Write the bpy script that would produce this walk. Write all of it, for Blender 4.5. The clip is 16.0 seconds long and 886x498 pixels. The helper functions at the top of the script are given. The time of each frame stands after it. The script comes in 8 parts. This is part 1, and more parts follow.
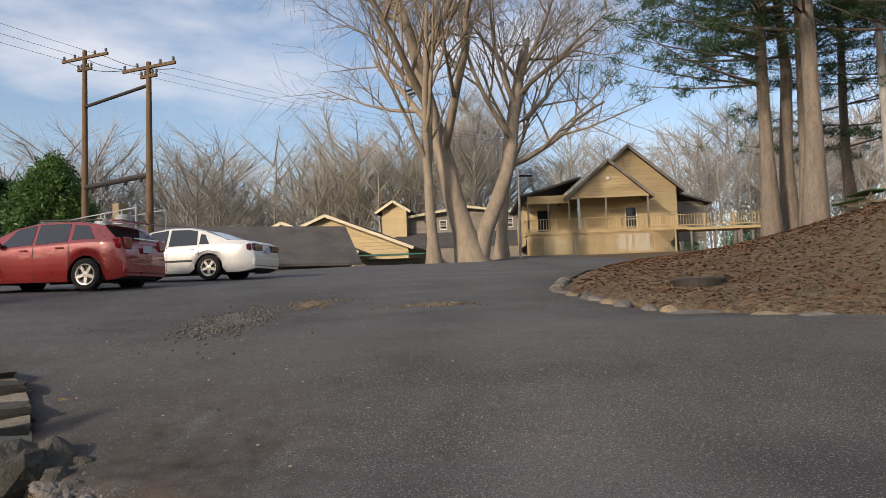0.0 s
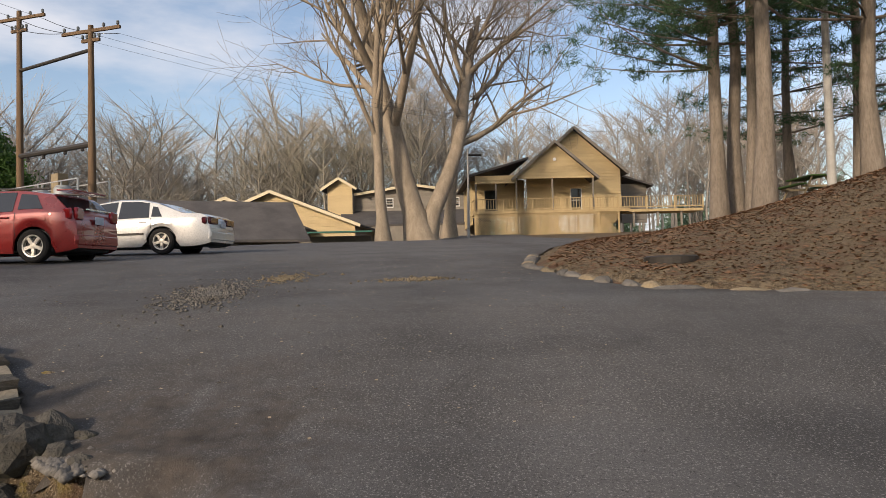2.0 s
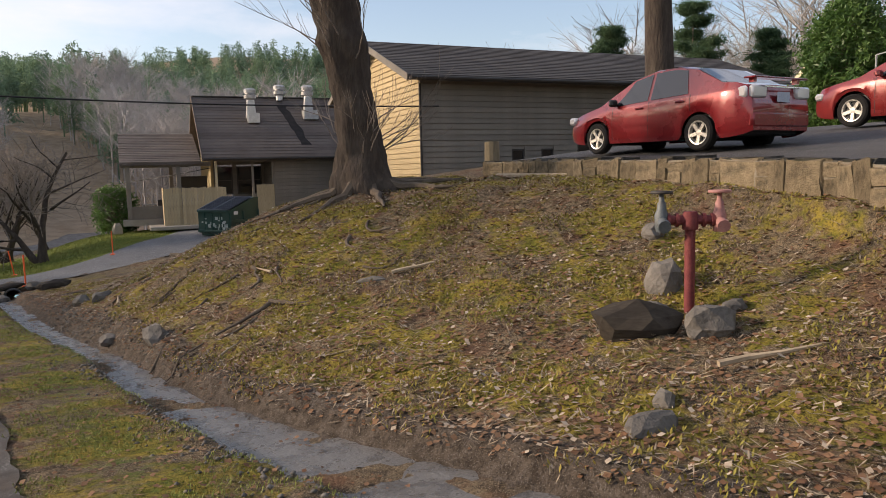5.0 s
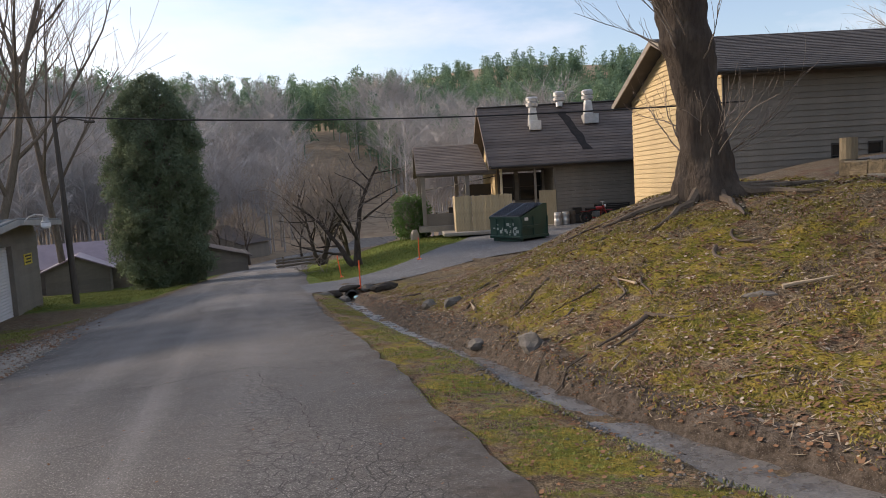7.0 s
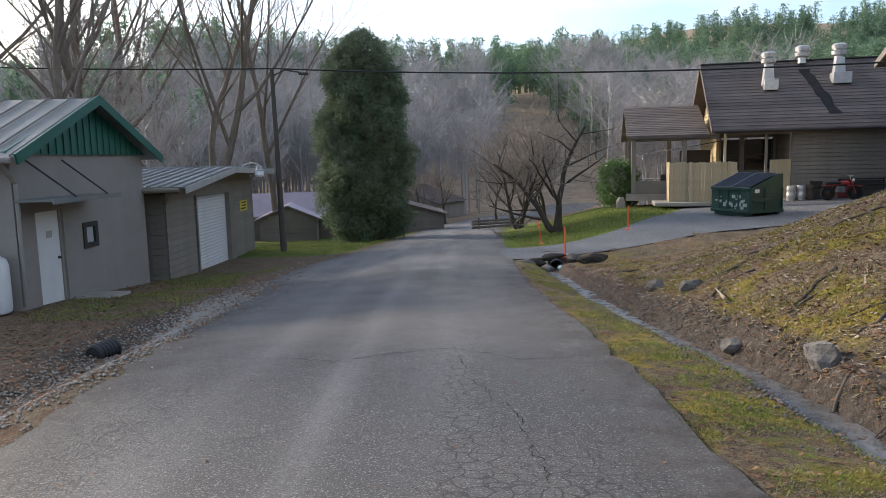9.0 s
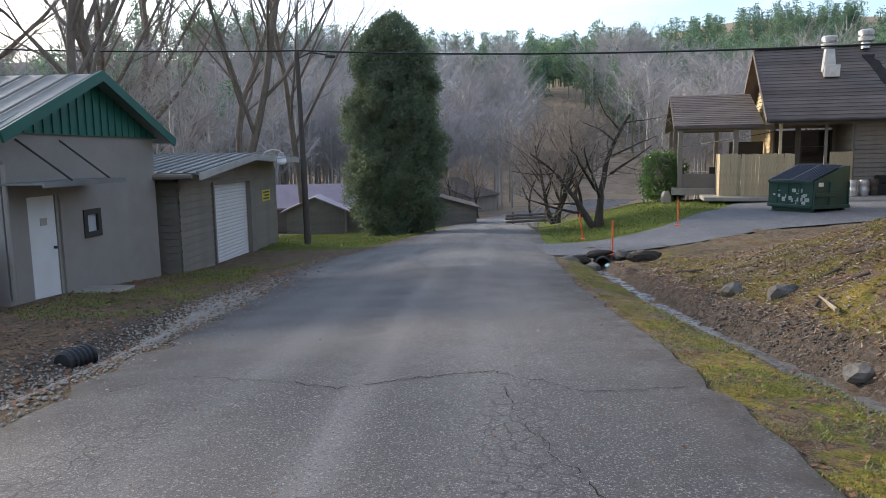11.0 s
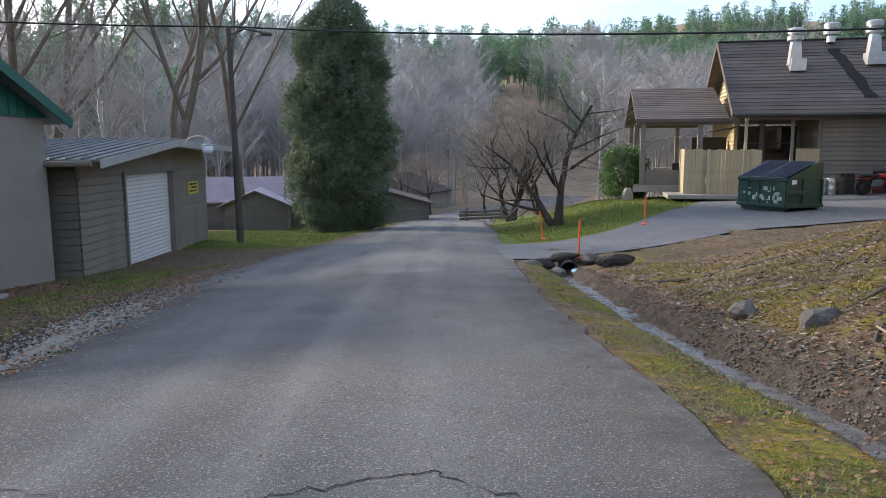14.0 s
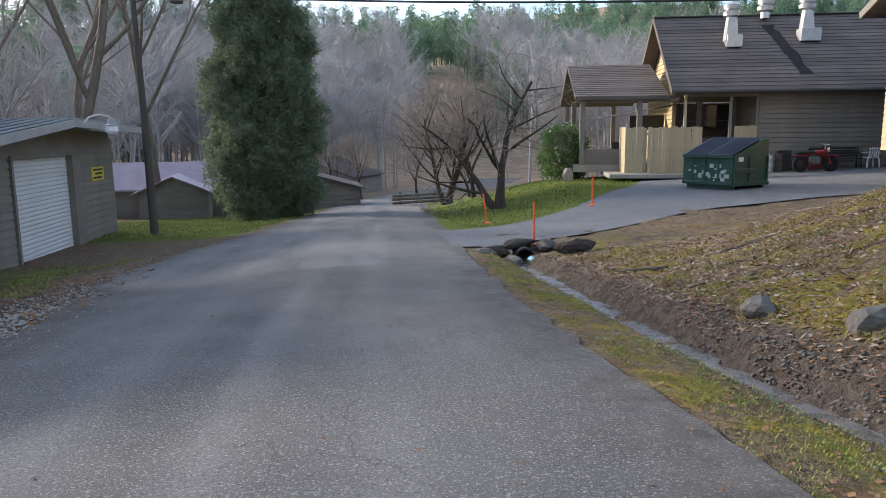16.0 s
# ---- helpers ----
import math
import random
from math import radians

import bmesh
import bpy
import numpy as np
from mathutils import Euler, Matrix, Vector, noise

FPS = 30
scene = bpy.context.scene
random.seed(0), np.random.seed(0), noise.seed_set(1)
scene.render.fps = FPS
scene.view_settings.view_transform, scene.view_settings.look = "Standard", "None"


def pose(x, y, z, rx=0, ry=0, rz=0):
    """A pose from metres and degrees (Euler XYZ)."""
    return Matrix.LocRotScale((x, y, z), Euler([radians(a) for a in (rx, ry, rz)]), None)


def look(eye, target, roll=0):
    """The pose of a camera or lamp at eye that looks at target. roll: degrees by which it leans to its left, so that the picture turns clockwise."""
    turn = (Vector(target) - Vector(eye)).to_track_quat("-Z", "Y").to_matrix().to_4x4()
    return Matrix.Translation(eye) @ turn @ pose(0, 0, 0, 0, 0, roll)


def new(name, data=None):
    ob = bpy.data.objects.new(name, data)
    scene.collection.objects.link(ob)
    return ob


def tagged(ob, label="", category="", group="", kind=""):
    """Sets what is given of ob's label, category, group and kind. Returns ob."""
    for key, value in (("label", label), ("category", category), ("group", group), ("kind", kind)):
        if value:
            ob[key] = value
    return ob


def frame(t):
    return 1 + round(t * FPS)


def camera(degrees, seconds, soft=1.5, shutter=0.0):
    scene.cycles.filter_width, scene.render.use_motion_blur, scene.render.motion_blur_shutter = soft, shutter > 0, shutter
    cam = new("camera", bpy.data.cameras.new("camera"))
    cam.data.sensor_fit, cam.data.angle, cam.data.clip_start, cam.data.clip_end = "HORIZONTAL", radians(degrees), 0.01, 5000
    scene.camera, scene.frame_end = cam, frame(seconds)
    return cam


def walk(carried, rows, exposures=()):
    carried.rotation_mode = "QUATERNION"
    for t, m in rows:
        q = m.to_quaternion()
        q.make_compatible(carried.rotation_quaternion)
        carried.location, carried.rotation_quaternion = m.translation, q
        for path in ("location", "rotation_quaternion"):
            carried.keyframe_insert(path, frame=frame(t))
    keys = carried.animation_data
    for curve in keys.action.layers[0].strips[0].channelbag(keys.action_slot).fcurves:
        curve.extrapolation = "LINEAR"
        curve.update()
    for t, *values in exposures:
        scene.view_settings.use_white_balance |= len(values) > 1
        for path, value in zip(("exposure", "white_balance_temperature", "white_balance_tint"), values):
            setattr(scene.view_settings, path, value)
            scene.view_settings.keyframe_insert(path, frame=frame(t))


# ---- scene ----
cam = camera(63.7, 16.0, soft=0.75)
PATH = [
    (0, (1.552, -10.637, 1.898), (3.547, -10.577, 2.029), -2.0),
    (0.5, (1.652, -10.512, 1.866), (3.644, -10.602, 2.024), -2.2),
    (1, (1.675, -10.409, 1.865), (3.663, -10.569, 2.014), -2.0),
    (1.5, (1.676, -10.316, 1.856), (3.667, -10.471, 1.97), -1.8),
    (2, (1.636, -10.099, 1.851), (3.632, -10.203, 1.919), -1.5),
    (2.5, (1.578, -9.804, 1.845), (3.576, -9.73, 1.878), -1.5),
    (3, (1.6, -9.515, 1.809), (3.561, -9.121, 1.792), -1.3),
    (3.5, (1.553, -9.071, 1.788), (3.383, -8.267, 1.723), -0.6),
    (4, (1.313, -8.524, 1.703), (2.93, -7.353, 1.581), -0.5),
    (4.5, (1.226, -7.879, 1.635), (2.595, -6.434, 1.445), -1.0),
    (4.7, (1.225, -7.601, 1.59), (2.494, -6.07, 1.379), -1.1),
    (6.8, (-0.105, -6.83, 1.793), (0.486, -4.926, 1.633), -3.4),
    (7, (-0.139, -6.605, 1.762), (0.368, -4.679, 1.584), -3.4),
    (7.5, (-0.18, -6.063, 1.691), (0.143, -4.103, 1.461), -3.1),
    (8, (-0.27, -5.588, 1.633), (-0.079, -3.612, 1.391), -2.2),
    (8.5, (-0.271, -5.127, 1.602), (-0.199, -3.144, 1.351), -1.6),
    (9, (-0.299, -4.663, 1.605), (-0.321, -2.679, 1.351), -1.3),
    (9.5, (-0.407, -4.208, 1.558), (-0.503, -2.227, 1.302), -1.0),
    (9.7, (-0.417, -4.023, 1.522), (-0.532, -2.044, 1.263), -1.0),
    (11.8, (-0.374, -2.271, 1.332), (-0.464, -0.29, 1.065), -0.6),
    (12, (-0.397, -2.131, 1.33), (-0.475, -0.15, 1.067), -0.6),
    (12.5, (-0.338, -1.774, 1.272), (-0.407, 0.208, 1.016), -0.7),
    (13, (-0.311, -1.39, 1.254), (-0.369, 0.591, 0.986), -0.7),
    (13.5, (-0.329, -0.993, 1.214), (-0.359, 0.987, 0.936), -0.3),
    (14, (-0.288, -0.545, 1.18), (-0.268, 1.435, 0.901), -0.1),
    (14.5, (-0.322, -0.188, 1.13), (-0.24, 1.79, 0.844), 0.2),
    (15, (-0.368, 0.209, 1.093), (-0.229, 2.183, 0.807), 0.1),
    (15.5, (-0.412, 0.674, 1.072), (-0.229, 2.642, 0.771), -0.2),
    (16, (-0.497, 1.076, 1.037), (-0.282, 3.038, 0.712), -0.6),
]
walk(cam, [(t, look(eye, target, roll)) for t, eye, target, roll in PATH],
     exposures=((0, 0.2, 6350, 13), (3, 0.34, 6750, 15), (4.5, 0.5, 6800, 17), (7, 0.53, 6500, 17), (9, 0.88, 6000, 12), (12, 0.98, 5850, 12), (16, 1.12, 5800, 12)))

# ---- sky and sun ----
SUN = Vector((-0.80, 0.60, 0.37)).normalized()
world = bpy.data.worlds.new("sky")
scene.world = world
world.use_nodes = True
wn, wl = world.node_tree.nodes, world.node_tree.links
sky = wn.new("ShaderNodeTexSky")
sky.sky_type = "NISHITA"
sky.sun_disc = False
sky.sun_elevation = math.asin(SUN.z)
sky.sun_rotation = math.atan2(SUN.x, SUN.y)
sky.air_density, sky.dust_density = 1.0, 1.5
co = wn.new("ShaderNodeTexCoord")
mp = wn.new("ShaderNodeMapping")
mp.inputs["Scale"].default_value = (1.0, 1.0, 3.2)
wl.new(co.outputs["Generated"], mp.inputs["Vector"])
cl = wn.new("ShaderNodeTexNoise")
cl.inputs["Scale"].default_value, cl.inputs["Detail"].default_value, cl.inputs["Roughness"].default_value = 2.6, 7, 0.55
wl.new(mp.outputs["Vector"], cl.inputs["Vector"])
cr = wn.new("ShaderNodeMapRange")
cr.inputs["From Min"].default_value, cr.inputs["From Max"].default_value, cr.inputs["To Min"].default_value, cr.inputs["To Max"].default_value = 0.45, 0.66, 0.04, 0.86
wl.new(cl.outputs["Fac"], cr.inputs["Value"])
cm = wn.new("ShaderNodeMix")
cm.data_type = "RGBA"
wl.new(cr.outputs["Result"], cm.inputs["Factor"])
wl.new(sky.outputs["Color"], cm.inputs["A"])
cm.inputs["B"].default_value = (4.6, 4.75, 5.05, 1)
wl.new(cm.outputs["Result"], wn["Background"].inputs["Color"])
wn["Background"].inputs["Strength"].default_value = 0.15
sun = new("sun", bpy.data.lights.new("sun", "SUN"))
sun.data.energy, sun.data.angle, sun.data.color = 3.3, radians(5), (1.0, 0.85, 0.66)
sun.matrix_basis = look(SUN * 100, (0, 0, 0))


# ---- small tools ----
def thing(name, label, category, group="", at=(0, 0, 0), turn=0.0, kind=""):
    ob = new(name)
    ob.empty_display_size = 0.2
    ob.matrix_basis = pose(at[0], at[1], at[2], 0, 0, turn)
    return tagged(ob, label, category, group, kind)


def mesh_of(name, bm, material, smooth=False):
    me = bpy.data.meshes.new(name)
    bmesh.ops.recalc_face_normals(bm, faces=bm.faces)
    bm.to_mesh(me)
    bm.free()
    me.materials.append(material)
    if smooth:
        me.shade_smooth()
        me.set_sharp_from_angle(angle=radians(38))
    return me


def part(name, bm, material, parent=None, label="", smooth=False):
    ob = new(name, mesh_of(name, bm, material, smooth))
    if parent is not None:
        ob.parent = parent
    return tagged(ob, label)


def box(bm, c, s, turn=0.0, bevel=0.0, m=None):
    """A box of size s round c, turned about z, with bevelled edges."""
    mat4 = Matrix.Translation(c) @ Matrix.Rotation(radians(turn), 4, "Z")
    if m is not None:
        mat4 = m @ mat4
    made = bmesh.ops.create_cube(bm, size=1.0, matrix=mat4 @ Matrix.Diagonal((s[0], s[1], s[2], 1)))
    if bevel:
        edges = list({e for v in made["verts"] for e in v.link_edges})
        bmesh.ops.bevel(bm, geom=edges, offset=bevel, segments=1, affect="EDGES", profile=0.5)
    return bm


def tube(bm, p, q, r0, r1, n=8, cap=True):
    """A tapered tube from p to q."""
    p, q = Vector(p), Vector(q)
    m = Matrix.Translation((p + q) / 2) @ (q - p).to_track_quat("Z", "Y").to_matrix().to_4x4()
    bmesh.ops.create_cone(bm, cap_ends=cap, segments=n, radius1=r0, radius2=r1, depth=(q - p).length, matrix=m)
    return bm


def prism(bm, pts, y0, y1, m=None):
    """An outline in x and z, drawn out along y from y0 to y1."""
    m = m or Matrix()
    a = [bm.verts.new(m @ Vector((x, y0, z))) for x, z in pts]
    b = [bm.verts.new(m @ Vector((x, y1, z))) for x, z in pts]
    bm.faces.new(a)
    bm.faces.new(list(reversed(b)))
    for i in range(len(pts)):
        j = (i + 1) % len(pts)
        bm.faces.new((a[j], a[i], b[i], b[j]))
    return bm


def lathe(bm, outline, n=20, m=None):
    """An outline of (radius, height) turned about z."""
    m = m or Matrix()
    rings = []
    for r, z in outline:
        rings.append([bm.verts.new(m @ Vector((r * math.cos(2 * math.pi * k / n), r * math.sin(2 * math.pi * k / n), z))) for k in range(n)])
    for a, b in zip(rings, rings[1:]):
        for k in range(n):
            bm.faces.new((a[k], a[(k + 1) % n], b[(k + 1) % n], b[k]))
    for ring in (rings[0], rings[-1]):
        if (ring[0].co - ring[n // 2].co).length > 1e-4:
            bm.faces.new(ring)
    return bm


def arrays(name, verts, faces, material, parent=None, label="", smooth=False):
    """A mesh from numpy arrays: verts n x 3 and quads or triangles."""
    me = bpy.data.meshes.new(name)
    faces = np.asarray(faces, np.int32)
    k = faces.shape[1]
    me.vertices.add(len(verts))
    me.vertices.foreach_set("co", np.asarray(verts, np.float32).ravel())
    me.loops.add(faces.size)
    me.loops.foreach_set("vertex_index", faces.ravel())
    me.polygons.add(len(faces))
    me.polygons.foreach_set("loop_start", np.arange(0, faces.size, k, dtype=np.int32))
    me.update(calc_edges=True)
    me.validate()
    me.materials.append(material)
    if smooth:
        me.shade_smooth()
    ob = new(name, me)
    if parent is not None:
        ob.parent = parent
    return tagged(ob, label)


# ---- materials ----
def material(name, c1, c2, scale=4.0, rough=0.8, bump=0.15, fine=60.0, metal=0.0, stretch=(1, 1, 1), c3=None, grime=0.35, dist=0.01, coat=0.0, world=False, vary=0.0):
    """A surface with broad patches from c1 to c2, fine grain, stains of c3 and relief."""
    ma = bpy.data.materials.new(name)
    ma.use_nodes = True
    nt = ma.node_tree
    no, li = nt.nodes, nt.links
    bs = no["Principled BSDF"]
    tc = no.new("ShaderNodeTexCoord")
    mp = no.new("ShaderNodeMapping")
    mp.inputs["Scale"].default_value = stretch
    if world:
        ge = no.new("ShaderNodeNewGeometry")
        li.new(ge.outputs["Position"], mp.inputs["Vector"])
    else:
        li.new(tc.outputs["Object"], mp.inputs["Vector"])

    def noisy(s, detail=5.0, rough_=0.6):
        n = no.new("ShaderNodeTexNoise")
        n.inputs["Scale"].default_value = s
        n.inputs["Detail"].default_value = detail
        n.inputs["Roughness"].default_value = rough_
        li.new(mp.outputs["Vector"], n.inputs["Vector"])
        return n

    def mix(f, a, b):
        x = no.new("ShaderNodeMix")
        x.data_type = "RGBA"
        for sock, v in ((x.inputs["Factor"], f), (x.inputs["A"], a), (x.inputs["B"], b)):
            if isinstance(v, (tuple, list)):
                sock.default_value = (*v, 1)
            elif isinstance(v, float):
                sock.default_value = v
            else:
                li.new(v, sock)
        return x.outputs["Result"]

    def ramp(v, lo, hi, to=1.0):
        r = no.new("ShaderNodeMapRange")
        r.inputs["From Min"].default_value, r.inputs["From Max"].default_value = lo, hi
        r.inputs["To Max"].default_value = to
        li.new(v, r.inputs["Value"])
        return r.outputs["Result"]

    n1, n2 = noisy(scale), noisy(fine, 3.0)
    col = mix(ramp(n1.outputs["Fac"], 0.35, 0.65), c1, c2)
    dark = tuple(v * 0.6 for v in c1)
    col = mix(ramp(n2.outputs["Fac"], 0.45, 0.75, 0.55), col, dark)
    if c3:
        n3 = noisy(scale * 0.37, 6.0, 0.7)
        col = mix(ramp(n3.outputs["Fac"], 0.52, 0.7, grime), col, c3)
    if vary:
        oi = no.new("ShaderNodeObjectInfo")
        hs = no.new("ShaderNodeHueSaturation")
        li.new(col, hs.inputs["Color"])
        li.new(ramp(oi.outputs["Random"], 0.0, 1.0, 2 * vary), hs.inputs["Value"])
        ad = no.new("ShaderNodeMath")
        ad.inputs[1].default_value = 1.0 - vary
        li.new(hs.inputs["Value"].links[0].from_socket, ad.inputs[0])
        li.new(ad.outputs[0], hs.inputs["Value"])
        col = hs.outputs["Color"]
    li.new(col, bs.inputs["Base Color"])
    li.new(ramp(n1.outputs["Fac"], 0.2, 0.8, 1.0), (rr := no.new("ShaderNodeMapRange")).inputs["Value"])
    rr.inputs["To Min"].default_value, rr.inputs["To Max"].default_value = max(0.02, rough - 0.08), min(1.0, rough + 0.08)
    li.new(rr.outputs["Result"], bs.inputs["Roughness"])
    bs.inputs["Metallic"].default_value = metal
    bs.inputs["Coat Weight"].default_value = coat
    if rough > 0.6:
        bs.inputs["Specular IOR Level"].default_value = 0.25
    if bump:
        bp = no.new("ShaderNodeBump")
        bp.inputs["Strength"].default_value = bump
        bp.inputs["Distance"].default_value = dist
        li.new(n2.outputs["Fac"], bp.inputs["Height"])
        li.new(bp.outputs["Normal"], bs.inputs["Normal"])
    return ma


def gloss(name, c, rough=0.25, metal=0.0, coat=0.0, trans=0.0):
    ma = bpy.data.materials.new(name)
    ma.use_nodes = True
    bs = ma.node_tree.nodes["Principled BSDF"]
    bs.inputs["Base Color"].default_value = (*c, 1)
    bs.inputs["Roughness"].default_value = rough
    bs.inputs["Metallic"].default_value = metal
    bs.inputs["Coat Weight"].default_value = coat
    bs.inputs["Transmission Weight"].default_value = trans
    return ma


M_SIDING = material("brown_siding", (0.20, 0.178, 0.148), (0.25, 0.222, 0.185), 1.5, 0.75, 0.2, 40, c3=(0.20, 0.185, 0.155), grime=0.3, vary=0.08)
M_SHEDSIDE = material("tan_siding", (0.22, 0.195, 0.16), (0.27, 0.24, 0.195), 1.5, 0.75, 0.2, 40, c3=(0.10, 0.085, 0.06), grime=0.3, vary=0.08)
M_STUCCO = material("taupe_stucco", (0.29, 0.265, 0.235), (0.33, 0.30, 0.268), 1.2, 0.9, 0.5, 130, c3=(0.20, 0.175, 0.15), grime=0.35)
# own colour of ochre house and lodges; painted sunlight on hall and kitchen gables
M_YELLOW = material("ochre_and_sunlit_siding", (0.47, 0.36, 0.195), (0.52, 0.40, 0.22), 0.8, 0.7, 0.15, 50, c3=(0.30, 0.235, 0.115), grime=0.3, vary=0.05)
M_ROOF = material("brown_shingle", (0.115, 0.095, 0.083), (0.155, 0.13, 0.115), 0.7, 0.9, 0.7, 55, c3=(0.05, 0.043, 0.04), grime=0.5, vary=0.18)
M_DARKROOF = material("charcoal_shingle", (0.07, 0.064, 0.062), (0.105, 0.096, 0.09), 0.8, 0.9, 0.7, 55, c3=(0.035, 0.03, 0.03), grime=0.5, vary=0.15)
M_WOOD = material("weathered_wood", (0.22, 0.175, 0.11), (0.30, 0.24, 0.15), 3, 0.85, 0.4, 40, stretch=(1, 1, 0.15), c3=(0.12, 0.09, 0.06))
M_DECK = material("deck_lumber", (0.42, 0.31, 0.16), (0.50, 0.38, 0.21), 2, 0.8, 0.2, 40, c3=(0.3, 0.22, 0.13))
M_FENCE = material("pale_fence_boards", (0.42, 0.34, 0.21), (0.50, 0.41, 0.26), 2, 0.8, 0.25, 30, stretch=(1, 1, 0.2), c3=(0.33, 0.25, 0.15), vary=0.1)
M_DARK = material("dark_trim", (0.028, 0.024, 0.02), (0.04, 0.034, 0.028), 3, 0.6, 0.1, 40)
M_TRIM = material("cream_trim", (0.55, 0.47, 0.30), (0.62, 0.53, 0.36), 2, 0.6, 0.1, 40, c3=(0.4, 0.33, 0.2))
M_GREYTRIM = material("grey_fascia", (0.36, 0.35, 0.32), (0.45, 0.43, 0.40), 2, 0.7, 0.15, 40, c3=(0.2, 0.18, 0.15))
M_WHITE = material("white_paint", (0.70, 0.70, 0.68), (0.78, 0.78, 0.76), 2, 0.5, 0.05, 40, c3=(0.55, 0.52, 0.46), grime=0.3)
M_GREEN = material("green_ribbed_metal", (0.012, 0.10, 0.075), (0.02, 0.13, 0.095), 1.5, 0.45, 0.05, 40, c3=(0.03, 0.09, 0.07))
M_TIN = material("galvanised_roofing", (0.15, 0.165, 0.158), (0.23, 0.24, 0.23), 1.2, 0.55, 0.05, 40, metal=0.3, c3=(0.24, 0.19, 0.15), grime=0.6)
M_STEEL = material("galvanised_steel", (0.55, 0.54, 0.52), (0.68, 0.67, 0.65), 3, 0.4, 0.05, 60, metal=0.7, c3=(0.35, 0.32, 0.28))
M_BARK = material("grey_bark", (0.16, 0.13, 0.10), (0.24, 0.20, 0.16), 5, 0.95, 1.0, 28, stretch=(1, 1, 0.25), c3=(0.08, 0.065, 0.05), dist=0.03)
M_DARKBARK = material("dark_burred_bark", (0.055, 0.042, 0.033), (0.10, 0.08, 0.062), 5, 0.95, 1.0, 18, stretch=(1, 1, 0.3), c3=(0.03, 0.024, 0.02), dist=0.05)
M_PALEBARK = material("pale_sycamore_bark", (0.23, 0.185, 0.135), (0.32, 0.262, 0.195), 3, 0.9, 0.6, 25, stretch=(1, 1, 0.35), c3=(0.17, 0.135, 0.10), grime=0.7, dist=0.02)
M_TWIG = material("grey_brown_twigs", (0.21, 0.175, 0.145), (0.29, 0.245, 0.205), 0.3, 0.95, 0.0, 8, world=True)
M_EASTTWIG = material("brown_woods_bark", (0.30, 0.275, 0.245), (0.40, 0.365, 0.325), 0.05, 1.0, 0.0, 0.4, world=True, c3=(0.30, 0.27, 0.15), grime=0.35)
# far bark, its base colour lightened to stand for haze
M_HAZYTWIG = material("haze_paled_woods_bark", (0.35, 0.33, 0.315), (0.46, 0.43, 0.41), 0.05, 1.0, 0.0, 0.4, world=True, c3=(0.34, 0.25, 0.19), grime=0.4)
M_PINE = material("pine_needles", (0.05, 0.10, 0.05), (0.095, 0.15, 0.07), 0.8, 0.8, 0.0, 6, world=True, c3=(0.08, 0.11, 0.035))
# far needles carry the haze as a paler green than the near pines
M_HAZYPINE = material("haze_paled_pine_needles", (0.13, 0.21, 0.145), (0.20, 0.28, 0.16), 0.05, 0.9, 0.0, 0.5, world=True)
M_CYPRESS = material("cypress_scale_leaves", (0.15, 0.20, 0.125), (0.22, 0.265, 0.165), 1.0, 0.8, 0.0, 8, world=True, c3=(0.17, 0.19, 0.085), grime=0.6)
M_HOLLY = material("holly_leaves", (0.06, 0.13, 0.03), (0.12, 0.21, 0.05), 1.2, 0.5, 0.0, 8, world=True, c3=(0.11, 0.16, 0.035))


def translucent(ma, share):
    """Thin leaves let part of the light through."""
    no, li = ma.node_tree.nodes, ma.node_tree.links
    bs, out = no["Principled BSDF"], no["Material Output"]
    tr = no.new("ShaderNodeBsdfTranslucent")
    li.new(bs.inputs["Base Color"].links[0].from_socket, tr.inputs["Color"])
    mx = no.new("ShaderNodeMixShader")
    mx.inputs["Fac"].default_value = share
    li.new(bs.outputs["BSDF"], mx.inputs[1])
    li.new(tr.outputs["BSDF"], mx.inputs[2])
    li.new(mx.outputs["Shader"], out.inputs["Surface"])


for leaf in (M_PINE, M_HAZYPINE, M_CYPRESS, M_HOLLY):
    translucent(leaf, 0.4)
M_ROCK = material("grey_field_stone", (0.115, 0.104, 0.09), (0.20, 0.183, 0.16), 3, 0.9, 0.9, 25, c3=(0.12, 0.10, 0.06), dist=0.02, vary=0.2)
# mossy stone, its colour darkened further for the backlit wall end
M_DARKROCK = material("dark_mossy_shaded_stone", (0.05, 0.046, 0.038), (0.11, 0.10, 0.085), 4, 0.95, 1.0, 26, c3=(0.06, 0.062, 0.03), grime=0.7, dist=0.03, vary=0.25)
M_WALLSTONE = material("tan_wall_stone", (0.20, 0.155, 0.095), (0.31, 0.245, 0.155), 5, 0.95, 1.0, 26, c3=(0.085, 0.072, 0.048), grime=0.9, dist=0.03, vary=0.3)
M_MORTAR = material("old_mortar", (0.20, 0.17, 0.125), (0.28, 0.24, 0.18), 3, 0.95, 0.8, 30, c3=(0.11, 0.10, 0.06), dist=0.015)
M_RUSTRED = material("faded_red_iron", (0.15, 0.032, 0.035), (0.21, 0.055, 0.05), 8, 0.7, 0.4, 60, c3=(0.10, 0.05, 0.035))
M_BLUEGREY = material("blue_grey_valve", (0.10, 0.12, 0.13), (0.16, 0.17, 0.17), 8, 0.6, 0.3, 60, metal=0.3, c3=(0.12, 0.06, 0.04))
M_PINKVALVE = material("faded_pink_valve", (0.36, 0.16, 0.14), (0.42, 0.2, 0.17), 8, 0.6, 0.3, 60, c3=(0.2, 0.09, 0.07))
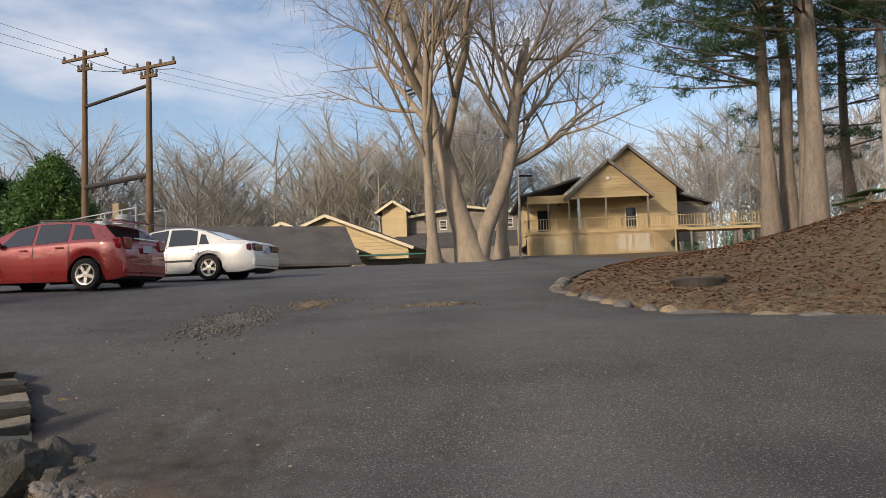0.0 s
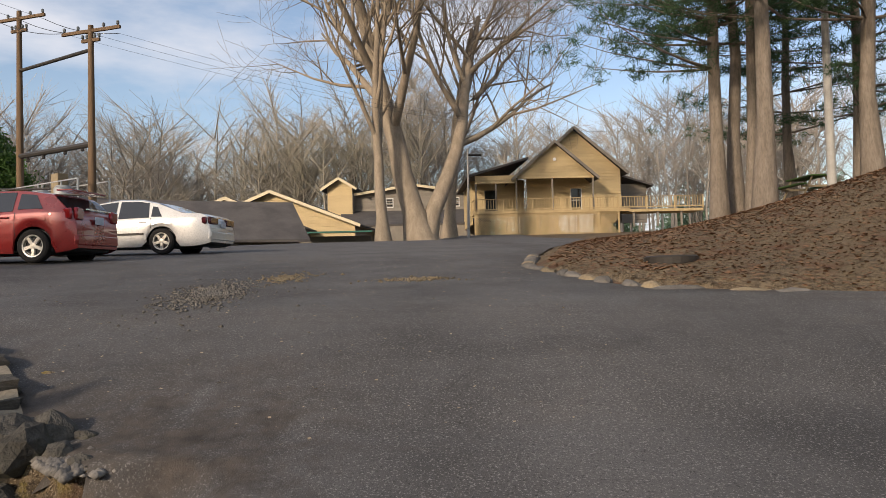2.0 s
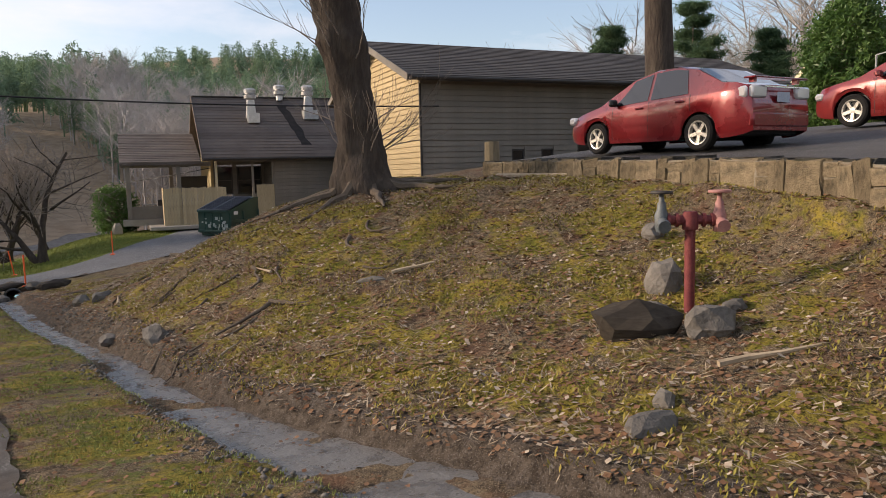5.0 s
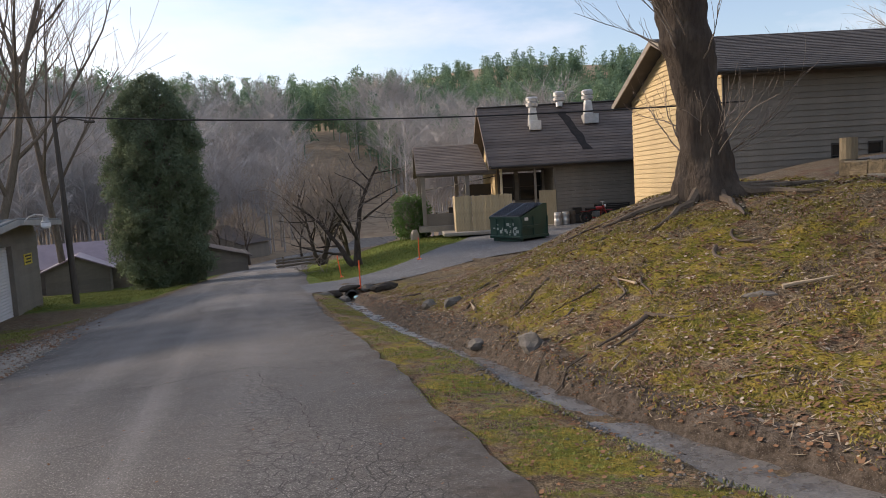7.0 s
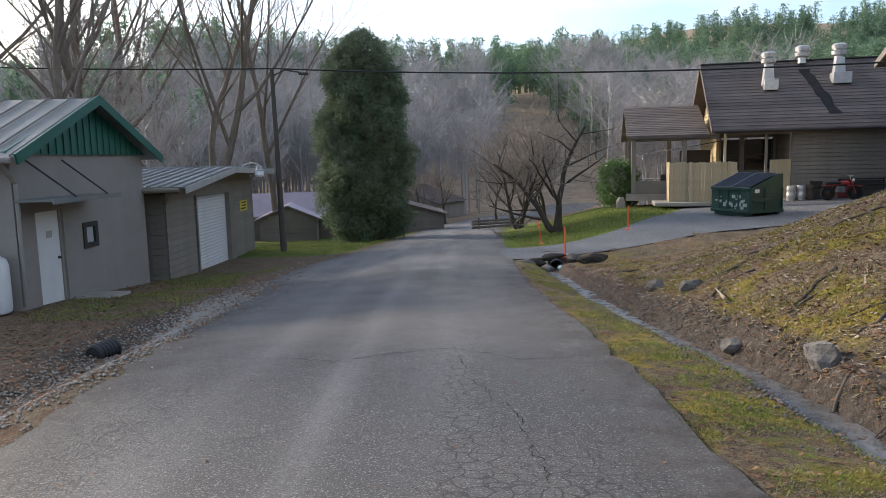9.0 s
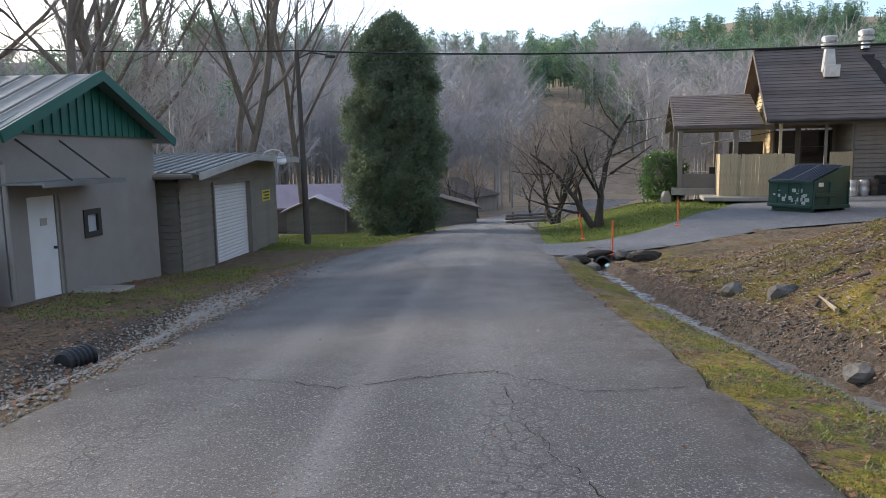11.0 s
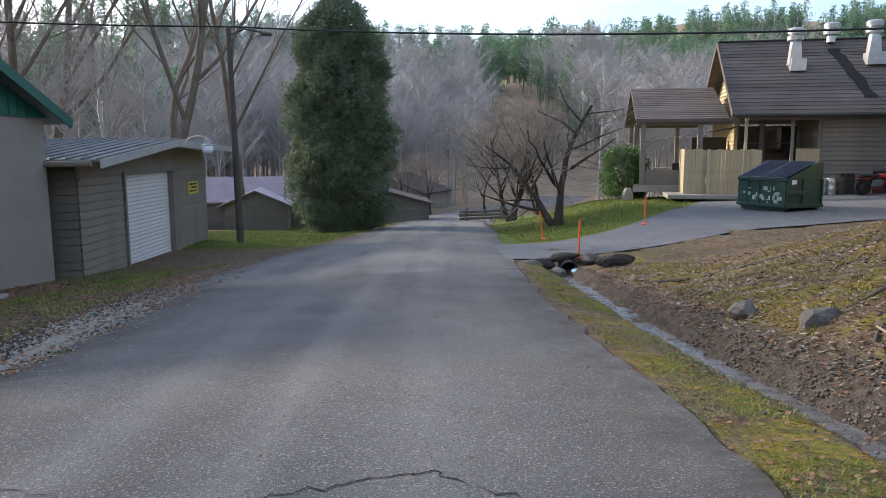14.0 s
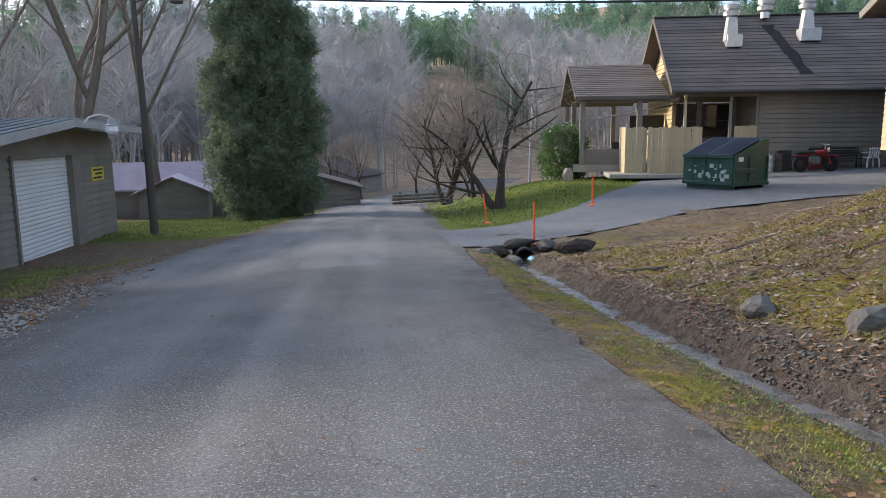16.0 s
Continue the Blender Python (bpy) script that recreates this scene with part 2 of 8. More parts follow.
M_DUMP = material("green_container_paint", (0.012, 0.05, 0.036), (0.02, 0.068, 0.05), 1.5, 0.45, 0.1, 30, c3=(0.035, 0.04, 0.03), grime=0.6)
M_SCRATCH = material("scraped_pale_paint", (0.38, 0.42, 0.38), (0.5, 0.52, 0.48), 6, 0.7, 0.2, 40, c3=(0.15, 0.25, 0.2))
M_LID = material("dark_blue_lid", (0.03, 0.037, 0.05), (0.045, 0.052, 0.07), 2, 0.42, 0.05, 40)
M_BLACK = gloss("black_plastic", (0.012, 0.012, 0.012), 0.5)
M_RUBBER = material("tyre_rubber", (0.014, 0.013, 0.012), (0.024, 0.022, 0.02), 6, 0.85, 0.2, 60)
M_RIM = gloss("alloy_rim", (0.62, 0.58, 0.50), 0.35, 0.5)
M_GLASS = gloss("car_glass", (0.02, 0.022, 0.025), 0.03, 0.0, 0.6)
M_PANE = gloss("dark_window_glass", (0.015, 0.017, 0.018), 0.05)
M_RED1 = material("cherry_red_car_paint", (0.215, 0.009, 0.012), (0.245, 0.012, 0.015), 1.5, 0.28, 0.0, 30, coat=1.0, metal=0.25)
M_RED2 = material("brick_red_car_paint", (0.23, 0.014, 0.012), (0.26, 0.018, 0.015), 1.5, 0.3, 0.0, 30, coat=1.0, metal=0.2)
M_SILVER = material("pale_silver_car_paint", (0.62, 0.60, 0.56), (0.68, 0.66, 0.62), 1.5, 0.32, 0.0, 30, coat=1.0, metal=0.25)
M_LAMPRED = gloss("red_lamp_lens", (0.20, 0.006, 0.008), 0.1, 0, 0.8)
M_LAMPDARK = gloss("dark_red_lamp_lens", (0.05, 0.006, 0.008), 0.12, 0, 0.8)
M_LAMPCLEAR = gloss("clear_lamp_lens", (0.65, 0.62, 0.6), 0.1, 0.2, 0.8)
M_CHROME = gloss("chrome", (0.75, 0.75, 0.75), 0.12, 1.0)
M_PLATE = material("number_plate", (0.42, 0.47, 0.55), (0.5, 0.54, 0.6), 6, 0.4, 0.0, 60)
M_ORANGE = gloss("orange_plastic", (0.85, 0.13, 0.03), 0.45)
M_REFLECT = material("reflective_white_band", (0.62, 0.64, 0.68), (0.7, 0.72, 0.75), 20, 0.35, 0.05, 200)
M_SIGN = material("dark_navy_sign", (0.010, 0.013, 0.018), (0.016, 0.019, 0.026), 4, 0.45, 0.03, 60)
M_SIGNBACK = material("weathered_grey_board", (0.20, 0.22, 0.20), (0.27, 0.28, 0.26), 3, 0.85, 0.2, 50, c3=(0.12, 0.13, 0.1))
M_LETTER = gloss("white_lettering", (0.78, 0.78, 0.78), 0.6)
M_POLE = material("creosote_pole", (0.13, 0.085, 0.05), (0.19, 0.125, 0.075), 2, 0.9, 0.5, 20, stretch=(1, 1, 0.08), c3=(0.07, 0.045, 0.03))
M_GREYPOLE = material("grey_weathered_pole", (0.075, 0.065, 0.055), (0.11, 0.095, 0.08), 2, 0.9, 0.5, 20, stretch=(1, 1, 0.08))
M_WIRE = gloss("black_cable", (0.01, 0.01, 0.01), 0.6)
M_PURPLETIN = material("faded_mauve_roofing", (0.30, 0.24, 0.27), (0.37, 0.30, 0.33), 1.5, 0.5, 0.05, 40, metal=0.2, c3=(0.22, 0.17, 0.18))
M_TANK = material("white_tank_paint", (0.72, 0.72, 0.71), (0.8, 0.8, 0.79), 1.2, 0.4, 0.03, 40, c3=(0.55, 0.5, 0.44), grime=0.4)
M_CONCRETE = material("old_concrete", (0.30, 0.27, 0.23), (0.38, 0.35, 0.30), 2, 0.9, 0.4, 50, c3=(0.2, 0.17, 0.14))
M_PIPE = material("black_corrugated_pipe", (0.012, 0.012, 0.012), (0.02, 0.02, 0.02), 6, 0.5, 0.1, 50)
M_DRUM = material("brown_fibre_barrel", (0.10, 0.075, 0.055), (0.15, 0.115, 0.085), 3, 0.7, 0.2, 50)
M_BIKERED = gloss("red_bike_paint", (0.32, 0.02, 0.02), 0.3, 0.1, 0.6)
M_SOOTSHADE = material("soot_and_fan_shadow", (0.022, 0.02, 0.02), (0.04, 0.036, 0.034), 3, 0.95, 0.3, 40)
M_LOG = material("charred_log", (0.03, 0.025, 0.02), (0.07, 0.058, 0.045), 5, 0.95, 0.8, 25, stretch=(0.3, 1, 1))
M_LEAF = material("brown_dead_leaves", (0.15, 0.075, 0.04), (0.27, 0.155, 0.085), 2.5, 0.9, 0.0, 20, world=True, c3=(0.30, 0.22, 0.14))
M_STRAW = material("dry_sticks", (0.32, 0.25, 0.165), (0.45, 0.36, 0.25), 3, 0.9, 0.0, 20, world=True)
M_ROOT = material("bare_tree_roots", (0.10, 0.078, 0.058), (0.155, 0.122, 0.09), 4, 0.95, 0.5, 30)
M_GRASSBLADE = material("short_green_grass", (0.15, 0.185, 0.035), (0.25, 0.255, 0.065), 0.5, 0.8, 0.0, 8, world=True, c3=(0.25, 0.20, 0.06))
M_MOSSBLADE = material("yellow_moss_grass", (0.20, 0.18, 0.035), (0.32, 0.25, 0.06), 0.6, 0.85, 0.0, 8, world=True, c3=(0.09, 0.11, 0.02))
M_POWDER = material("grey_powder_coat", (0.30, 0.31, 0.31), (0.38, 0.39, 0.39), 3, 0.5, 0.05, 50)
M_YELLOWSIGN = material("yellow_plate", (0.62, 0.50, 0.05), (0.7, 0.56, 0.08), 3, 0.5, 0.05, 50)
M_BLUETUB = gloss("blue_plastic", (0.02, 0.06, 0.45), 0.4)


# ---- the lie of the land ----
def sstep(t):
    t = np.clip(t, 0, 1)
    return t * t * (3 - 2 * t)


def road_z(y):
    return np.interp(y, (-80, -30, -10.6, -7, -4.6, -2.1, 0, 2.7, 4.5, 8.6, 14, 26, 60, 100, 160), (3.5, 1.3, 0.40, 0.24, 0.07, -0.2, -0.36, -0.46, -0.59, -0.86, -1.16, -2.0, -4.6, -6.6, -7.5))


def road_left(y):
    return np.interp(y, (-40, -12, -6, 0, 4, 9, 14, 18, 22, 30, 60, 80, 110), (-3.2, -3.2, -3.5, -3.7, -3.85, -4.2, -4.9, -4.6, -3.9, -3.2, -1.5, 3, 16))


def road_right(y):
    return np.interp(y, (-40, -12, -6, 0, 4, 9, 13, 30, 60, 80, 110), (1.4, 1.4, 1.4, 1.4, 1.35, 1.2, 1.3, 2.2, 4.5, 9.5, 24))


def wall_x(y):
    """The line of the stone retaining wall."""
    return np.interp(y, (-8.2, -7.6, -7.22, -6.9, -6.5, -6.0, -4.5, -2.4, 0, 2, 4.2), (5.8, 6.3, 6.72, 7.2, 7.7, 8.08, 8.75, 9.45, 10.0, 10.35, 10.6))


def ditch_mid(y):
    return np.interp(y, (-9, -6, -4, -2, 0, 2, 4, 6, 9, 14), (3.7, 3.5, 3.32, 3.05, 2.86, 2.78, 2.6, 2.44, 2.38, 2.25))


def ditch_half(y):
    return np.interp(y, (-8, -5, -3, -1, 1, 5, 10, 14), (0.3, 0.42, 0.4, 0.28, 0.22, 0.2, 0.19, 0.2))


def lot_z(x, y):
    z = np.interp(x, (1.0, 1.5, 4, 6.36, 7.7, 9.2, 11.4, 16.6, 20.2, 35, 50, 58, 66, 120), (0.30, 0.36, 0.5, 0.80, 1.14, 1.48, 1.71, 2.20, 2.45, 3.3, 4.1, 4.7, 5.3, 5.6))
    return z + 0.0 * y


def yard_z(x, y):
    """The asphalt yard by the kitchen."""
    return np.interp(x, (2, 6, 10, 22, 40), (-1.22, -1.12, -1.0, -0.55, -0.2)) - 0.012 * (y - 24)


def land(x, y):
    x, y = np.broadcast_arrays(np.asarray(x, float), np.asarray(y, float))
    zr = road_z(y) + np.where(x < -1, (x + 1) * np.interp(y, (0, 4, 14, 30), (0.03, 0.04, 0.07, 0.05)), 0)
    # west side: verge, swale, floor of the sheds
    left = road_left(y)
    west = np.interp(y, (-60, -6, 0, 11.4, 15.6, 19, 25, 60, 100), (2.5, 0.0, -0.75, -1.42, -1.8, -2.03, -2.15, -5.0, -6.5))
    t = sstep((left - x) / 3.0)
    zw = zr * (1 - t) + west * t - 0.22 * np.exp(-((x - left + 1.1) / 0.5) ** 2) * sstep((9 - y) / 3) * sstep((y + 9) / 3)
    zw = zw + np.clip(-13 - x, 0, 9) * 0.03
    # east side: ditch, bank, wall foot, plateau
    wx = wall_x(y)
    xd, hw = ditch_mid(y), ditch_half(y)
    foot = np.interp(y, (-9, -8.2, -7.1, -6.3, -4.5, -2.4, 1, 4.5, 9), (0.15, 0.34, 0.64, 0.8, 1.12, 1.3, 1.42, 1.45, 1.45))
    q = np.interp(y, (-7, -3.2, 0.4, 4.5, 10), (0.42, 0.46, 1.15, 2.8, 2.2))
    t = np.clip((x - xd - hw) / np.maximum(wx - xd - hw - 0.5 * sstep((6 - y) / 4), 0.1), 0, 1)
    low = road_z(y) - 0.28
    top = foot + np.clip(x - 10.6, 0, 30) * 0.05
    s = sstep((y - (5.0 + 0.75 * np.clip(x - 8, -4, 20))) / 12.5)
    top = top * (1 - s) + yard_z(x, y) * s
    bank = low + (top - low) * (1 - (1 - t) ** q)
    bank = bank + 0.17 * sstep((x - xd - hw) / 0.2) * (1 - t) ** 3
    lip = sstep((x - 1.3) / np.maximum(xd - 0.35 - 1.3, 0.2))
    verge = road_z(y) * (1 - lip) + (road_z(y) - 0.06) * lip
    dig = sstep((x - (xd - hw - 0.2)) / 0.2)
    near = verge * (1 - dig) + low * dig
    ze = np.where(x < xd + hw, near, np.maximum(bank, low))
    open_yard = sstep((y - 14.2) / 1.3)
    ze = ze * (1 - open_yard) + np.where(x < 2.4, road_z(y), road_z(y) + (yard_z(x, y) - road_z(y)) * sstep((x - 2.4) / 6)) * open_yard
    # north of the yard: lawn and valley
    lawn = sstep((y - 30) / 18)
    ze = ze * (1 - lawn) + (road_z(y) + np.clip(x - road_right(y), 0, 26) * 0.07) * lawn
    z = np.where(x < left, zw, np.where(x < 1.3, zr, ze))
    # parking lot in the south-east, behind the wall
    lot = lot_z(x, y)
    behind = np.where(y < -8.2, sstep((x - 0.6) / 1.2), np.where(y < 4.2, np.where(x > wx - 0.05, 1.0, 0.0), sstep((x - 10.6) / 1.5) * sstep((9.5 - y) / 5)))
    mouth = sstep((-8.2 - y) / 1.0)
    low_lot = np.where(y < -8.2, lot, np.where(x > wx, lot, z))
    z = np.where(y < -8.2, z * (1 - behind * mouth) + low_lot * behind * mouth, z * (1 - behind) + lot * behind)
    z = np.where((y < -8.2) & (x > wall_x(-8.2)), lot, z)
    # pine mound in the south
    kerb = np.interp(x, (8.5, 9.2, 9.6, 10, 10.9, 13, 18, 30, 60), (-19, -15.2, -14.0, -13.1, -12.6, -12.1, -13.5, -18, -36))
    up = sstep((kerb - y) / 16) * sstep((x - 7) / 6)
    z = z + up * np.interp(x, (8, 14, 22, 40, 70), (0.8, 3.5, 2.9, 1.6, 0.6)) + 0.16 * sstep((kerb - y) / 0.35) * sstep((x - 8.8) / 1.5)
    # hills beyond the valley, and the lower ground behind the lodges
    far = sstep((y - 95) / 190) * 33 + sstep((y - 270) / 330) * sstep((x + 120) / 330) * 78
    side = sstep((-26 - x) / 80) * 12
    z = z + far * sstep((800 - x) / 600) * np.where(y < 230, sstep((240 - x) / 200), 1.0) + side * sstep((y + 60) / 60)
    drop = sstep((x - 45) / 25) * sstep((y + 14) / 10)
    z = z - drop * 6.0
    z = z + sstep((x - 170) / 350) * 26
    z = z - sstep((x - 62) / 30) * 4.0 * sstep((-10 - y) / 10)
    return z


def rough(x, y, amp):
    return amp * np.array([noise.fractal(Vector((a * 1.3, b * 1.3, 0)), 1.0, 2.0, 4) for a, b in zip(np.ravel(x), np.ravel(y))]).reshape(np.shape(x))


def spaced(*runs):
    out = []
    for a, b, s in runs:
        out += list(np.arange(a, b - 1e-6, s))
    return np.array(out + [runs[-1][1]])


def ground_material():
    """Dirt, straw, moss and grass: patches by noise, with worn dirt where the ground is steep or trodden."""
    ma = bpy.data.materials.new("mossy_bank_ground")
    ma.use_nodes = True
    nt = ma.node_tree
    no, li = nt.nodes, nt.links
    bs = no["Principled BSDF"]
    bs.inputs["Roughness"].default_value = 0.95
    bs.inputs["Specular IOR Level"].default_value = 0.15
    ge = no.new("ShaderNodeNewGeometry")

    def tex(s, d=6.0, r=0.62):
        n = no.new("ShaderNodeTexNoise")
        n.inputs["Scale"].default_value, n.inputs["Detail"].default_value, n.inputs["Roughness"].default_value = s, d, r
        li.new(ge.outputs["Position"], n.inputs["Vector"])
        return n.outputs["Fac"]

    def rng(v, lo, hi, to=1.0):
        r = no.new("ShaderNodeMapRange")
        r.inputs["From Min"].default_value, r.inputs["From Max"].default_value, r.inputs["To Max"].default_value = lo, hi, to
        li.new(v, r.inputs["Value"])
        return r.outputs["Result"]

    def mix(f, a, b):
        x = no.new("ShaderNodeMix")
        x.data_type = "RGBA"
        li.new(f, x.inputs["Factor"])
        for sock, v in ((x.inputs["A"], a), (x.inputs["B"], b)):
            if isinstance(v, tuple):
                sock.default_value = (*v, 1)
            else:
                li.new(v, sock)
        return x.outputs["Result"]

    def times(a, b):
        m = no.new("ShaderNodeMath")
        m.operation = "MULTIPLY"
        li.new(a, m.inputs[0])
        li.new(b, m.inputs[1])
        return m.outputs[0]

    at = no.new("ShaderNodeVertexColor")
    at.layer_name = "cover"
    sp = no.new("ShaderNodeSeparateColor")
    li.new(at.outputs["Color"], sp.inputs["Color"])
    moss, grass, bare = sp.outputs[0], sp.outputs[1], sp.outputs[2]
    grain, mid, fleck = tex(48, 4, 0.7), tex(9), tex(110, 2)
    straw = mix(rng(mid, 0.38, 0.62), (0.095, 0.07, 0.045), (0.25, 0.185, 0.11))
    straw = mix(rng(grain, 0.50, 0.60, 0.85), straw, (0.04, 0.031, 0.021))
    straw = mix(rng(fleck, 0.56, 0.64, 0.85), straw, (0.42, 0.34, 0.24))
    straw = mix(rng(tex(1.7), 0.52, 0.66, 0.75), straw, (0.15, 0.075, 0.045))
    mossy = mix(rng(tex(4), 0.38, 0.62), (0.16, 0.155, 0.024), (0.34, 0.255, 0.05))
    mossy = mix(rng(tex(34, 4, 0.7), 0.50, 0.62, 0.8), mossy, (0.05, 0.042, 0.014))
    col = mix(times(rng(tex(1.15, 8, 0.7), 0.47, 0.55), moss), straw, mossy)
    lush = mix(rng(tex(2.2), 0.38, 0.62), (0.085, 0.14, 0.02), (0.20, 0.215, 0.04))
    lush = mix(rng(grain, 0.48, 0.62, 0.75), lush, (0.035, 0.05, 0.012))
    gr = no.new("ShaderNodeMath")
    gr.operation = "ADD"
    li.new(grass, gr.inputs[0])
    li.new(rng(mid, 0.3, 0.7, 0.5), gr.inputs[1])
    col = mix(rng(gr.outputs[0], 0.6, 0.85), col, lush)
    mud = mix(rng(mid, 0.38, 0.62), (0.062, 0.047, 0.034), (0.15, 0.12, 0.092))
    mud = mix(rng(grain, 0.52, 0.62, 0.6), mud, (0.035, 0.028, 0.022))
    mud = mix(rng(fleck, 0.58, 0.66, 0.7), mud, (0.27, 0.24, 0.21))
    br = no.new("ShaderNodeMath")
    br.operation = "ADD"
    li.new(bare, br.inputs[0])
    li.new(rng(mid, 0.3, 0.7, 0.5), br.inputs[1])
    col = mix(rng(br.outputs[0], 0.6, 0.85), col, mud)
    # leaf duff under the woods, paled further in place of haze
    duff = mix(rng(tex(0.4), 0.35, 0.65), (0.24, 0.18, 0.12), (0.34, 0.265, 0.185))
    col = mix(at.outputs["Alpha"], duff, col)
    li.new(col, bs.inputs["Base Color"])
    bp = no.new("ShaderNodeBump")
    bp.inputs["Strength"].default_value, bp.inputs["Distance"].default_value = 1.0, 0.05
    li.new(tex(30, 6, 0.7), bp.inputs["Height"])
    li.new(bp.outputs["Normal"], bs.inputs["Normal"])
    return ma


def asphalt_material(name, base=(0.055, 0.053, 0.052), pale=(0.085, 0.083, 0.082), cracks=1.0, tint=(0.10, 0.085, 0.07), crack_scale=0.42):
    """Old asphalt: coarse stone grain, wheel-worn pale streaks, stains and fine cracks."""
    ma = bpy.data.materials.new(name)
    ma.use_nodes = True
    nt = ma.node_tree
    no, li = nt.nodes, nt.links
    bs = no["Principled BSDF"]
    bs.inputs["Specular IOR Level"].default_value = 0.35
    ge = no.new("ShaderNodeNewGeometry")

    def tex(s, d=5.0, r=0.6, stretch=None):
        n = no.new("ShaderNodeTexNoise")
        n.inputs["Scale"].default_value, n.inputs["Detail"].default_value, n.inputs["Roughness"].default_value = s, d, r
        if stretch:
            mp = no.new("ShaderNodeMapping")
            mp.inputs["Scale"].default_value = stretch
            li.new(ge.outputs["Position"], mp.inputs["Vector"])
            li.new(mp.outputs["Vector"], n.inputs["Vector"])
        else:
            li.new(ge.outputs["Position"], n.inputs["Vector"])
        return n.outputs["Fac"]

    def rng(v, lo, hi, to=1.0, frm=0.0):
        r = no.new("ShaderNodeMapRange")
        r.inputs["From Min"].default_value, r.inputs["From Max"].default_value = lo, hi
        r.inputs["To Min"].default_value, r.inputs["To Max"].default_value = frm, to
        li.new(v, r.inputs["Value"])
        return r.outputs["Result"]

    def mix(f, a, b):
        x = no.new("ShaderNodeMix")
        x.data_type = "RGBA"
        li.new(f, x.inputs["Factor"])
        for sock, v in ((x.inputs["A"], a), (x.inputs["B"], b)):
            if isinstance(v, tuple):
                sock.default_value = (*v, 1)
            else:
                li.new(v, sock)
        return x.outputs["Result"]

    at = no.new("ShaderNodeVertexColor")
    at.layer_name = "wear"
    sp = no.new("ShaderNodeSeparateColor")
    li.new(at.outputs["Color"], sp.inputs["Color"])
    dirt, crazed, worn = sp.outputs[0], sp.outputs[1], sp.outputs[2]

    def times(a, b):
        m = no.new("ShaderNodeMath")
        m.operation = "MULTIPLY"
        li.new(a, m.inputs[0])
        li.new(b, m.inputs[1])
        return m.outputs[0]

    col = mix(rng(tex(0.55, 4), 0.35, 0.65), base, pale)
    col = mix(times(worn, rng(tex(1.1, 6, 0.65, (1, 0.12, 1)), 0.36, 0.56)), col, tuple(v * 1.75 for v in pale))
    col = mix(rng(tex(0.9, 3, 0.5, (1, 0.06, 1)), 0.5, 0.7, 0.5), col, tuple(v * 1.35 for v in pale))
    col = mix(rng(tex(0.35, 6, 0.7), 0.55, 0.7, 0.45), col, tint)
    col = mix(rng(tex(62, 3, 0.75), 0.55, 0.64, 0.75), col, tuple(min(0.6, v * 3.4) for v in pale))
    col = mix(rng(tex(48, 3, 0.75), 0.54, 0.68, 0.8), col, tuple(v * 0.45 for v in base))
    soil = mix(rng(tex(6, 5), 0.35, 0.65), (0.036, 0.029, 0.023), (0.08, 0.064, 0.05))
    col = mix(times(dirt, rng(tex(2.6, 7, 0.7), 0.34, 0.60)), col, soil)
    # cracks: edges of warped cells, only where a broad mask lets them show
    wp = no.new("ShaderNodeMix")
    wp.data_type = "RGBA"
    wp.blend_type = "ADD"
    wn = no.new("ShaderNodeTexNoise")
    wn.inputs["Scale"].default_value, wn.inputs["Detail"].default_value = 1.3, 5
    li.new(ge.outputs["Position"], wn.inputs["Vector"])
    wp.inputs["Factor"].default_value = 0.55
    li.new(ge.outputs["Position"], wp.inputs["A"])
    li.new(wn.outputs["Color"], wp.inputs["B"])
    lines = []
    for s, w, lo in ((crack_scale, 0.0035, 0.46), (7.5, 0.075, 0.53)):
        vo = no.new("ShaderNodeTexVoronoi")
        vo.feature = "DISTANCE_TO_EDGE"
        vo.inputs["Scale"].default_value = s
        li.new(wp.outputs["Result"], vo.inputs["Vector"])
        m = no.new("ShaderNodeMath")
        m.operation = "MULTIPLY"
        li.new(rng(vo.outputs["Distance"], 0.0, w, 0.0, 1.0), m.inputs[0])
        li.new(crazed if s > 1 else rng(tex(0.38, 2), lo, lo + 0.08, cracks), m.inputs[1])
        lines.append(m.outputs[0])
    mx = no.new("ShaderNodeMath")
    mx.operation = "MAXIMUM"
    li.new(lines[0], mx.inputs[0])
    li.new(lines[1], mx.inputs[1])
    col = mix(mx.outputs[0], col, (0.018, 0.016, 0.014))
    li.new(col, bs.inputs["Base Color"])
    li.new(rng(tex(1.2), 0.3, 0.7, 0.92, 0.70), bs.inputs["Roughness"])
    hb = no.new("ShaderNodeMath")
    hb.operation = "SUBTRACT"
    li.new(tex(70, 3, 0.7), hb.inputs[0])
    li.new(mx.outputs[0], hb.inputs[1])
    bp = no.new("ShaderNodeBump")
    bp.inputs["Strength"].default_value, bp.inputs["Distance"].default_value = 0.55, 0.010
    li.new(hb.outputs[0], bp.inputs["Height"])
    li.new(bp.outputs["Normal"], bs.inputs["Normal"])
    return ma


M_GROUND = ground_material()
M_ASPHALT = asphalt_material("worn_road_asphalt", (0.070, 0.066, 0.061), (0.108, 0.102, 0.094), 0.35, (0.12, 0.10, 0.082))
M_LOT = asphalt_material("patched_lot_asphalt", (0.050, 0.047, 0.044), (0.086, 0.081, 0.076), 0.25, (0.12, 0.098, 0.078), 0.3)
M_DRIVE = asphalt_material("smooth_drive_asphalt", (0.10, 0.10, 0.10), (0.135, 0.135, 0.135), 0.4, (0.14, 0.13, 0.12), 0.25)


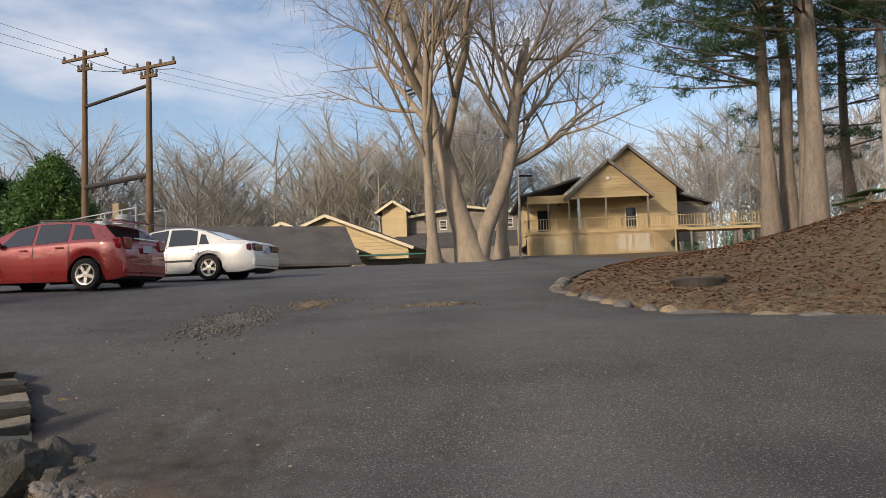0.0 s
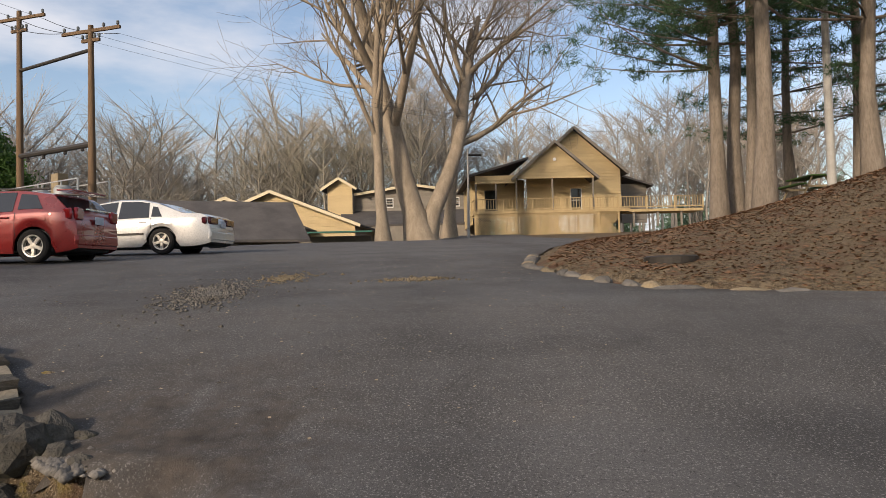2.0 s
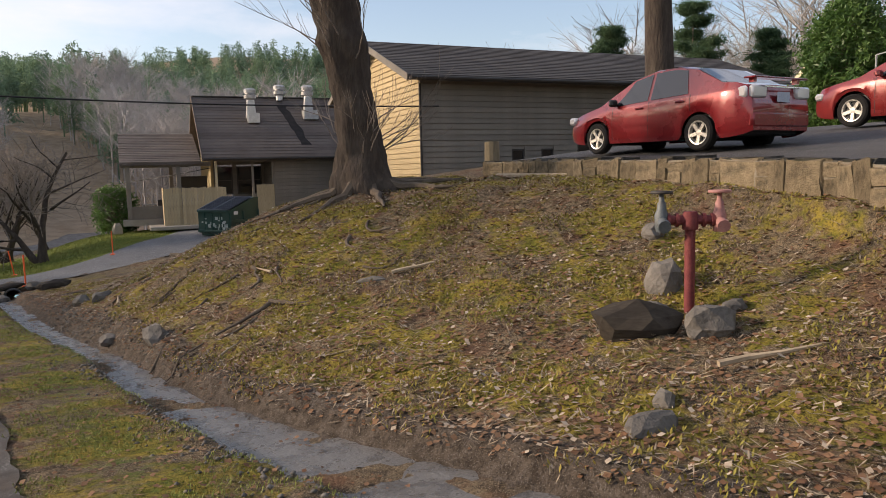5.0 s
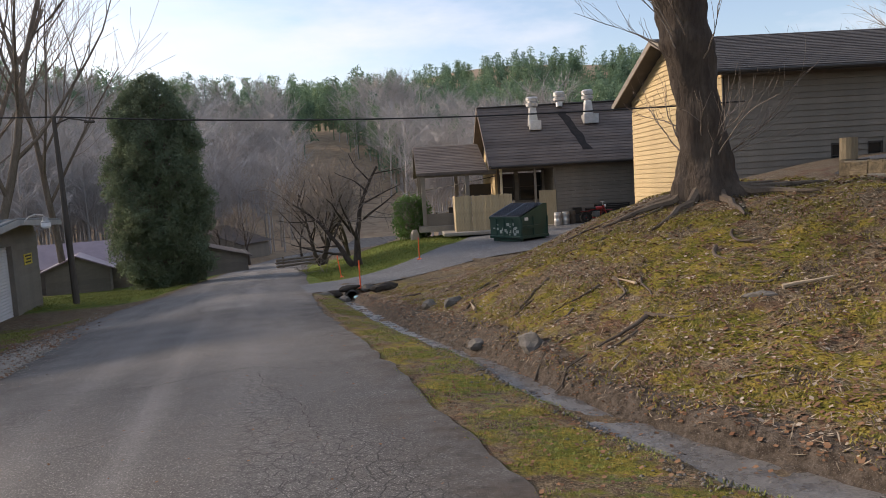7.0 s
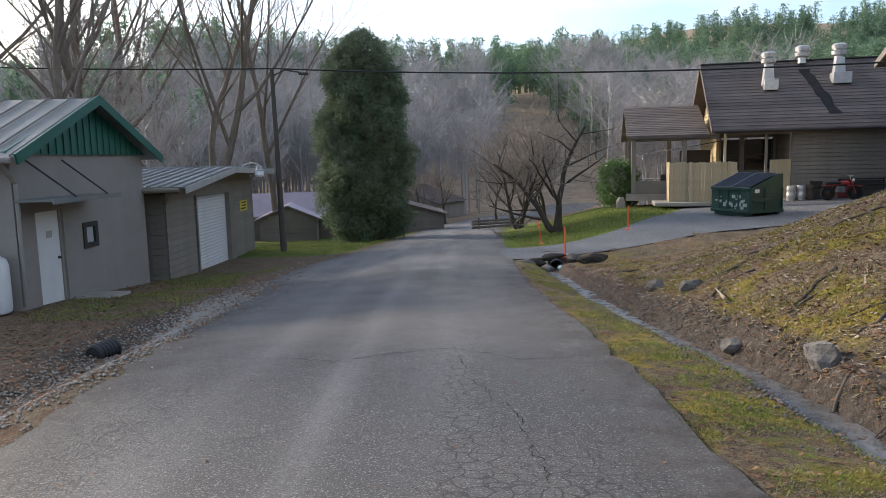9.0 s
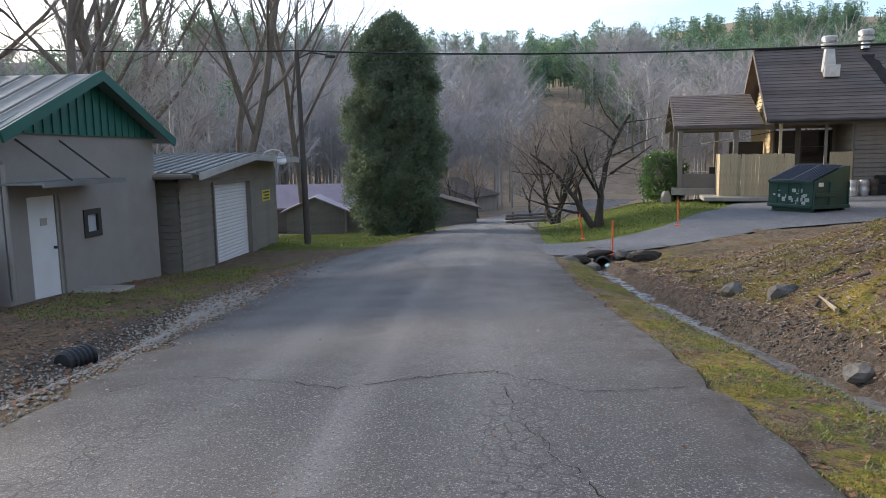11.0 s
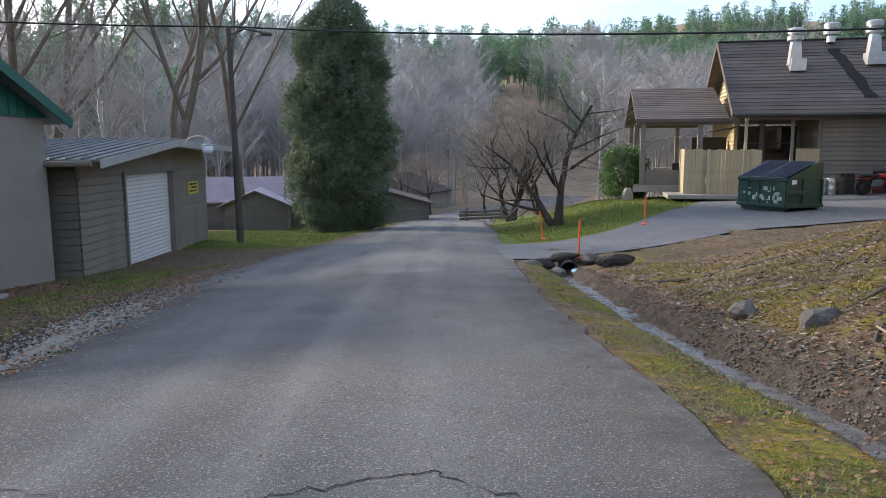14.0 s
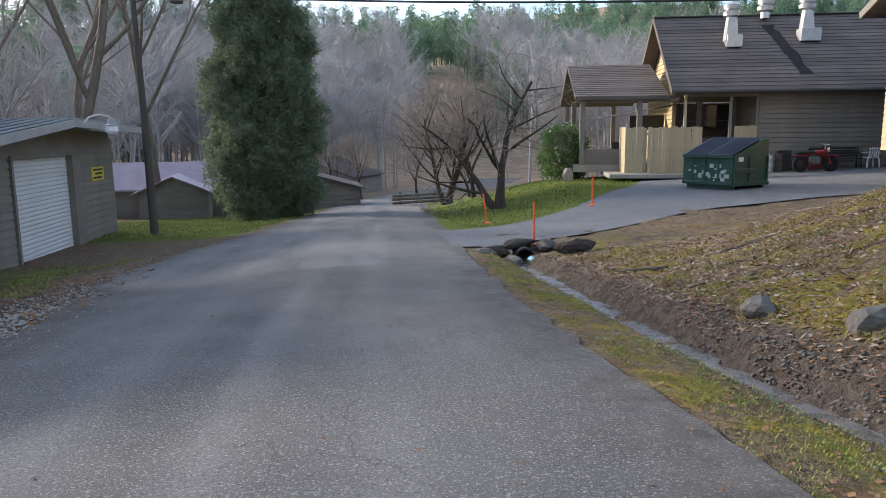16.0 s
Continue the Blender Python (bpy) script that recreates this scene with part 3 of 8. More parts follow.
def sheet(name, xs, ys, height, mat, label, category):
    X, Y = np.meshgrid(xs, ys)
    Z = height(X, Y)
    V = np.stack([X.ravel(), Y.ravel(), Z.ravel()], 1)
    n = len(xs)
    i = np.arange((len(ys) - 1) * (n - 1))
    r, c = i // (n - 1), i % (n - 1)
    F = np.stack([r * n + c, r * n + c + 1, (r + 1) * n + c + 1, (r + 1) * n + c], 1)
    ob = arrays(name, V, F, mat, smooth=True)
    return tagged(ob, label, category, kind="structure"), V


def strip(name, us, left, right, cols, place, mat, label, category):
    """A sheet between two edges, given at each step u; place(u, w) gives the point."""
    V, F = [], []
    for u in us:
        a, b = left(u), right(u)
        for k in range(cols + 1):
            V.append(place(u, a + (b - a) * k / cols))
    for r in range(len(us) - 1):
        for k in range(cols):
            s = r * (cols + 1) + k
            F.append((s, s + 1, s + cols + 2, s + cols + 1))
    ob = arrays(name, np.array(V), np.array(F), mat, smooth=True)
    return tagged(ob, label, category, kind="structure")


gx = spaced((-420, -60, 30), (-60, -14, 2.0), (-14, -6, 0.5), (-6, 1.2, 0.3), (1.2, 4.4, 0.08), (4.4, 11, 0.1), (11, 26, 0.8), (26, 80, 3), (80, 700, 40))
gy = spaced((-260, -40, 20), (-40, -15, 1.2), (-15, -9, 0.3), (-9, 8, 0.1), (8, 18, 0.2), (18, 44, 1.0), (44, 110, 4), (110, 560, 25))


def ground_z(X, Y):
    Z = land(X, Y)
    fine = (np.abs(X - 5) < 9) & (np.abs(Y - 2) < 17)
    bank = sstep((X - 2.0) / 0.6) * sstep((11.5 - X) / 1) * sstep((Y + 9) / 1)
    R = np.zeros_like(Z)
    R[fine] = rough(X[fine], Y[fine], 1.0)
    S = np.zeros_like(Z)
    near = fine & (bank > 0)
    S[near] = rough(X[near] * 4.3 + 9, Y[near] * 4.3, 1.0)
    bank = bank * (0.6 + 0.4 * sstep((np.abs(X - ditch_mid(Y)) - ditch_half(Y)) / 0.2))
    return Z + R * (0.06 * bank + 0.012) + S * 0.022 * bank


ground, GV = sheet("ground", gx, gy, ground_z, M_GROUND, "mossy dirt and grass ground with dead leaves", "ground")
GZ = GV[:, 2].reshape(len(gy), len(gx))


def surf(x, y):
    """Height of the ground sheet itself, bumps included."""
    i = np.clip(np.searchsorted(gx, x) - 1, 0, len(gx) - 2)
    j = np.clip(np.searchsorted(gy, y) - 1, 0, len(gy) - 2)
    u, v = (x - gx[i]) / (gx[i + 1] - gx[i]), (y - gy[j]) / (gy[j + 1] - gy[j])
    return (GZ[j, i] * (1 - u) + GZ[j, i + 1] * u) * (1 - v) + (GZ[j + 1, i] * (1 - u) + GZ[j + 1, i + 1] * u) * v


cover = ground.data.color_attributes.new("cover", "FLOAT_COLOR", "POINT")
X, Y = GV[:, 0], GV[:, 1]
on_bank = sstep((X - ditch_mid(Y) - 0.4) / 0.5) * sstep((11 - X) / 1) * sstep((Y + 8.5) / 1) * sstep((17 - Y) / 4)
moss_c = np.clip(on_bank * 1.05, 0, 1)
on_verge = sstep((X - 1.3) / 0.2) * sstep((ditch_mid(Y) - ditch_half(Y) - 0.1 - X) / 0.2) * sstep((Y + 8) / 2) * sstep((15 - Y) / 2)
verge_c = np.exp(-((X - 2.0) / 0.42) ** 2) * on_verge * 0.42
moss_c = np.clip(moss_c + on_verge, 0, 1)
lawn_c = sstep((Y - 18) / 2) * sstep((7 + np.clip(Y - 24, 0, 20) * 0.4 - X + 1.5) / 2) * (X > 1.5) + sstep((Y - 25) / 3) * (X > 1.5) * 0.8 + sstep((Y - 22.5) / 1) * sstep((-2 - X) / 1) * sstep((-X - road_left(Y) * -1 - 0) / 1) * sstep((X + 13) / 2)
lawn_c = np.clip(lawn_c, 0, 1) * sstep((70 - Y) / 30)
shed_c = np.exp(-((X + 7.4) / 1.0) ** 2) * sstep((Y - 7) / 3) * sstep((20 - Y) / 3) * 0.55
bare_c = np.exp(-((X - ditch_mid(Y) - ditch_half(Y) - 0.18) / 0.28) ** 2) * sstep((Y + 8) / 1) * sstep((14.5 - Y) / 1) + np.exp(-((X + 5.2) / 1.2) ** 2) * sstep((Y + 12) / 3) * sstep((15 - Y) / 3) * 0.75 + sstep((X - 8) / 3) * sstep((-13 - Y) / 2) * 0.35
woods_c = sstep((Y - 75) / 20) + sstep((-13 - X) / 5) * sstep((Y + 10) / 10) + sstep((X - 70) / 12)
cov = np.stack([moss_c, np.clip(verge_c + lawn_c + shed_c, 0, 1), np.clip(bare_c, 0, 1), 1 - np.clip(woods_c, 0, 1)], 1)
cover.data.foreach_set("color", cov.astype(np.float32).ravel())


def edge_wobble(u, seed, amp=0.16):
    return amp * noise.fractal(Vector((u * 1.1, seed * 7.3, 0)), 1.0, 2.0, 4)


def on_land(x, y, lift):
    return (x, y, float(land(x, y)) + lift)


def worn_by(ob, wear):
    """Marks a paved sheet with dirt, crazing and wheel wear, each from 0 to 1."""
    n = len(ob.data.vertices)
    co = np.empty(n * 3, np.float32)
    ob.data.vertices.foreach_get("co", co)
    x, y = co.reshape(-1, 3)[:, 0], co.reshape(-1, 3)[:, 1]
    layer = ob.data.color_attributes.new("wear", "FLOAT_COLOR", "POINT")
    v = np.stack([np.clip(c, 0, 1) * np.ones(n) for c in wear(x, y)] + [np.ones(n)], 1)
    layer.data.foreach_set("color", v.astype(np.float32).ravel())
    return ob


def road_wear(x, y):
    dirt = 0.85 * np.exp(-((x - road_right(y)) / 0.5) ** 2) + 0.8 * np.exp(-((x - road_left(y)) / 0.45) ** 2) + 0.4 * sstep((x + 0.2) / 1.2) * sstep((1 - y) / 5)
    crazed = 0.8 * np.exp(-((x - 0.55) / 0.5) ** 2) * sstep((1.2 - y) / 2.5) + 0.5 * np.exp(-((x + 2.9) / 0.5) ** 2) * sstep((2.6 - y) / 1.0) * sstep((y + 3) / 1) + 0.6 * np.exp(-((x + 0.2) / 0.3) ** 2) * sstep((3.5 - y) / 2)
    worn = 0.95 * np.exp(-((x + 1.36) / 0.17) ** 2) * sstep((13 - y) / 4) + 0.5 * np.exp(-((x + 2.35) / 0.3) ** 2) + 0.45 * np.exp(-((x + 0.35) / 0.22) ** 2) * sstep((y + 1) / 3) + 0.75 * sstep((y - 12.1) / 0.25)
    return dirt, crazed, worn


def lot_wear(x, y):
    edge = x - wall_x(np.clip(y, -8.2, 4.2))
    dirt = 0.9 * np.exp(-(edge / 1.0) ** 2) * (y > -9.6) + 0.7 * np.exp(-((x - 6.6) / 1.4) ** 2 - ((y + 8.6) / 0.9) ** 2) + 0.8 * np.exp(-((x - 10.4) / 1.5) ** 2 - ((y + 7.4) / 0.8) ** 2) + 0.75 * np.exp(-((y - np.interp(x, (9, 10, 10.9, 13, 18), (-15, -13, -12.5, -12.0, -13.4))) / 0.45) ** 2) * (x > 8.8)
    crazed = 0.6 * np.exp(-((x - 12) / 2.2) ** 2 - ((y + 8) / 0.9) ** 2)
    worn = 0.5 * sstep((x - 13) / 6) + 0.35 * np.exp(-((y + 11.2) / 0.5) ** 2) + 0.3 * np.exp(-((y + 9.4) / 0.4) ** 2)
    return dirt, crazed, worn


road = strip("road", spaced((-34, -12, 1.0), (-12, 20, 0.2), (20, 110, 1.5)), lambda y: road_left(y) + 1.2 * edge_wobble(1.7 * y, 1), lambda y: (road_right(y) if y > -8.2 else 1.5) + (0.5 * edge_wobble(2.2 * y, 2) if y > -7.6 else 0), 44,
      lambda y, x: on_land(x, y, 0.022), M_ASPHALT, "grey cracked asphalt lane running downhill", "road")
worn_by(road, road_wear)


def lot_south(x):
    return float(np.interp(x, (1.5, 8.5, 9.2, 9.6, 10, 10.9, 13, 18, 30, 45, 60), (-26, -19, -15.1, -13.9, -13.0, -12.5, -12.0, -13.4, -17.6, -18.5, -19.5))) + edge_wobble(x, 3, 0.1)


def lot_north(x):
    if x < 5.9:
        return -8.25 + edge_wobble(x, 4, 0.05)
    if x < 10.55:
        return float(np.interp(x + 0.12, wall_x(np.linspace(-8.2, 4.2, 40)), np.linspace(-8.2, 4.2, 40)))
    return float(np.interp(x, (10.55, 10.8, 13, 16, 25, 40, 60), (4.15, 4.9, 6.2, 7.0, 3.0, -2.5, -9)))


worn_by(strip("parking_lot", spaced((1.5, 16, 0.2), (16, 60, 1.0)), lot_south, lot_north, 44, lambda x, y: (x, y, float(land(x, y)) + 0.022 + 0.034 * min(1, max(0, x - 1.5) / 2)), M_LOT, "dark patched asphalt parking lot with worn gravel spots", "road"), lot_wear)
strip("driveway", spaced((1.25, 3, 0.25), (3, 30, 0.6)), lambda x: float(np.interp(x, (1.2, 2.4, 4.5, 8, 12, 30), (14.6, 15.2, 16.4, 18.2, 19.4, 20.5))), lambda x: float(np.interp(x, (1.2, 3, 6, 9, 11, 14, 30), (19.2, 20.2, 22.5, 26, 29.5, 31, 38))), 16,
      lambda x, y: on_land(x, y, 0.03), M_DRIVE, "grey asphalt driveway and yard by the kitchen", "road")


# ---- plants ----
def grow(rng, base, height, r0, spread=0.55, levels=4, kids=5, lean=(0, 0), first=0.3, up=0.25, sides=(9, 6, 4, 3), wob=0.12, thin=0.55, tip=0.012):
    """Tapered limbs of a bare tree: lists of rings, level by level."""
    limbs = []

    def limb(p, d, length, r, level):
        n = (9, 6, 4, 3, 3)[min(level, 4)]
        pts, rad = [p.copy()], [r]
        d = d.normalized()
        for k in range(n):
            d = (d + Vector((rng.gauss(0, wob), rng.gauss(0, wob), rng.gauss(0, wob * 0.6) + (up * 0.25 if level else 0)))).normalized()
            p = p + d * (length / n)
            pts.append(p.copy())
            rad.append(max(tip, r * (1 - (k + 1) / n * (0.72 if level < 2 else 0.9))))
        limbs.append((pts, rad, sides[min(level, len(sides) - 1)], level))
        if level >= levels:
            return
        m = kids if level else kids + 3
        for k in range(m):
            f = (first if level == 0 else 0.2) + (0.97 - (first if level == 0 else 0.2)) * (k + rng.random() * 0.8) / m
            i = min(int(f * n), n - 1)
            q = pts[i].lerp(pts[i + 1], f * n - i)
            axis = (pts[i + 1] - pts[i]).normalized()
            side = axis.cross(Vector((rng.gauss(0, 1), rng.gauss(0, 1), rng.gauss(0, 1)))).normalized()
            dd = axis * (1 - spread) + side * spread + Vector((0, 0, up))
            limb(q, dd, length * (thin + 0.2 * rng.random()) * (1.05 - 0.5 * f if level == 0 else 0.9), rad[i] * (0.55 if level == 0 else 0.6), level + 1)

    limb(Vector(base), Vector((lean[0], lean[1], 1)), height, r0, 0)
    return limbs


def limb_mesh(limbs, low=0, high=9):
    """Vertices and quads of the limbs between two levels."""
    V, F = [], []
    for pts, rad, n, level in limbs:
        if not low <= level <= high:
            continue
        start = len(V)
        for i, (p, r) in enumerate(zip(pts, rad)):
            d = (pts[min(i + 1, len(pts) - 1)] - pts[max(i - 1, 0)]).normalized()
            a = d.orthogonal().normalized()
            b = d.cross(a)
            for k in range(n):
                w = 2 * math.pi * k / n
                V.append(p + (a * math.cos(w) + b * math.sin(w)) * r)
        for i in range(len(pts) - 1):
            for k in range(n):
                s = start + i * n
                F.append((s + k, s + (k + 1) % n, s + n + (k + 1) % n, s + n + k))
    return np.array([tuple(v) for v in V]), np.array(F)


def leaf_cards(rng, centres, size, per, flat=1.0, long=1.0, slim=0.35):
    """Small leaf blades scattered round centres: two crossed slim quads each."""
    c = np.repeat(np.asarray(centres), per, axis=0)
    n = len(c)
    c = c + rng.normal(0, size * 1.2, (n, 3)) * (1, 1, flat)
    a = rng.normal(0, 1, (n, 3))
    a /= np.linalg.norm(a, axis=1)[:, None]
    b = np.cross(a, rng.normal(0, 1, (n, 3)))
    b /= np.linalg.norm(b, axis=1)[:, None]
    s = size * rng.uniform(0.5, 1.2, (n, 1))
    V = np.stack([c - a * s * long, c + b * s * slim, c + a * s * long, c - b * s * slim], 1).reshape(-1, 3)
    F = np.arange(4 * n).reshape(-1, 4)
    return V, F


def bare_tree(label, at, height, r, seed, spread=0.5, kids=5, levels=4, lean=(0, 0), first=0.3, bark=None, twig=None, up=0.3, wob=0.12, group="bare trees", forks=()):
    rng = random.Random(seed)
    ob = thing("tree", label, "tree", group, at)
    limbs = grow(rng, (0, 0, -0.2), height, r, spread, levels, kids, lean, first, up, wob=wob)
    for lx, ly, h, fr in forks:
        limbs += grow(rng, (0, 0, -0.2), h, fr, spread, levels, kids, (lx, ly), first, up, wob=wob)
    V, F = limb_mesh(limbs, 0, 1)
    # flare of the foot
    low = V[:, 2] < 1.2
    V[low, :2] *= (1 + 0.45 * np.clip(1 - V[low, 2] / 1.2, 0, 1.2) ** 2)[:, None]
    arrays("trunk", V, F, bark or M_BARK, ob, smooth=True)
    V, F = limb_mesh(limbs, 2, 9)
    arrays("crown", V, F, twig or M_TWIG, ob, "bare twigs")
    return ob


def conifer(label, at, height, r, seed, base=0.25, reach=0.2, needles=M_PINE, bark=None, whorls=16, size=0.28, per=26, droop=-0.05, group="pines", side=None):
    """A pine: straight trunk, whorls of limbs, tufts of needles at their ends."""
    rng, nr = random.Random(seed), np.random.default_rng(seed)
    ob = thing("pine_tree", label, "tree", group, at)
    limbs = [([Vector((rng.gauss(0, 0.05), rng.gauss(0, 0.05), -0.2 + height * k / 8)) for k in range(9)], [max(0.03, r * (1 - 0.9 * k / 8)) for k in range(9)], 10, 0)]
    tufts = []
    for k in range(whorls):
        f = base + (0.98 - base) * k / (whorls - 1)
        for j in range(4):
            w = rng.random() * 2 * math.pi if side is None or rng.random() < 0.25 else side + rng.gauss(0, 0.7)
            length = height * reach * (1.08 - f) ** 0.7 * rng.uniform(0.6, 1.25)
            p = Vector((0, 0, height * f))
            pts, d = [p.copy()], Vector((math.cos(w), math.sin(w), droop + 0.25 * f))
            for i in range(5):
                d = (d + Vector((rng.gauss(0, 0.08), rng.gauss(0, 0.08), 0.05))).normalized()
                p = p + d * length / 5
                pts.append(p.copy())
                if i > 0:
                    for _ in range(3):
                        tufts.append(p + Vector((rng.gauss(0, 0.14), rng.gauss(0, 0.14), rng.gauss(0, 0.03))) * length)
            limbs.append((pts, [max(0.008, r * 0.22 * (1 - i / 5.5)) for i in range(6)], 4, 1))
    V, F = limb_mesh(limbs)
    low = V[:, 2] < 0.9
    V[low, :2] *= (1 + 0.35 * np.clip(1 - V[low, 2] / 0.9, 0, 1.2) ** 2)[:, None]
    arrays("trunk", V, F, bark or M_BARK, ob, smooth=True)
    V, F = leaf_cards(nr, np.array([tuple(t) for t in tufts]), size, per * 2, 0.5, 1.4, 0.11)
    arrays("crown", V, F, needles, ob, "green needles")
    return ob


def leafy_mass(name, label, at, outline, seed, leaves, size, mat, category="tree", trunk=0.2, clumps=900, per=24, group="", lean=0.0):
    """A dense evergreen: clumps of small leaves on limbs inside an uneven outline of (height, radius)."""
    nr = np.random.default_rng(seed)
    ob = thing(name, label, category, group, at)
    zs, rs = zip(*outline)
    z = nr.uniform(zs[0], zs[-1], clumps * 3)
    keep = nr.random(len(z)) < np.interp(z, zs, rs) / max(rs)
    z = z[keep][:clumps]
    w = nr.uniform(0, 2 * math.pi, len(z))
    bulge = 1 + 0.16 * np.sin(3 * w + z * 1.7) + 0.10 * np.sin(7 * w - 2.3 * z) + nr.normal(0, 0.07, len(z))
    rad = np.interp(z, zs, rs) * bulge * nr.uniform(0.35, 1, len(z)) ** 0.4
    c = np.stack([np.cos(w) * rad, np.sin(w) * rad, z], 1)
    bm = bmesh.new()
    tube(bm, (0, 0, -0.2), (0, 0, zs[-1] * 0.9), trunk, trunk * 0.2, 8)
    for k in range(0, len(z), 6):
        tube(bm, (0, 0, max(0.2, z[k] - rad[k] * 0.4)), c[k], 0.035, 0.01, 4, False)
    part("trunk", bm, M_BARK, ob)
    V, F = leaf_cards(nr, c, size, per, 1.0, 1.0)
    arrays("crown", V, F, mat, ob, leaves)
    return ob


# ---- vehicles ----
def car(kind, label, paint, at, turn, L, W, Hh, wheel, wb, front, top, belt, shoulder, glass, rear, lamp, pitch=0.0, roof=0.74, cladding=None):
    """A car along +x. top and belt: (x, z) profiles in metres from the front bumper."""
    ob = thing(kind, label, "car", "parked cars", at, turn)
    ob.matrix_basis = pose(at[0], at[1], at[2], 0, pitch, turn)
    r = wheel / 2
    axles = (front, front + wb)
    tx, tz = zip(*top)
    bx, bz = zip(*belt)

    def sect(x, s):
        """A point of the left half's skin: s from 0 at the sill to 1 at the middle of the roof."""
        zt, zb = np.interp(x, tx, tz), np.interp(x, bx, bz)
        zb = min(zb, zt - 0.015)
        e = min(x, L - x)
        w = W / 2 * (1 - 0.16 * max(0, 1 - e / 0.55) ** 2.2)
        sill = 0.19 + 0.10 * max(0, 1 - e / 0.5) ** 2
        for a in axles:
            dx = abs(x - a)
            if dx < r * 1.2:
                sill = max(sill, r + math.sqrt(max(0, (r * 1.2) ** 2 - dx * dx)) - 0.01)
        g = min(1, max(0, (zt - zb) / (Hh - shoulder)))
        wr = w * (0.965 - (0.965 - roof) * g)
        knots = ((0, w * 0.95, sill), (0.12, w * 0.985, min(sill + 0.08, zb - 0.06)), (0.3, w, 0.45 * zb + 0.55 * max(sill, 0.35) if sill < 0.6 else sill + (zb - sill) * 0.35), (0.48, w * 0.985, zb - 0.05), (0.55, w * 0.965, zb),
                 (0.85, wr, zt - 0.045 * max(g, 0.3)), (0.92, wr * 0.88, zt - 0.012), (1, 0.0, zt))
        ss = [k[0] for k in knots]
        return Vector((-x, np.interp(s, ss, [k[1] for k in knots]), np.interp(s, ss, [k[2] for k in knots])))

    def panel(x0, x1, s0, s1, out, mirror=True, nx=8, ns=4, slant=(0.0, 0.0), close=0.0):
        bm = bmesh.new()
        for sg in ((1, -1) if mirror else (1,)):
            g = []
            for i in range(nx + 1):
                row = []
                for j in range(ns + 1):
                    f = j / ns
                    s = s0 + (s1 - s0) * f
                    x = (x0 + slant[0] * f) + ((x1 + slant[1] * f) - (x0 + slant[0] * f)) * i / nx
                    p = sect(x, s)
                    q = sect(min(L, x + 0.02), s) - sect(max(0, x - 0.02), s)
                    t = sect(x, min(1, s + 0.01)) - sect(x, max(0, s - 0.01))
                    nrm = q.cross(t)
                    nrm = nrm.normalized() if nrm.length > 1e-9 else Vector((0, 1, 0))
                    if nrm.y < 0 and s < 0.9:
                        nrm = -nrm
                    if s >= 0.9 and nrm.z < 0:
                        nrm = -nrm
                    p = p + nrm * out
                    row.append(bm.verts.new((p.x, p.y * sg, p.z)))
                g.append(row)
            for i in range(nx):
                for j in range(ns):
                    bm.faces.new((g[i][j], g[i + 1][j], g[i + 1][j + 1], g[i][j + 1]))
        return bm

    bm = bmesh.new()
    xs = sorted({0.0, 0.03, 0.1, 0.2, L - 0.2, L - 0.1, L - 0.03, L, *[L * k / 34 for k in range(35)], *[a + r * 1.2 * math.sin(k * math.pi / 14) for a in axles for k in range(-7, 8)], *[x for x in tx if 0 <= x <= L]})
    ss = (0, 0.06, 0.12, 0.21, 0.3, 0.39, 0.48, 0.52, 0.55, 0.65, 0.75, 0.85, 0.88, 0.92, 0.96, 1)
    for sg in (1, -1):
        grid = []
        for x in xs:
            grid.append([bm.verts.new((p.x, p.y * sg, p.z)) for p in (sect(x, s) for s in ss)])
        for a, b in zip(grid, grid[1:]):
            for j in range(len(ss) - 1):
                bm.faces.new((a[j], b[j], b[j + 1], a[j + 1]))
        for g in (grid[0], grid[-1]):
            lo = [bm.verts.new((g[0].co.x, 0, v.co.z)) for v in g[:-1]] + [g[-1]]
            for j in range(len(ss) - 2):
                bm.faces.new((g[j], g[j + 1], lo[j + 1], lo[j]))
            bm.faces.new((g[-2], g[-1], lo[-2]))
    bmesh.ops.remove_doubles(bm, verts=bm.verts, dist=0.002)
    body = part("body", bm, paint, ob, smooth=True)
    bm = bmesh.new()
    box(bm, (-L / 2, 0, 0.33), (L * 0.93, W * 0.78, 0.22), bevel=0.03)
    for a in axles:
        box(bm, (-a, 0, r + 0.10), (r * 2.2, W * 0.86, r * 1.5), bevel=0.05)
    part("underbody", bm, M_BLACK, ob)
    for k, (x0, x1, s0, s1, sl) in enumerate(glass):
        part("side_window", panel(x0, x1, s0, s1, 0.008, slant=sl), M_GLASS, ob, smooth=True)
    part("rear_window", panel(rear[0], rear[1], 0.86 if rear[2] > 1 else rear[2], 1.0, 0.007, nx=8, ns=5), M_GLASS, ob, smooth=True)
    part("windscreen", panel(rear[3], rear[4], 0.87, 1.0, 0.007, nx=8, ns=5), M_GLASS, ob, smooth=True)
    # seams of the doors, belt strip, handles, mirrors
    for x in glass[0][0] - 0.02, glass[0][1] + 0.03, glass[1][1] + 0.05:
        part("door_seam", panel(x, x + 0.012, 0.1, 0.55, 0.004, nx=1, ns=8), M_BLACK, ob)
    part("side_moulding", panel(front + r * 1.35, front + wb - r * 1.35, 0.24, 0.27, 0.012, nx=8, ns=2), cladding or paint, ob, smooth=True)
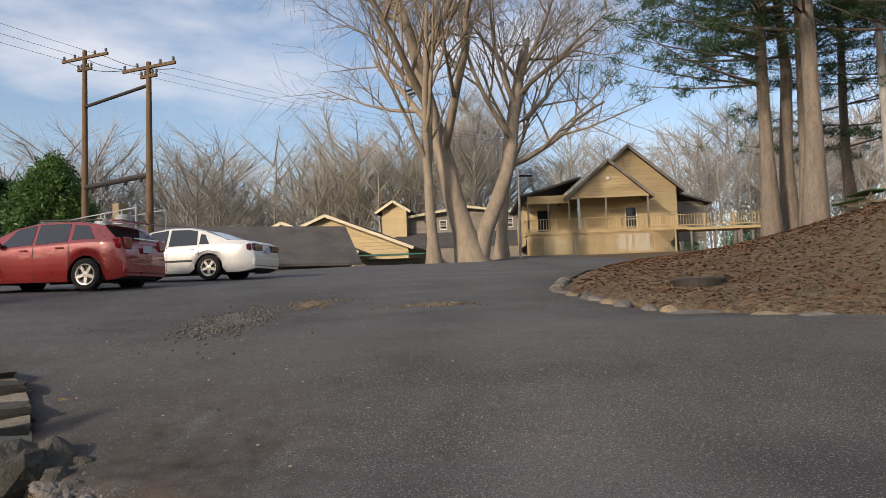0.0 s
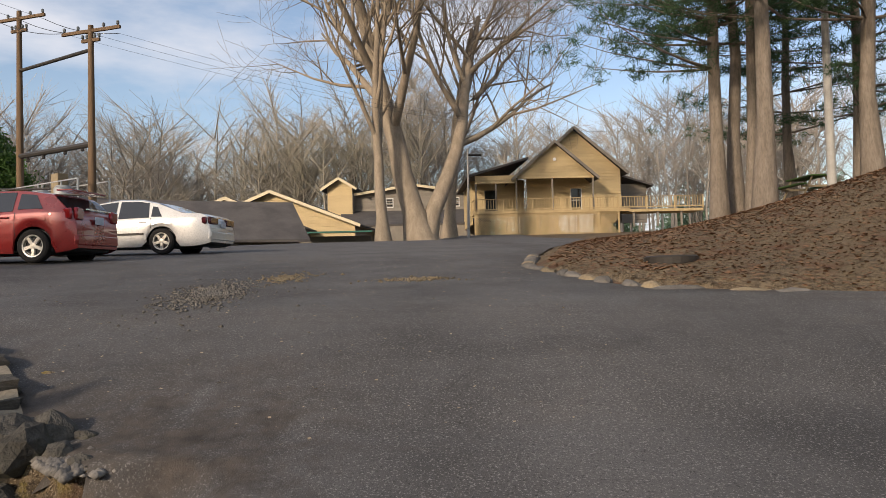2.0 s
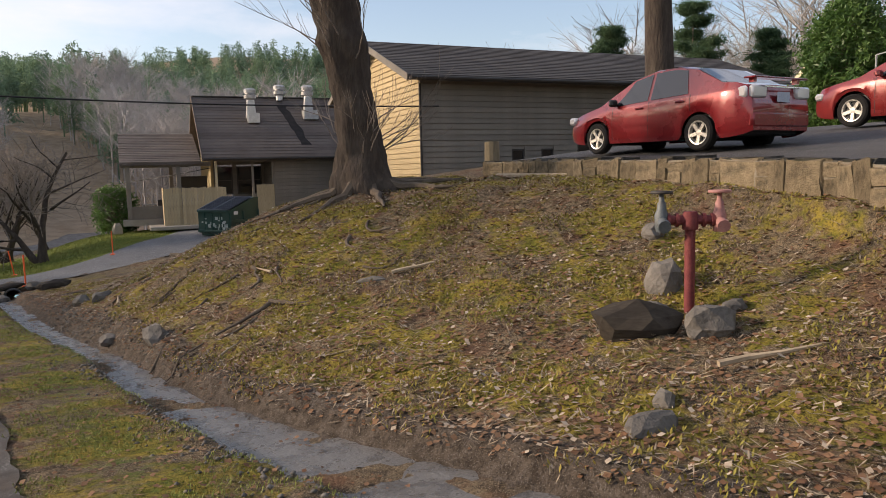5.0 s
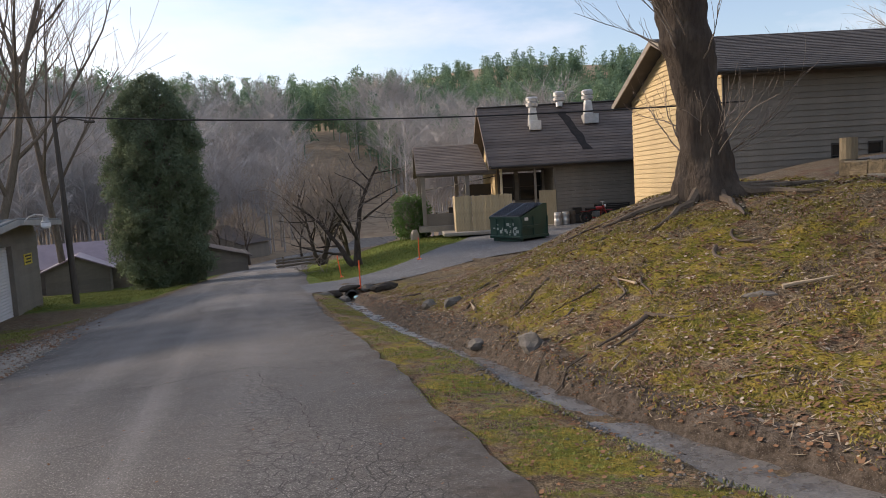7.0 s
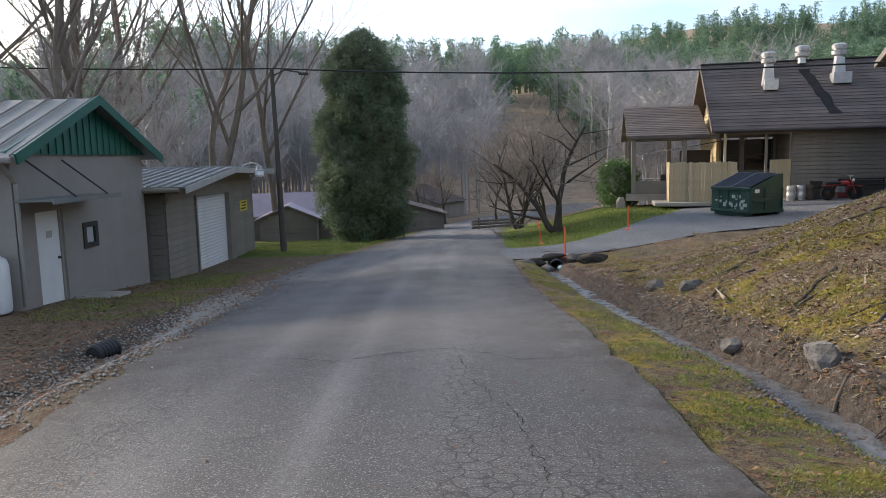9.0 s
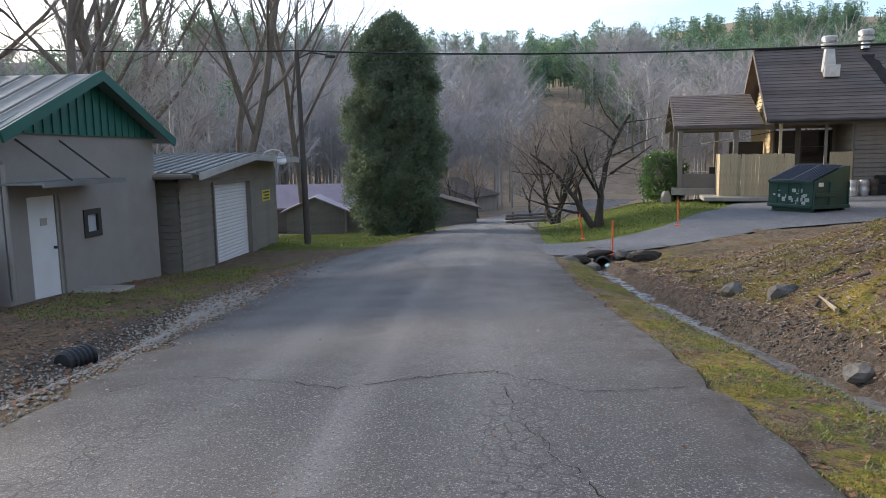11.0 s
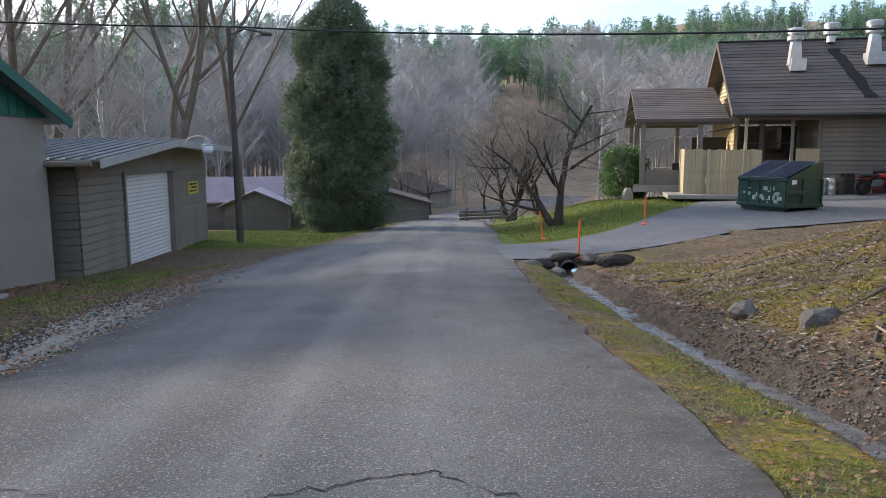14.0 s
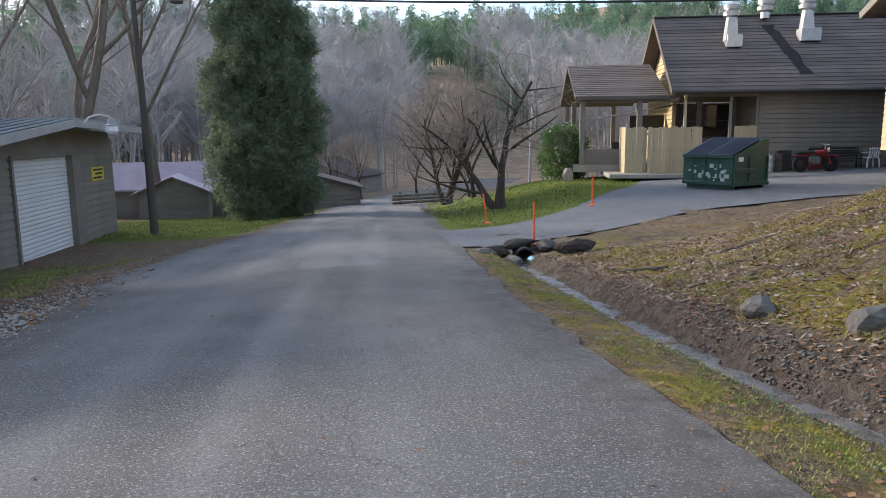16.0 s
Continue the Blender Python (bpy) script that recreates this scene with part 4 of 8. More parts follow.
    for x in glass[0][1] - 0.18, glass[1][1] - 0.16:
        for sg in (1, -1):
            p = sect(x, 0.45)
            bm = bmesh.new()
            box(bm, (p.x, (p.y + 0.018) * sg, p.z), (0.19, 0.03, 0.035), bevel=0.01)
            part("door_handle", bm, paint, ob)
    for sg in (1, -1):
        p = sect(glass[0][0] + 0.12, 0.55)
        bm = bmesh.new()
        box(bm, (p.x + 0.03, (p.y + 0.10) * sg, p.z + 0.07), (0.11, 0.19, 0.13), bevel=0.035)
        part("wing_mirror", bm, M_BLACK if cladding is None else paint, ob)
    # back: bumper, lamps, plate, trim
    zb = 0.46
    bm = bmesh.new()
    box(bm, (-(L - 0.055), 0, zb), (0.16, W * 0.86, 0.27), bevel=0.05)
    part("rear_bumper", bm, paint, ob, smooth=True)
    bm = bmesh.new()
    box(bm, (-0.07, 0, zb), (0.16, W * 0.86, 0.27), bevel=0.05)
    part("front_bumper", bm, paint, ob, smooth=True)
    z0, z1, lw, lm = lamp
    for sg in (1, -1):
        bm = bmesh.new()
        yy = W / 2 * 0.86 - lw / 2
        box(bm, (-(L - 0.04), yy * sg, (z0 + z1) / 2), (0.10, lw, z1 - z0), bevel=0.03)
        box(bm, (-(L - 0.19), (W / 2 * 0.89) * sg, (z0 + z1) / 2), (0.26, 0.07, (z1 - z0) * 0.9), bevel=0.03, turn=-9 * sg)
        part("tail_lamp", bm, lm, ob, smooth=True)
        bm = bmesh.new()
        box(bm, (-0.12, (W / 2 * 0.78) * sg, 0.68), (0.2, 0.34, 0.15), bevel=0.04)
        part("headlamp", bm, M_LAMPCLEAR, ob, smooth=True)
    bm = bmesh.new()
    box(bm, (-(L + 0.028), 0, z0 + 0.02 if z1 - z0 > 0.15 else zb), (0.012, 0.31, 0.16), bevel=0.004)
    part("number_plate", bm, M_PLATE, ob, "blue-white plate with unreadable print")
    bm = bmesh.new()
    box(bm, (-(L + 0.012), 0, z1 - 0.02), (0.02, W * 0.52, 0.03), bevel=0.006)
    part("boot_trim", bm, M_CHROME, ob)
    # wheels: tyre, rim with five spokes
    for a in axles:
        for sg in (1, -1):
            hub = new("wheel")
            hub.parent = ob
            hub.matrix_basis = Matrix.Translation((-a, sg * (W / 2 - 0.115), r)) @ Matrix.Rotation(radians(-90 * sg), 4, "X")
            bm = bmesh.new()
            lathe(bm, ((r * 0.66, -0.10), (r * 0.9, -0.105), (r, -0.075), (r, 0.075), (r * 0.9, 0.105), (r * 0.68, 0.095), (r * 0.66, 0.06), (r * 0.66, -0.06)), 28)
            part("tyre", bm, M_RUBBER, hub, smooth=True)
            bm = bmesh.new()
            lathe(bm, ((r * 0.66, 0.0), (r * 0.68, 0.092), (r * 0.60, 0.085), (r * 0.58, 0.02), (0.05, 0.0)), 28)
            lathe(bm, ((0.012, 0.075), (r * 0.2, 0.07), (r * 0.21, 0.0)), 14)
            for k in range(5):
                m = Matrix.Rotation(2 * math.pi * k / 5 + 0.3, 4, "Z")
                prism(bm, ((r * 0.12, 0.0), (r * 0.62, 0.0), (r * 0.62, 0.08), (r * 0.12, 0.07)), -r * 0.10, r * 0.10, m)
            part("rim", bm, M_RIM, hub, smooth=True)
            # black disc that paints the shade in the gaps between spokes
            bm = bmesh.new()
            lathe(bm, ((r * 0.57, 0.015), (r * 0.57, 0.022), (0.01, 0.022)), 20)
            part("wheel_shade_disc", bm, M_BLACK, hub)
    return ob, sect


# ---- small builders ----
def siding_wall(parent, p, q, z0, z1, mat, course=0.2, gable=None, holes=(), thick=0.12, name="siding_board"):
    """A wall from p to q (seen from its right hand), with lapped boards as pieces. gable: height of a peak over the middle. holes: (from, to, low, high) along it."""
    p, q = Vector((p[0], p[1], 0)), Vector((q[0], q[1], 0))
    d = (q - p).normalized()
    n = Vector((d.y, -d.x, 0))
    length = (q - p).length
    turn = math.atan2(d.y, d.x)
    m = Matrix.Translation((p.x, p.y, 0)) @ Matrix.Rotation(turn, 4, "Z")
    bm = bmesh.new()
    cuts = sorted({0.0, length, *[h[0] for h in holes], *[h[1] for h in holes]})
    for a, b in zip(cuts, cuts[1:]):
        spans = [(z0, z1)]
        for h in holes:
            if h[0] < b - 1e-6 and h[1] > a + 1e-6:
                spans = [s for lo, hi in spans for s in ((lo, min(hi, h[2])), (max(lo, h[3]), hi)) if s[1] - s[0] > 0.01]
        for lo, hi in spans:
            box(bm, ((a + b) / 2, thick / 2, (lo + hi) / 2), (b - a, thick, hi - lo), m=m)
    if gable:
        prism(bm, ((0, z1), (length, z1), (length / 2, z1 + gable)), 0, thick, m)
    wall = part("wall", bm, mat, parent)
    top = z1 + (gable or 0)
    k = int((top - z0) / course)
    shared = {}
    for i in range(k):
        lo = z0 + i * course
        a, b = 0.0, length
        if gable and lo + course * 0.5 > z1:
            f = (lo + course - z1) / gable
            a, b = length * f / 2, length * (1 - f / 2)
        runs = [(a, b)]
        for h in holes:
            if h[2] < lo + course * 0.7 and h[3] > lo + course * 0.3:
                runs = [r for u, v in runs for r in ((u, min(v, h[0])), (max(u, h[1]), v)) if r[1] - r[0] > 0.05]
        for u, v in runs:
            w = round(v - u, 2)
            if w < 0.1:
                continue
            if w not in shared:
                b2 = bmesh.new()
                prism(b2, ((0, 0.0), (w, 0.0), (w, course - 0.022), (0, course - 0.022)), -0.010, -0.018)
                for ve in b2.verts:
                    if ve.co.z < 0.01 and ve.co.y < -0.015:
                        ve.co.y = -0.045
                shared[w] = mesh_of(name, b2, mat)
            ob = new(name, shared[w])
            ob.parent = wall
            ob.matrix_basis = m @ Matrix.Translation((u, 0, lo))
    return wall


def roof_slab(parent, a, b, c, d, mat, thick=0.12, name="roof", course=0.0):
    """A sloping roof sheet with corners a, b along the eave and c, d along the ridge; with courses of shingles."""
    a, b, c, d = map(Vector, (a, b, c, d))
    bm = bmesh.new()
    dn = Vector((0, 0, -thick))
    v = [bm.verts.new(p) for p in (a, b, c, d)] + [bm.verts.new(p + dn) for p in (a, b, c, d)]
    for f in ((0, 1, 2, 3), (7, 6, 5, 4), (0, 4, 5, 1), (1, 5, 6, 2), (2, 6, 7, 3), (3, 7, 4, 0)):
        bm.faces.new([v[i] for i in f])
    ob = part(name, bm, mat, parent)
    if course:
        run = ((d + c) / 2 - (a + b) / 2).length
        nrm = (b - a).cross(d - a).normalized()
        if nrm.z < 0:
            nrm = -nrm
        k = max(2, int(run / course))
        for i in range(k):
            f0, f1 = i / k, min(1, (i + 1.0) / k)
            b2 = bmesh.new()
            p = [a.lerp(d, f0), b.lerp(c, f0), b.lerp(c, f1), a.lerp(d, f1)]
            lift = [0.022, 0.022, 0.004, 0.004]
            up = [b2.verts.new(x + nrm * l) for x, l in zip(p, lift)]
            lo = [b2.verts.new(x + nrm * 0.002) for x in p[:2]]
            b2.faces.new(up)
            b2.faces.new((lo[0], lo[1], up[1], up[0]))
            part("shingle_course", b2, mat, ob)
    return ob


# ---- yard things ----
def boulder(name, label, at, size, seed, mat=None, turn=0.0, group="", parent=None):
    rng = random.Random(seed)
    bm = bmesh.new()
    bmesh.ops.create_icosphere(bm, subdivisions=2, radius=0.5)
    off = Vector((rng.random() * 50, rng.random() * 50, 0))
    for v in bm.verts:
        k = 1 + 0.38 * noise.noise(v.co * 2.1 + off) + 0.15 * noise.noise(v.co * 6 + off)
        v.co = Vector((v.co.x * size[0], v.co.y * size[1], v.co.z * size[2])) * k
        v.co.x = round(v.co.x / (size[0] * 0.13)) * size[0] * 0.13 * 0.5 + v.co.x * 0.5
    ob = part(name, bm, mat or M_ROCK, parent)
    ob.matrix_basis = pose(at[0], at[1], at[2], 0, 0, turn)
    return ob if parent is not None else tagged(ob, label, "rock" if "rock" in name or "stone" in name else name.replace("_", " "), group)


def dumpster(at, turn):
    ob = thing("dumpster", "scraped dark green steel dumpster with blue-black lids, on asphalt", "dumpster", "", at, turn)
    W, D = 2.0, 1.65
    bm = bmesh.new()
    # outline front to back: low front, high back
    out = ((0, 0.12), (D, 0.12), (D, 1.62), (D - 0.25, 1.62), (0, 1.08))
    prism(bm, out, -W / 2, W / 2)
    for x in (0.15, D - 0.15):
        box(bm, (x, 0, 0.055), (0.12, W - 0.1, 0.13))
    part("body", bm, M_DUMP, ob)
    for y in (-W / 2 - 0.03, W / 2 + 0.03):
        bm = bmesh.new()
        box(bm, (0.55, y, 0.62), (0.95, 0.07, 0.14), bevel=0.01)
        part("fork_sleeve", bm, M_DUMP, ob)
        for x in (0.04, 0.75, D - 0.04):
            bm = bmesh.new()
            box(bm, (x, y, 0.6), (0.05, 0.05, 0.95), bevel=0.008)
            part("side_rib", bm, M_DUMP, ob)
        bm = bmesh.new()
        box(bm, (D / 2, y, 0.19), (D + 0.02, 0.09, 0.12), bevel=0.01)
        part("bottom_runner", bm, M_DUMP, ob)
    bm = bmesh.new()
    box(bm, (-0.03, 0, 1.06), (0.08, W + 0.06, 0.09), bevel=0.01)
    box(bm, (-0.03, 0, 0.2), (0.07, W + 0.02, 0.1), bevel=0.01)
    for y in (-0.45, 0.1, 0.6):
        box(bm, (-0.02, y, 0.62), (0.05, 0.07, 0.8), bevel=0.008)
    part("front_rail", bm, M_DUMP, ob)
    slope = math.atan2(0.54, D - 0.25)
    for y in (-W / 4, W / 4):
        bm = bmesh.new()
        m = Matrix.Translation((-0.06, y, 1.12)) @ Matrix.Rotation(-slope, 4, "Y")
        box(bm, (0.72, 0, 0), (1.46, W / 2 - 0.02, 0.03), bevel=0.01, m=m)
        for k in range(7):
            box(bm, (0.72, -W / 4 + 0.10 + k * 0.122, 0.03), (1.38, 0.045, 0.035), bevel=0.012, m=m)
        part("lid", bm, M_LID, ob, "ribbed blue-black plastic lid")
    rng = random.Random(4)
    for k in range(26):
        bm = bmesh.new()
        s = rng.choice((1, 1, 0))
        if s:
            box(bm, (-0.006 - 0.001 * k / 10, rng.uniform(-0.8, 0.75), rng.uniform(0.3, 0.8)), (0.004, rng.uniform(0.04, 0.2), rng.uniform(0.03, 0.16)))
        else:
            box(bm, (rng.uniform(0.3, 1.4), W / 2 + 0.004, rng.uniform(0.25, 0.6)), (rng.uniform(0.05, 0.25), 0.006, rng.uniform(0.03, 0.16)))
        bmesh.ops.bevel(bm, geom=list(bm.edges), offset=0.015, segments=1, affect="EDGES")
        part("scraped_patch", bm, M_SCRATCH, ob)
    bm = bmesh.new()
    box(bm, (0.35, -W / 2 - 0.012, 0.98), (0.22, 0.006, 0.14))
    part("sticker", bm, M_WHITE, ob, "white sticker")
    return ob


def hydrant_pipe(at, turn):
    """A fire hose riser: red stand pipe with a cross pipe and two angle valves with hand wheels."""
    ob = thing("fire_standpipe", "faded red iron standpipe with two hose valves on the bank", "standpipe", "", at, turn)
    bm = bmesh.new()
    tube(bm, (0, 0, -0.15), (0, 0, 0.86), 0.048, 0.048, 14)
    lathe(bm, ((0.07, 0.78), (0.075, 0.80), (0.075, 0.92), (0.06, 0.95)), 14)
    part("riser", bm, M_RUSTRED, ob, smooth=True)
    bm = bmesh.new()
    tube(bm, (-0.20, 0, 0.87), (0.20, 0, 0.87), 0.045, 0.045, 12)
    for x in (-0.2, -0.12, 0.12, 0.2):
        tube(bm, (x - 0.015, 0, 0.87), (x + 0.015, 0, 0.87), 0.065, 0.065, 10)
    part("cross_pipe", bm, M_RUSTRED, ob, smooth=True)
    for sg, mt, lb in ((-1, M_BLUEGREY, "blue-grey valve"), (1, M_PINKVALVE, "faded pink valve")):
        bm = bmesh.new()
        x = 0.26 * sg
        lathe(bm, ((0.05, 0.76), (0.062, 0.82), (0.065, 0.92), (0.045, 0.97), (0.04, 1.03), (0.025, 1.05), (0.022, 1.12)), 12, Matrix.Translation((x, 0, 0)))
        tube(bm, (x, 0.0, 0.87), (x, -0.14, 0.83), 0.045, 0.05, 10)
        tube(bm, (x, -0.13, 0.832), (x, -0.17, 0.82), 0.06, 0.06, 10)
        valve = part("valve", bm, mt, ob, lb, smooth=True)
        bm = bmesh.new()
        m = Matrix.Translation((x, 0, 1.13))
        lathe(bm, ((0.075, -0.012), (0.10, -0.012), (0.105, 0.0), (0.10, 0.014), (0.075, 0.012), (0.075, -0.012)), 16, m)
        for k in range(4):
            w = k * math.pi / 2
            tube(bm, (x, 0, 1.13), (x + 0.085 * math.cos(w), 0.085 * math.sin(w), 1.13), 0.013, 0.013, 5)
        part("hand_wheel", bm, mt if sg > 0 else M_DARK, valve, smooth=True)
    return ob


def letters(text, size, mat, parent, m, name="lettering", depth=0.002):
    cu = bpy.data.curves.new(name, "FONT")
    cu.body, cu.size, cu.extrude = text, size, depth
    cu.align_x, cu.align_y = "CENTER", "CENTER"
    tmp = bpy.data.objects.new(name, cu)
    scene.collection.objects.link(tmp)
    dg = bpy.context.evaluated_depsgraph_get()
    me = bpy.data.meshes.new_from_object(tmp.evaluated_get(dg))
    bpy.data.objects.remove(tmp)
    me.materials.clear()
    me.materials.append(mat)
    ob = new(name, me)
    ob.parent = parent
    ob.matrix_basis = m
    return ob


def sign_post(at, turn):
    """A square timber post with a small hanging board on both faces. The lettered face looks along +x."""
    ob = thing("signpost", "weathered square timber post with small dark lettered sign", "signpost", "", at, turn)
    bm = bmesh.new()
    box(bm, (0, 0, 0.68), (0.095, 0.095, 1.76), bevel=0.006)
    for v in bm.verts:
        if v.co.z > 1.4:
            v.co.x += 0.012
            v.co.z += 0.012 * math.copysign(1, v.co.y)
    part("post", bm, M_WOOD, ob)
    bm = bmesh.new()
    box(bm, (0.062, 0.0, 1.235), (0.016, 0.30, 0.36), bevel=0.004)
    board = part("sign_board", bm, M_SIGN, ob, "dark navy sign with white lettering")
    bm = bmesh.new()
    for y in (-0.142, 0.142):
        box(bm, (0.0725, y, 1.235), (0.004, 0.007, 0.345))
    for z in (1.07, 1.40):
        box(bm, (0.0725, 0, z), (0.004, 0.288, 0.007))
    part("sign_border", bm, M_LETTER, board)
    base = Matrix.Translation((0.0715, 0, 1.295)) @ Matrix.Rotation(radians(90), 4, "Z") @ Matrix.Rotation(radians(90), 4, "X")
    letters("Dogwood", 0.062, M_LETTER, board, base)
    letters("Suite", 0.066, M_LETTER, board, Matrix.Translation((0, -0.035, -0.105)) @ base)
    bm = bmesh.new()
    prism(bm, ((0.0, -0.03), (0.05, 0.0), (0.0, 0.03)), 0.0, 0.003, Matrix.Translation((0.0745, 0.075, 1.19)) @ Matrix.Rotation(radians(90), 4, "Z"))
    box(bm, (0.073, 0.065, 1.19), (0.003, 0.035, 0.018))
    part("arrow", bm, M_LETTER, board)
    bm = bmesh.new()
    box(bm, (-0.062, 0.03, 1.215), (0.02, 0.26, 0.34), bevel=0.004)
    part("back_board", bm, M_SIGNBACK, ob, "grey weathered board")
    return ob


def delineator(at, height, red, label, lean=(0, 0), r=0.032, bands=True):
    ob = thing("marker_post", label, "marker post", "road marker posts", at)
    ob.matrix_basis = pose(at[0], at[1], at[2], lean[0], lean[1], 0)
    bm = bmesh.new()
    lathe(bm, ((r, -0.15), (r, height - 0.02), (r * 1.12, height - 0.02), (r * 1.12, height), (r * 0.8, height), (r * 0.75, height - 0.02)), 14)
    lathe(bm, ((0.10, 0.0), (0.10, 0.02), (0.05, 0.045), (r, 0.05)), 14)
    part("post", bm, red, ob, smooth=True)
    for z in (height - 0.24, height - 0.46) if bands else ():
        bm = bmesh.new()
        lathe(bm, ((r + 0.002, z), (r + 0.003, z + 0.002), (r + 0.003, z + 0.13), (r + 0.002, z + 0.132)), 14)
        part("reflective_band", bm, M_REFLECT, ob, "white reflective band", smooth=True)
    return ob


def wooden_pole(label, at, height, r, mat, lean=(0, 0), arms=(), group="utility poles", lamp=False):
    ob = thing("utility_pole", label, "utility pole", group, at)
    ob.matrix_basis = pose(at[0], at[1], at[2], lean[0], lean[1], 0)
    bm = bmesh.new()
    lathe(bm, [(r * (1 - 0.07 * k), -0.3 + (height + 0.3) * k / 6) for k in range(7)], 10)
    part("pole", bm, mat, ob, smooth=True)
    for z, length, turn in arms:
        bm = bmesh.new()
        box(bm, (0, 0, z), (length, 0.10, 0.12), turn, bevel=0.01)
        arm = part("cross_arm", bm, mat, ob)
        c, s = math.cos(radians(turn)), math.sin(radians(turn))
        for f in (-0.46, -0.22, 0.22, 0.46):
            bm = bmesh.new()
            lathe(bm, ((0.02, 0), (0.03, 0.03), (0.055, 0.05), (0.05, 0.09), (0.06, 0.11), (0.05, 0.15), (0.02, 0.18)), 8, Matrix.Translation((length * f * c, length * f * s, z + 0.06)))
            part("insulator", bm, M_BLUEGREY, arm, smooth=True)
    return ob


def cable(p, q, sag, r=0.012, name="overhead_cable", label="thin black overhead cable between poles", n=24, group="overhead cables"):
    p, q = Vector(p), Vector(q)
    pts = [p.lerp(q, k / n) - Vector((0, 0, 4 * sag * (k / n) * (1 - k / n))) for k in range(n + 1)]
    V, F = limb_mesh([(pts, [r] * (n + 1), 6, 0)])
    return tagged(arrays(name, V, F, M_WIRE, smooth=True), label, "cable", group)


def rail_run(parent, p, q, z, height=0.95, mat=None, gap=0.14, posts=2.0):
    """A deck rail: posts, two rails and balusters."""
    mat = mat or M_DECK
    p, q = Vector((p[0], p[1], 0)), Vector((q[0], q[1], 0))
    length = (q - p).length
    turn = math.degrees(math.atan2(q.y - p.y, q.x - p.x))
    m = Matrix.Translation((p.x, p.y, z)) @ Matrix.Rotation(radians(turn), 4, "Z")
    bm = bmesh.new()
    box(bm, (length / 2, 0, height), (length, 0.14, 0.04), m=m)
    part("top_rail", bm, mat, parent)
    bm = bmesh.new()
    box(bm, (length / 2, 0, 0.12), (length, 0.04, 0.09), m=m)
    part("bottom_rail", bm, mat, parent)
    n = int(length / gap)
    shared = None
    for k in range(n + 1):
        if shared is None:
            b2 = bmesh.new()
            box(b2, (0, 0, height / 2 + 0.04), (0.04, 0.035, height - 0.12))
            shared = mesh_of("baluster", b2, mat)
        ob = new("baluster", shared)
        ob.parent = parent
        ob.matrix_basis = m @ Matrix.Translation((length * k / n, 0, 0))
    k = max(1, round(length / posts))
    shared = None
    for i in range(k + 1):
        if shared is None:
            b2 = bmesh.new()
            box(b2, (0, 0, height / 2), (0.11, 0.11, height + 0.12), bevel=0.008)
            shared = mesh_of("rail_post", b2, mat)
        ob = new("rail_post", shared)
        ob.parent = parent
        ob.matrix_basis = m @ Matrix.Translation((length * i / k, 0, 0))


def framed_window(parent, m, w, h, frame_mat, label="dark window"):
    """A window in the plane x-z of m, its face along -y."""
    bm = bmesh.new()
    t = 0.07
    for x in (-w / 2 + t / 2, w / 2 - t / 2):
        box(bm, (x, -0.02, h / 2), (t, 0.07, h), m=m)
    for z in (t / 2, h - t / 2, h / 2):
        box(bm, (0, -0.018, z), (w - 2 * t, 0.06, t if z != h / 2 else 0.04), m=m)
    win = part("window", bm, frame_mat, parent, label)
    bm = bmesh.new()
    box(bm, (0, 0.0, h / 2), (w - 0.1, 0.02, h - 0.1), m=m)
    part("pane", bm, M_PANE, win)
    return win


def panel_door(parent, m, w, h, mat, label="", frame_mat=None):
    bm = bmesh.new()
    box(bm, (0, 0, h / 2), (w, 0.05, h), bevel=0.006, m=m)
    door = part("door", bm, mat, parent, label)
    bm = bmesh.new()
    for x in (-w / 2 - 0.04, w / 2 + 0.04):
        box(bm, (x, -0.01, h / 2 + 0.02), (0.08, 0.09, h + 0.08), m=m)
    box(bm, (0, -0.01, h + 0.04), (w, 0.09, 0.08), m=m)
    part("door_frame", bm, frame_mat or mat, parent)
    bm = bmesh.new()
    tube(bm, m @ Vector((w * 0.38, -0.02, 1.0)), m @ Vector((w * 0.38, -0.09, 1.0)), 0.03, 0.03, 8)
    part("door_handle", bm, M_DARK, door)
    return door


def L(x, y, lift=0.0):
    return (x, y, float(land(x, y)) + lift)


FD = Vector((0.98, -0.2, 0)).normalized()
BD = Vector((0.2, 0.98, 0)).normalized()


def frame_at(x, y, z=0.0):
    """Axes along the fronts of the kitchen and the hall: x along the front, y into the house."""
    return Matrix.Translation((x, y, z)) @ Matrix.Rotation(math.atan2(FD.y, FD.x), 4, "Z")


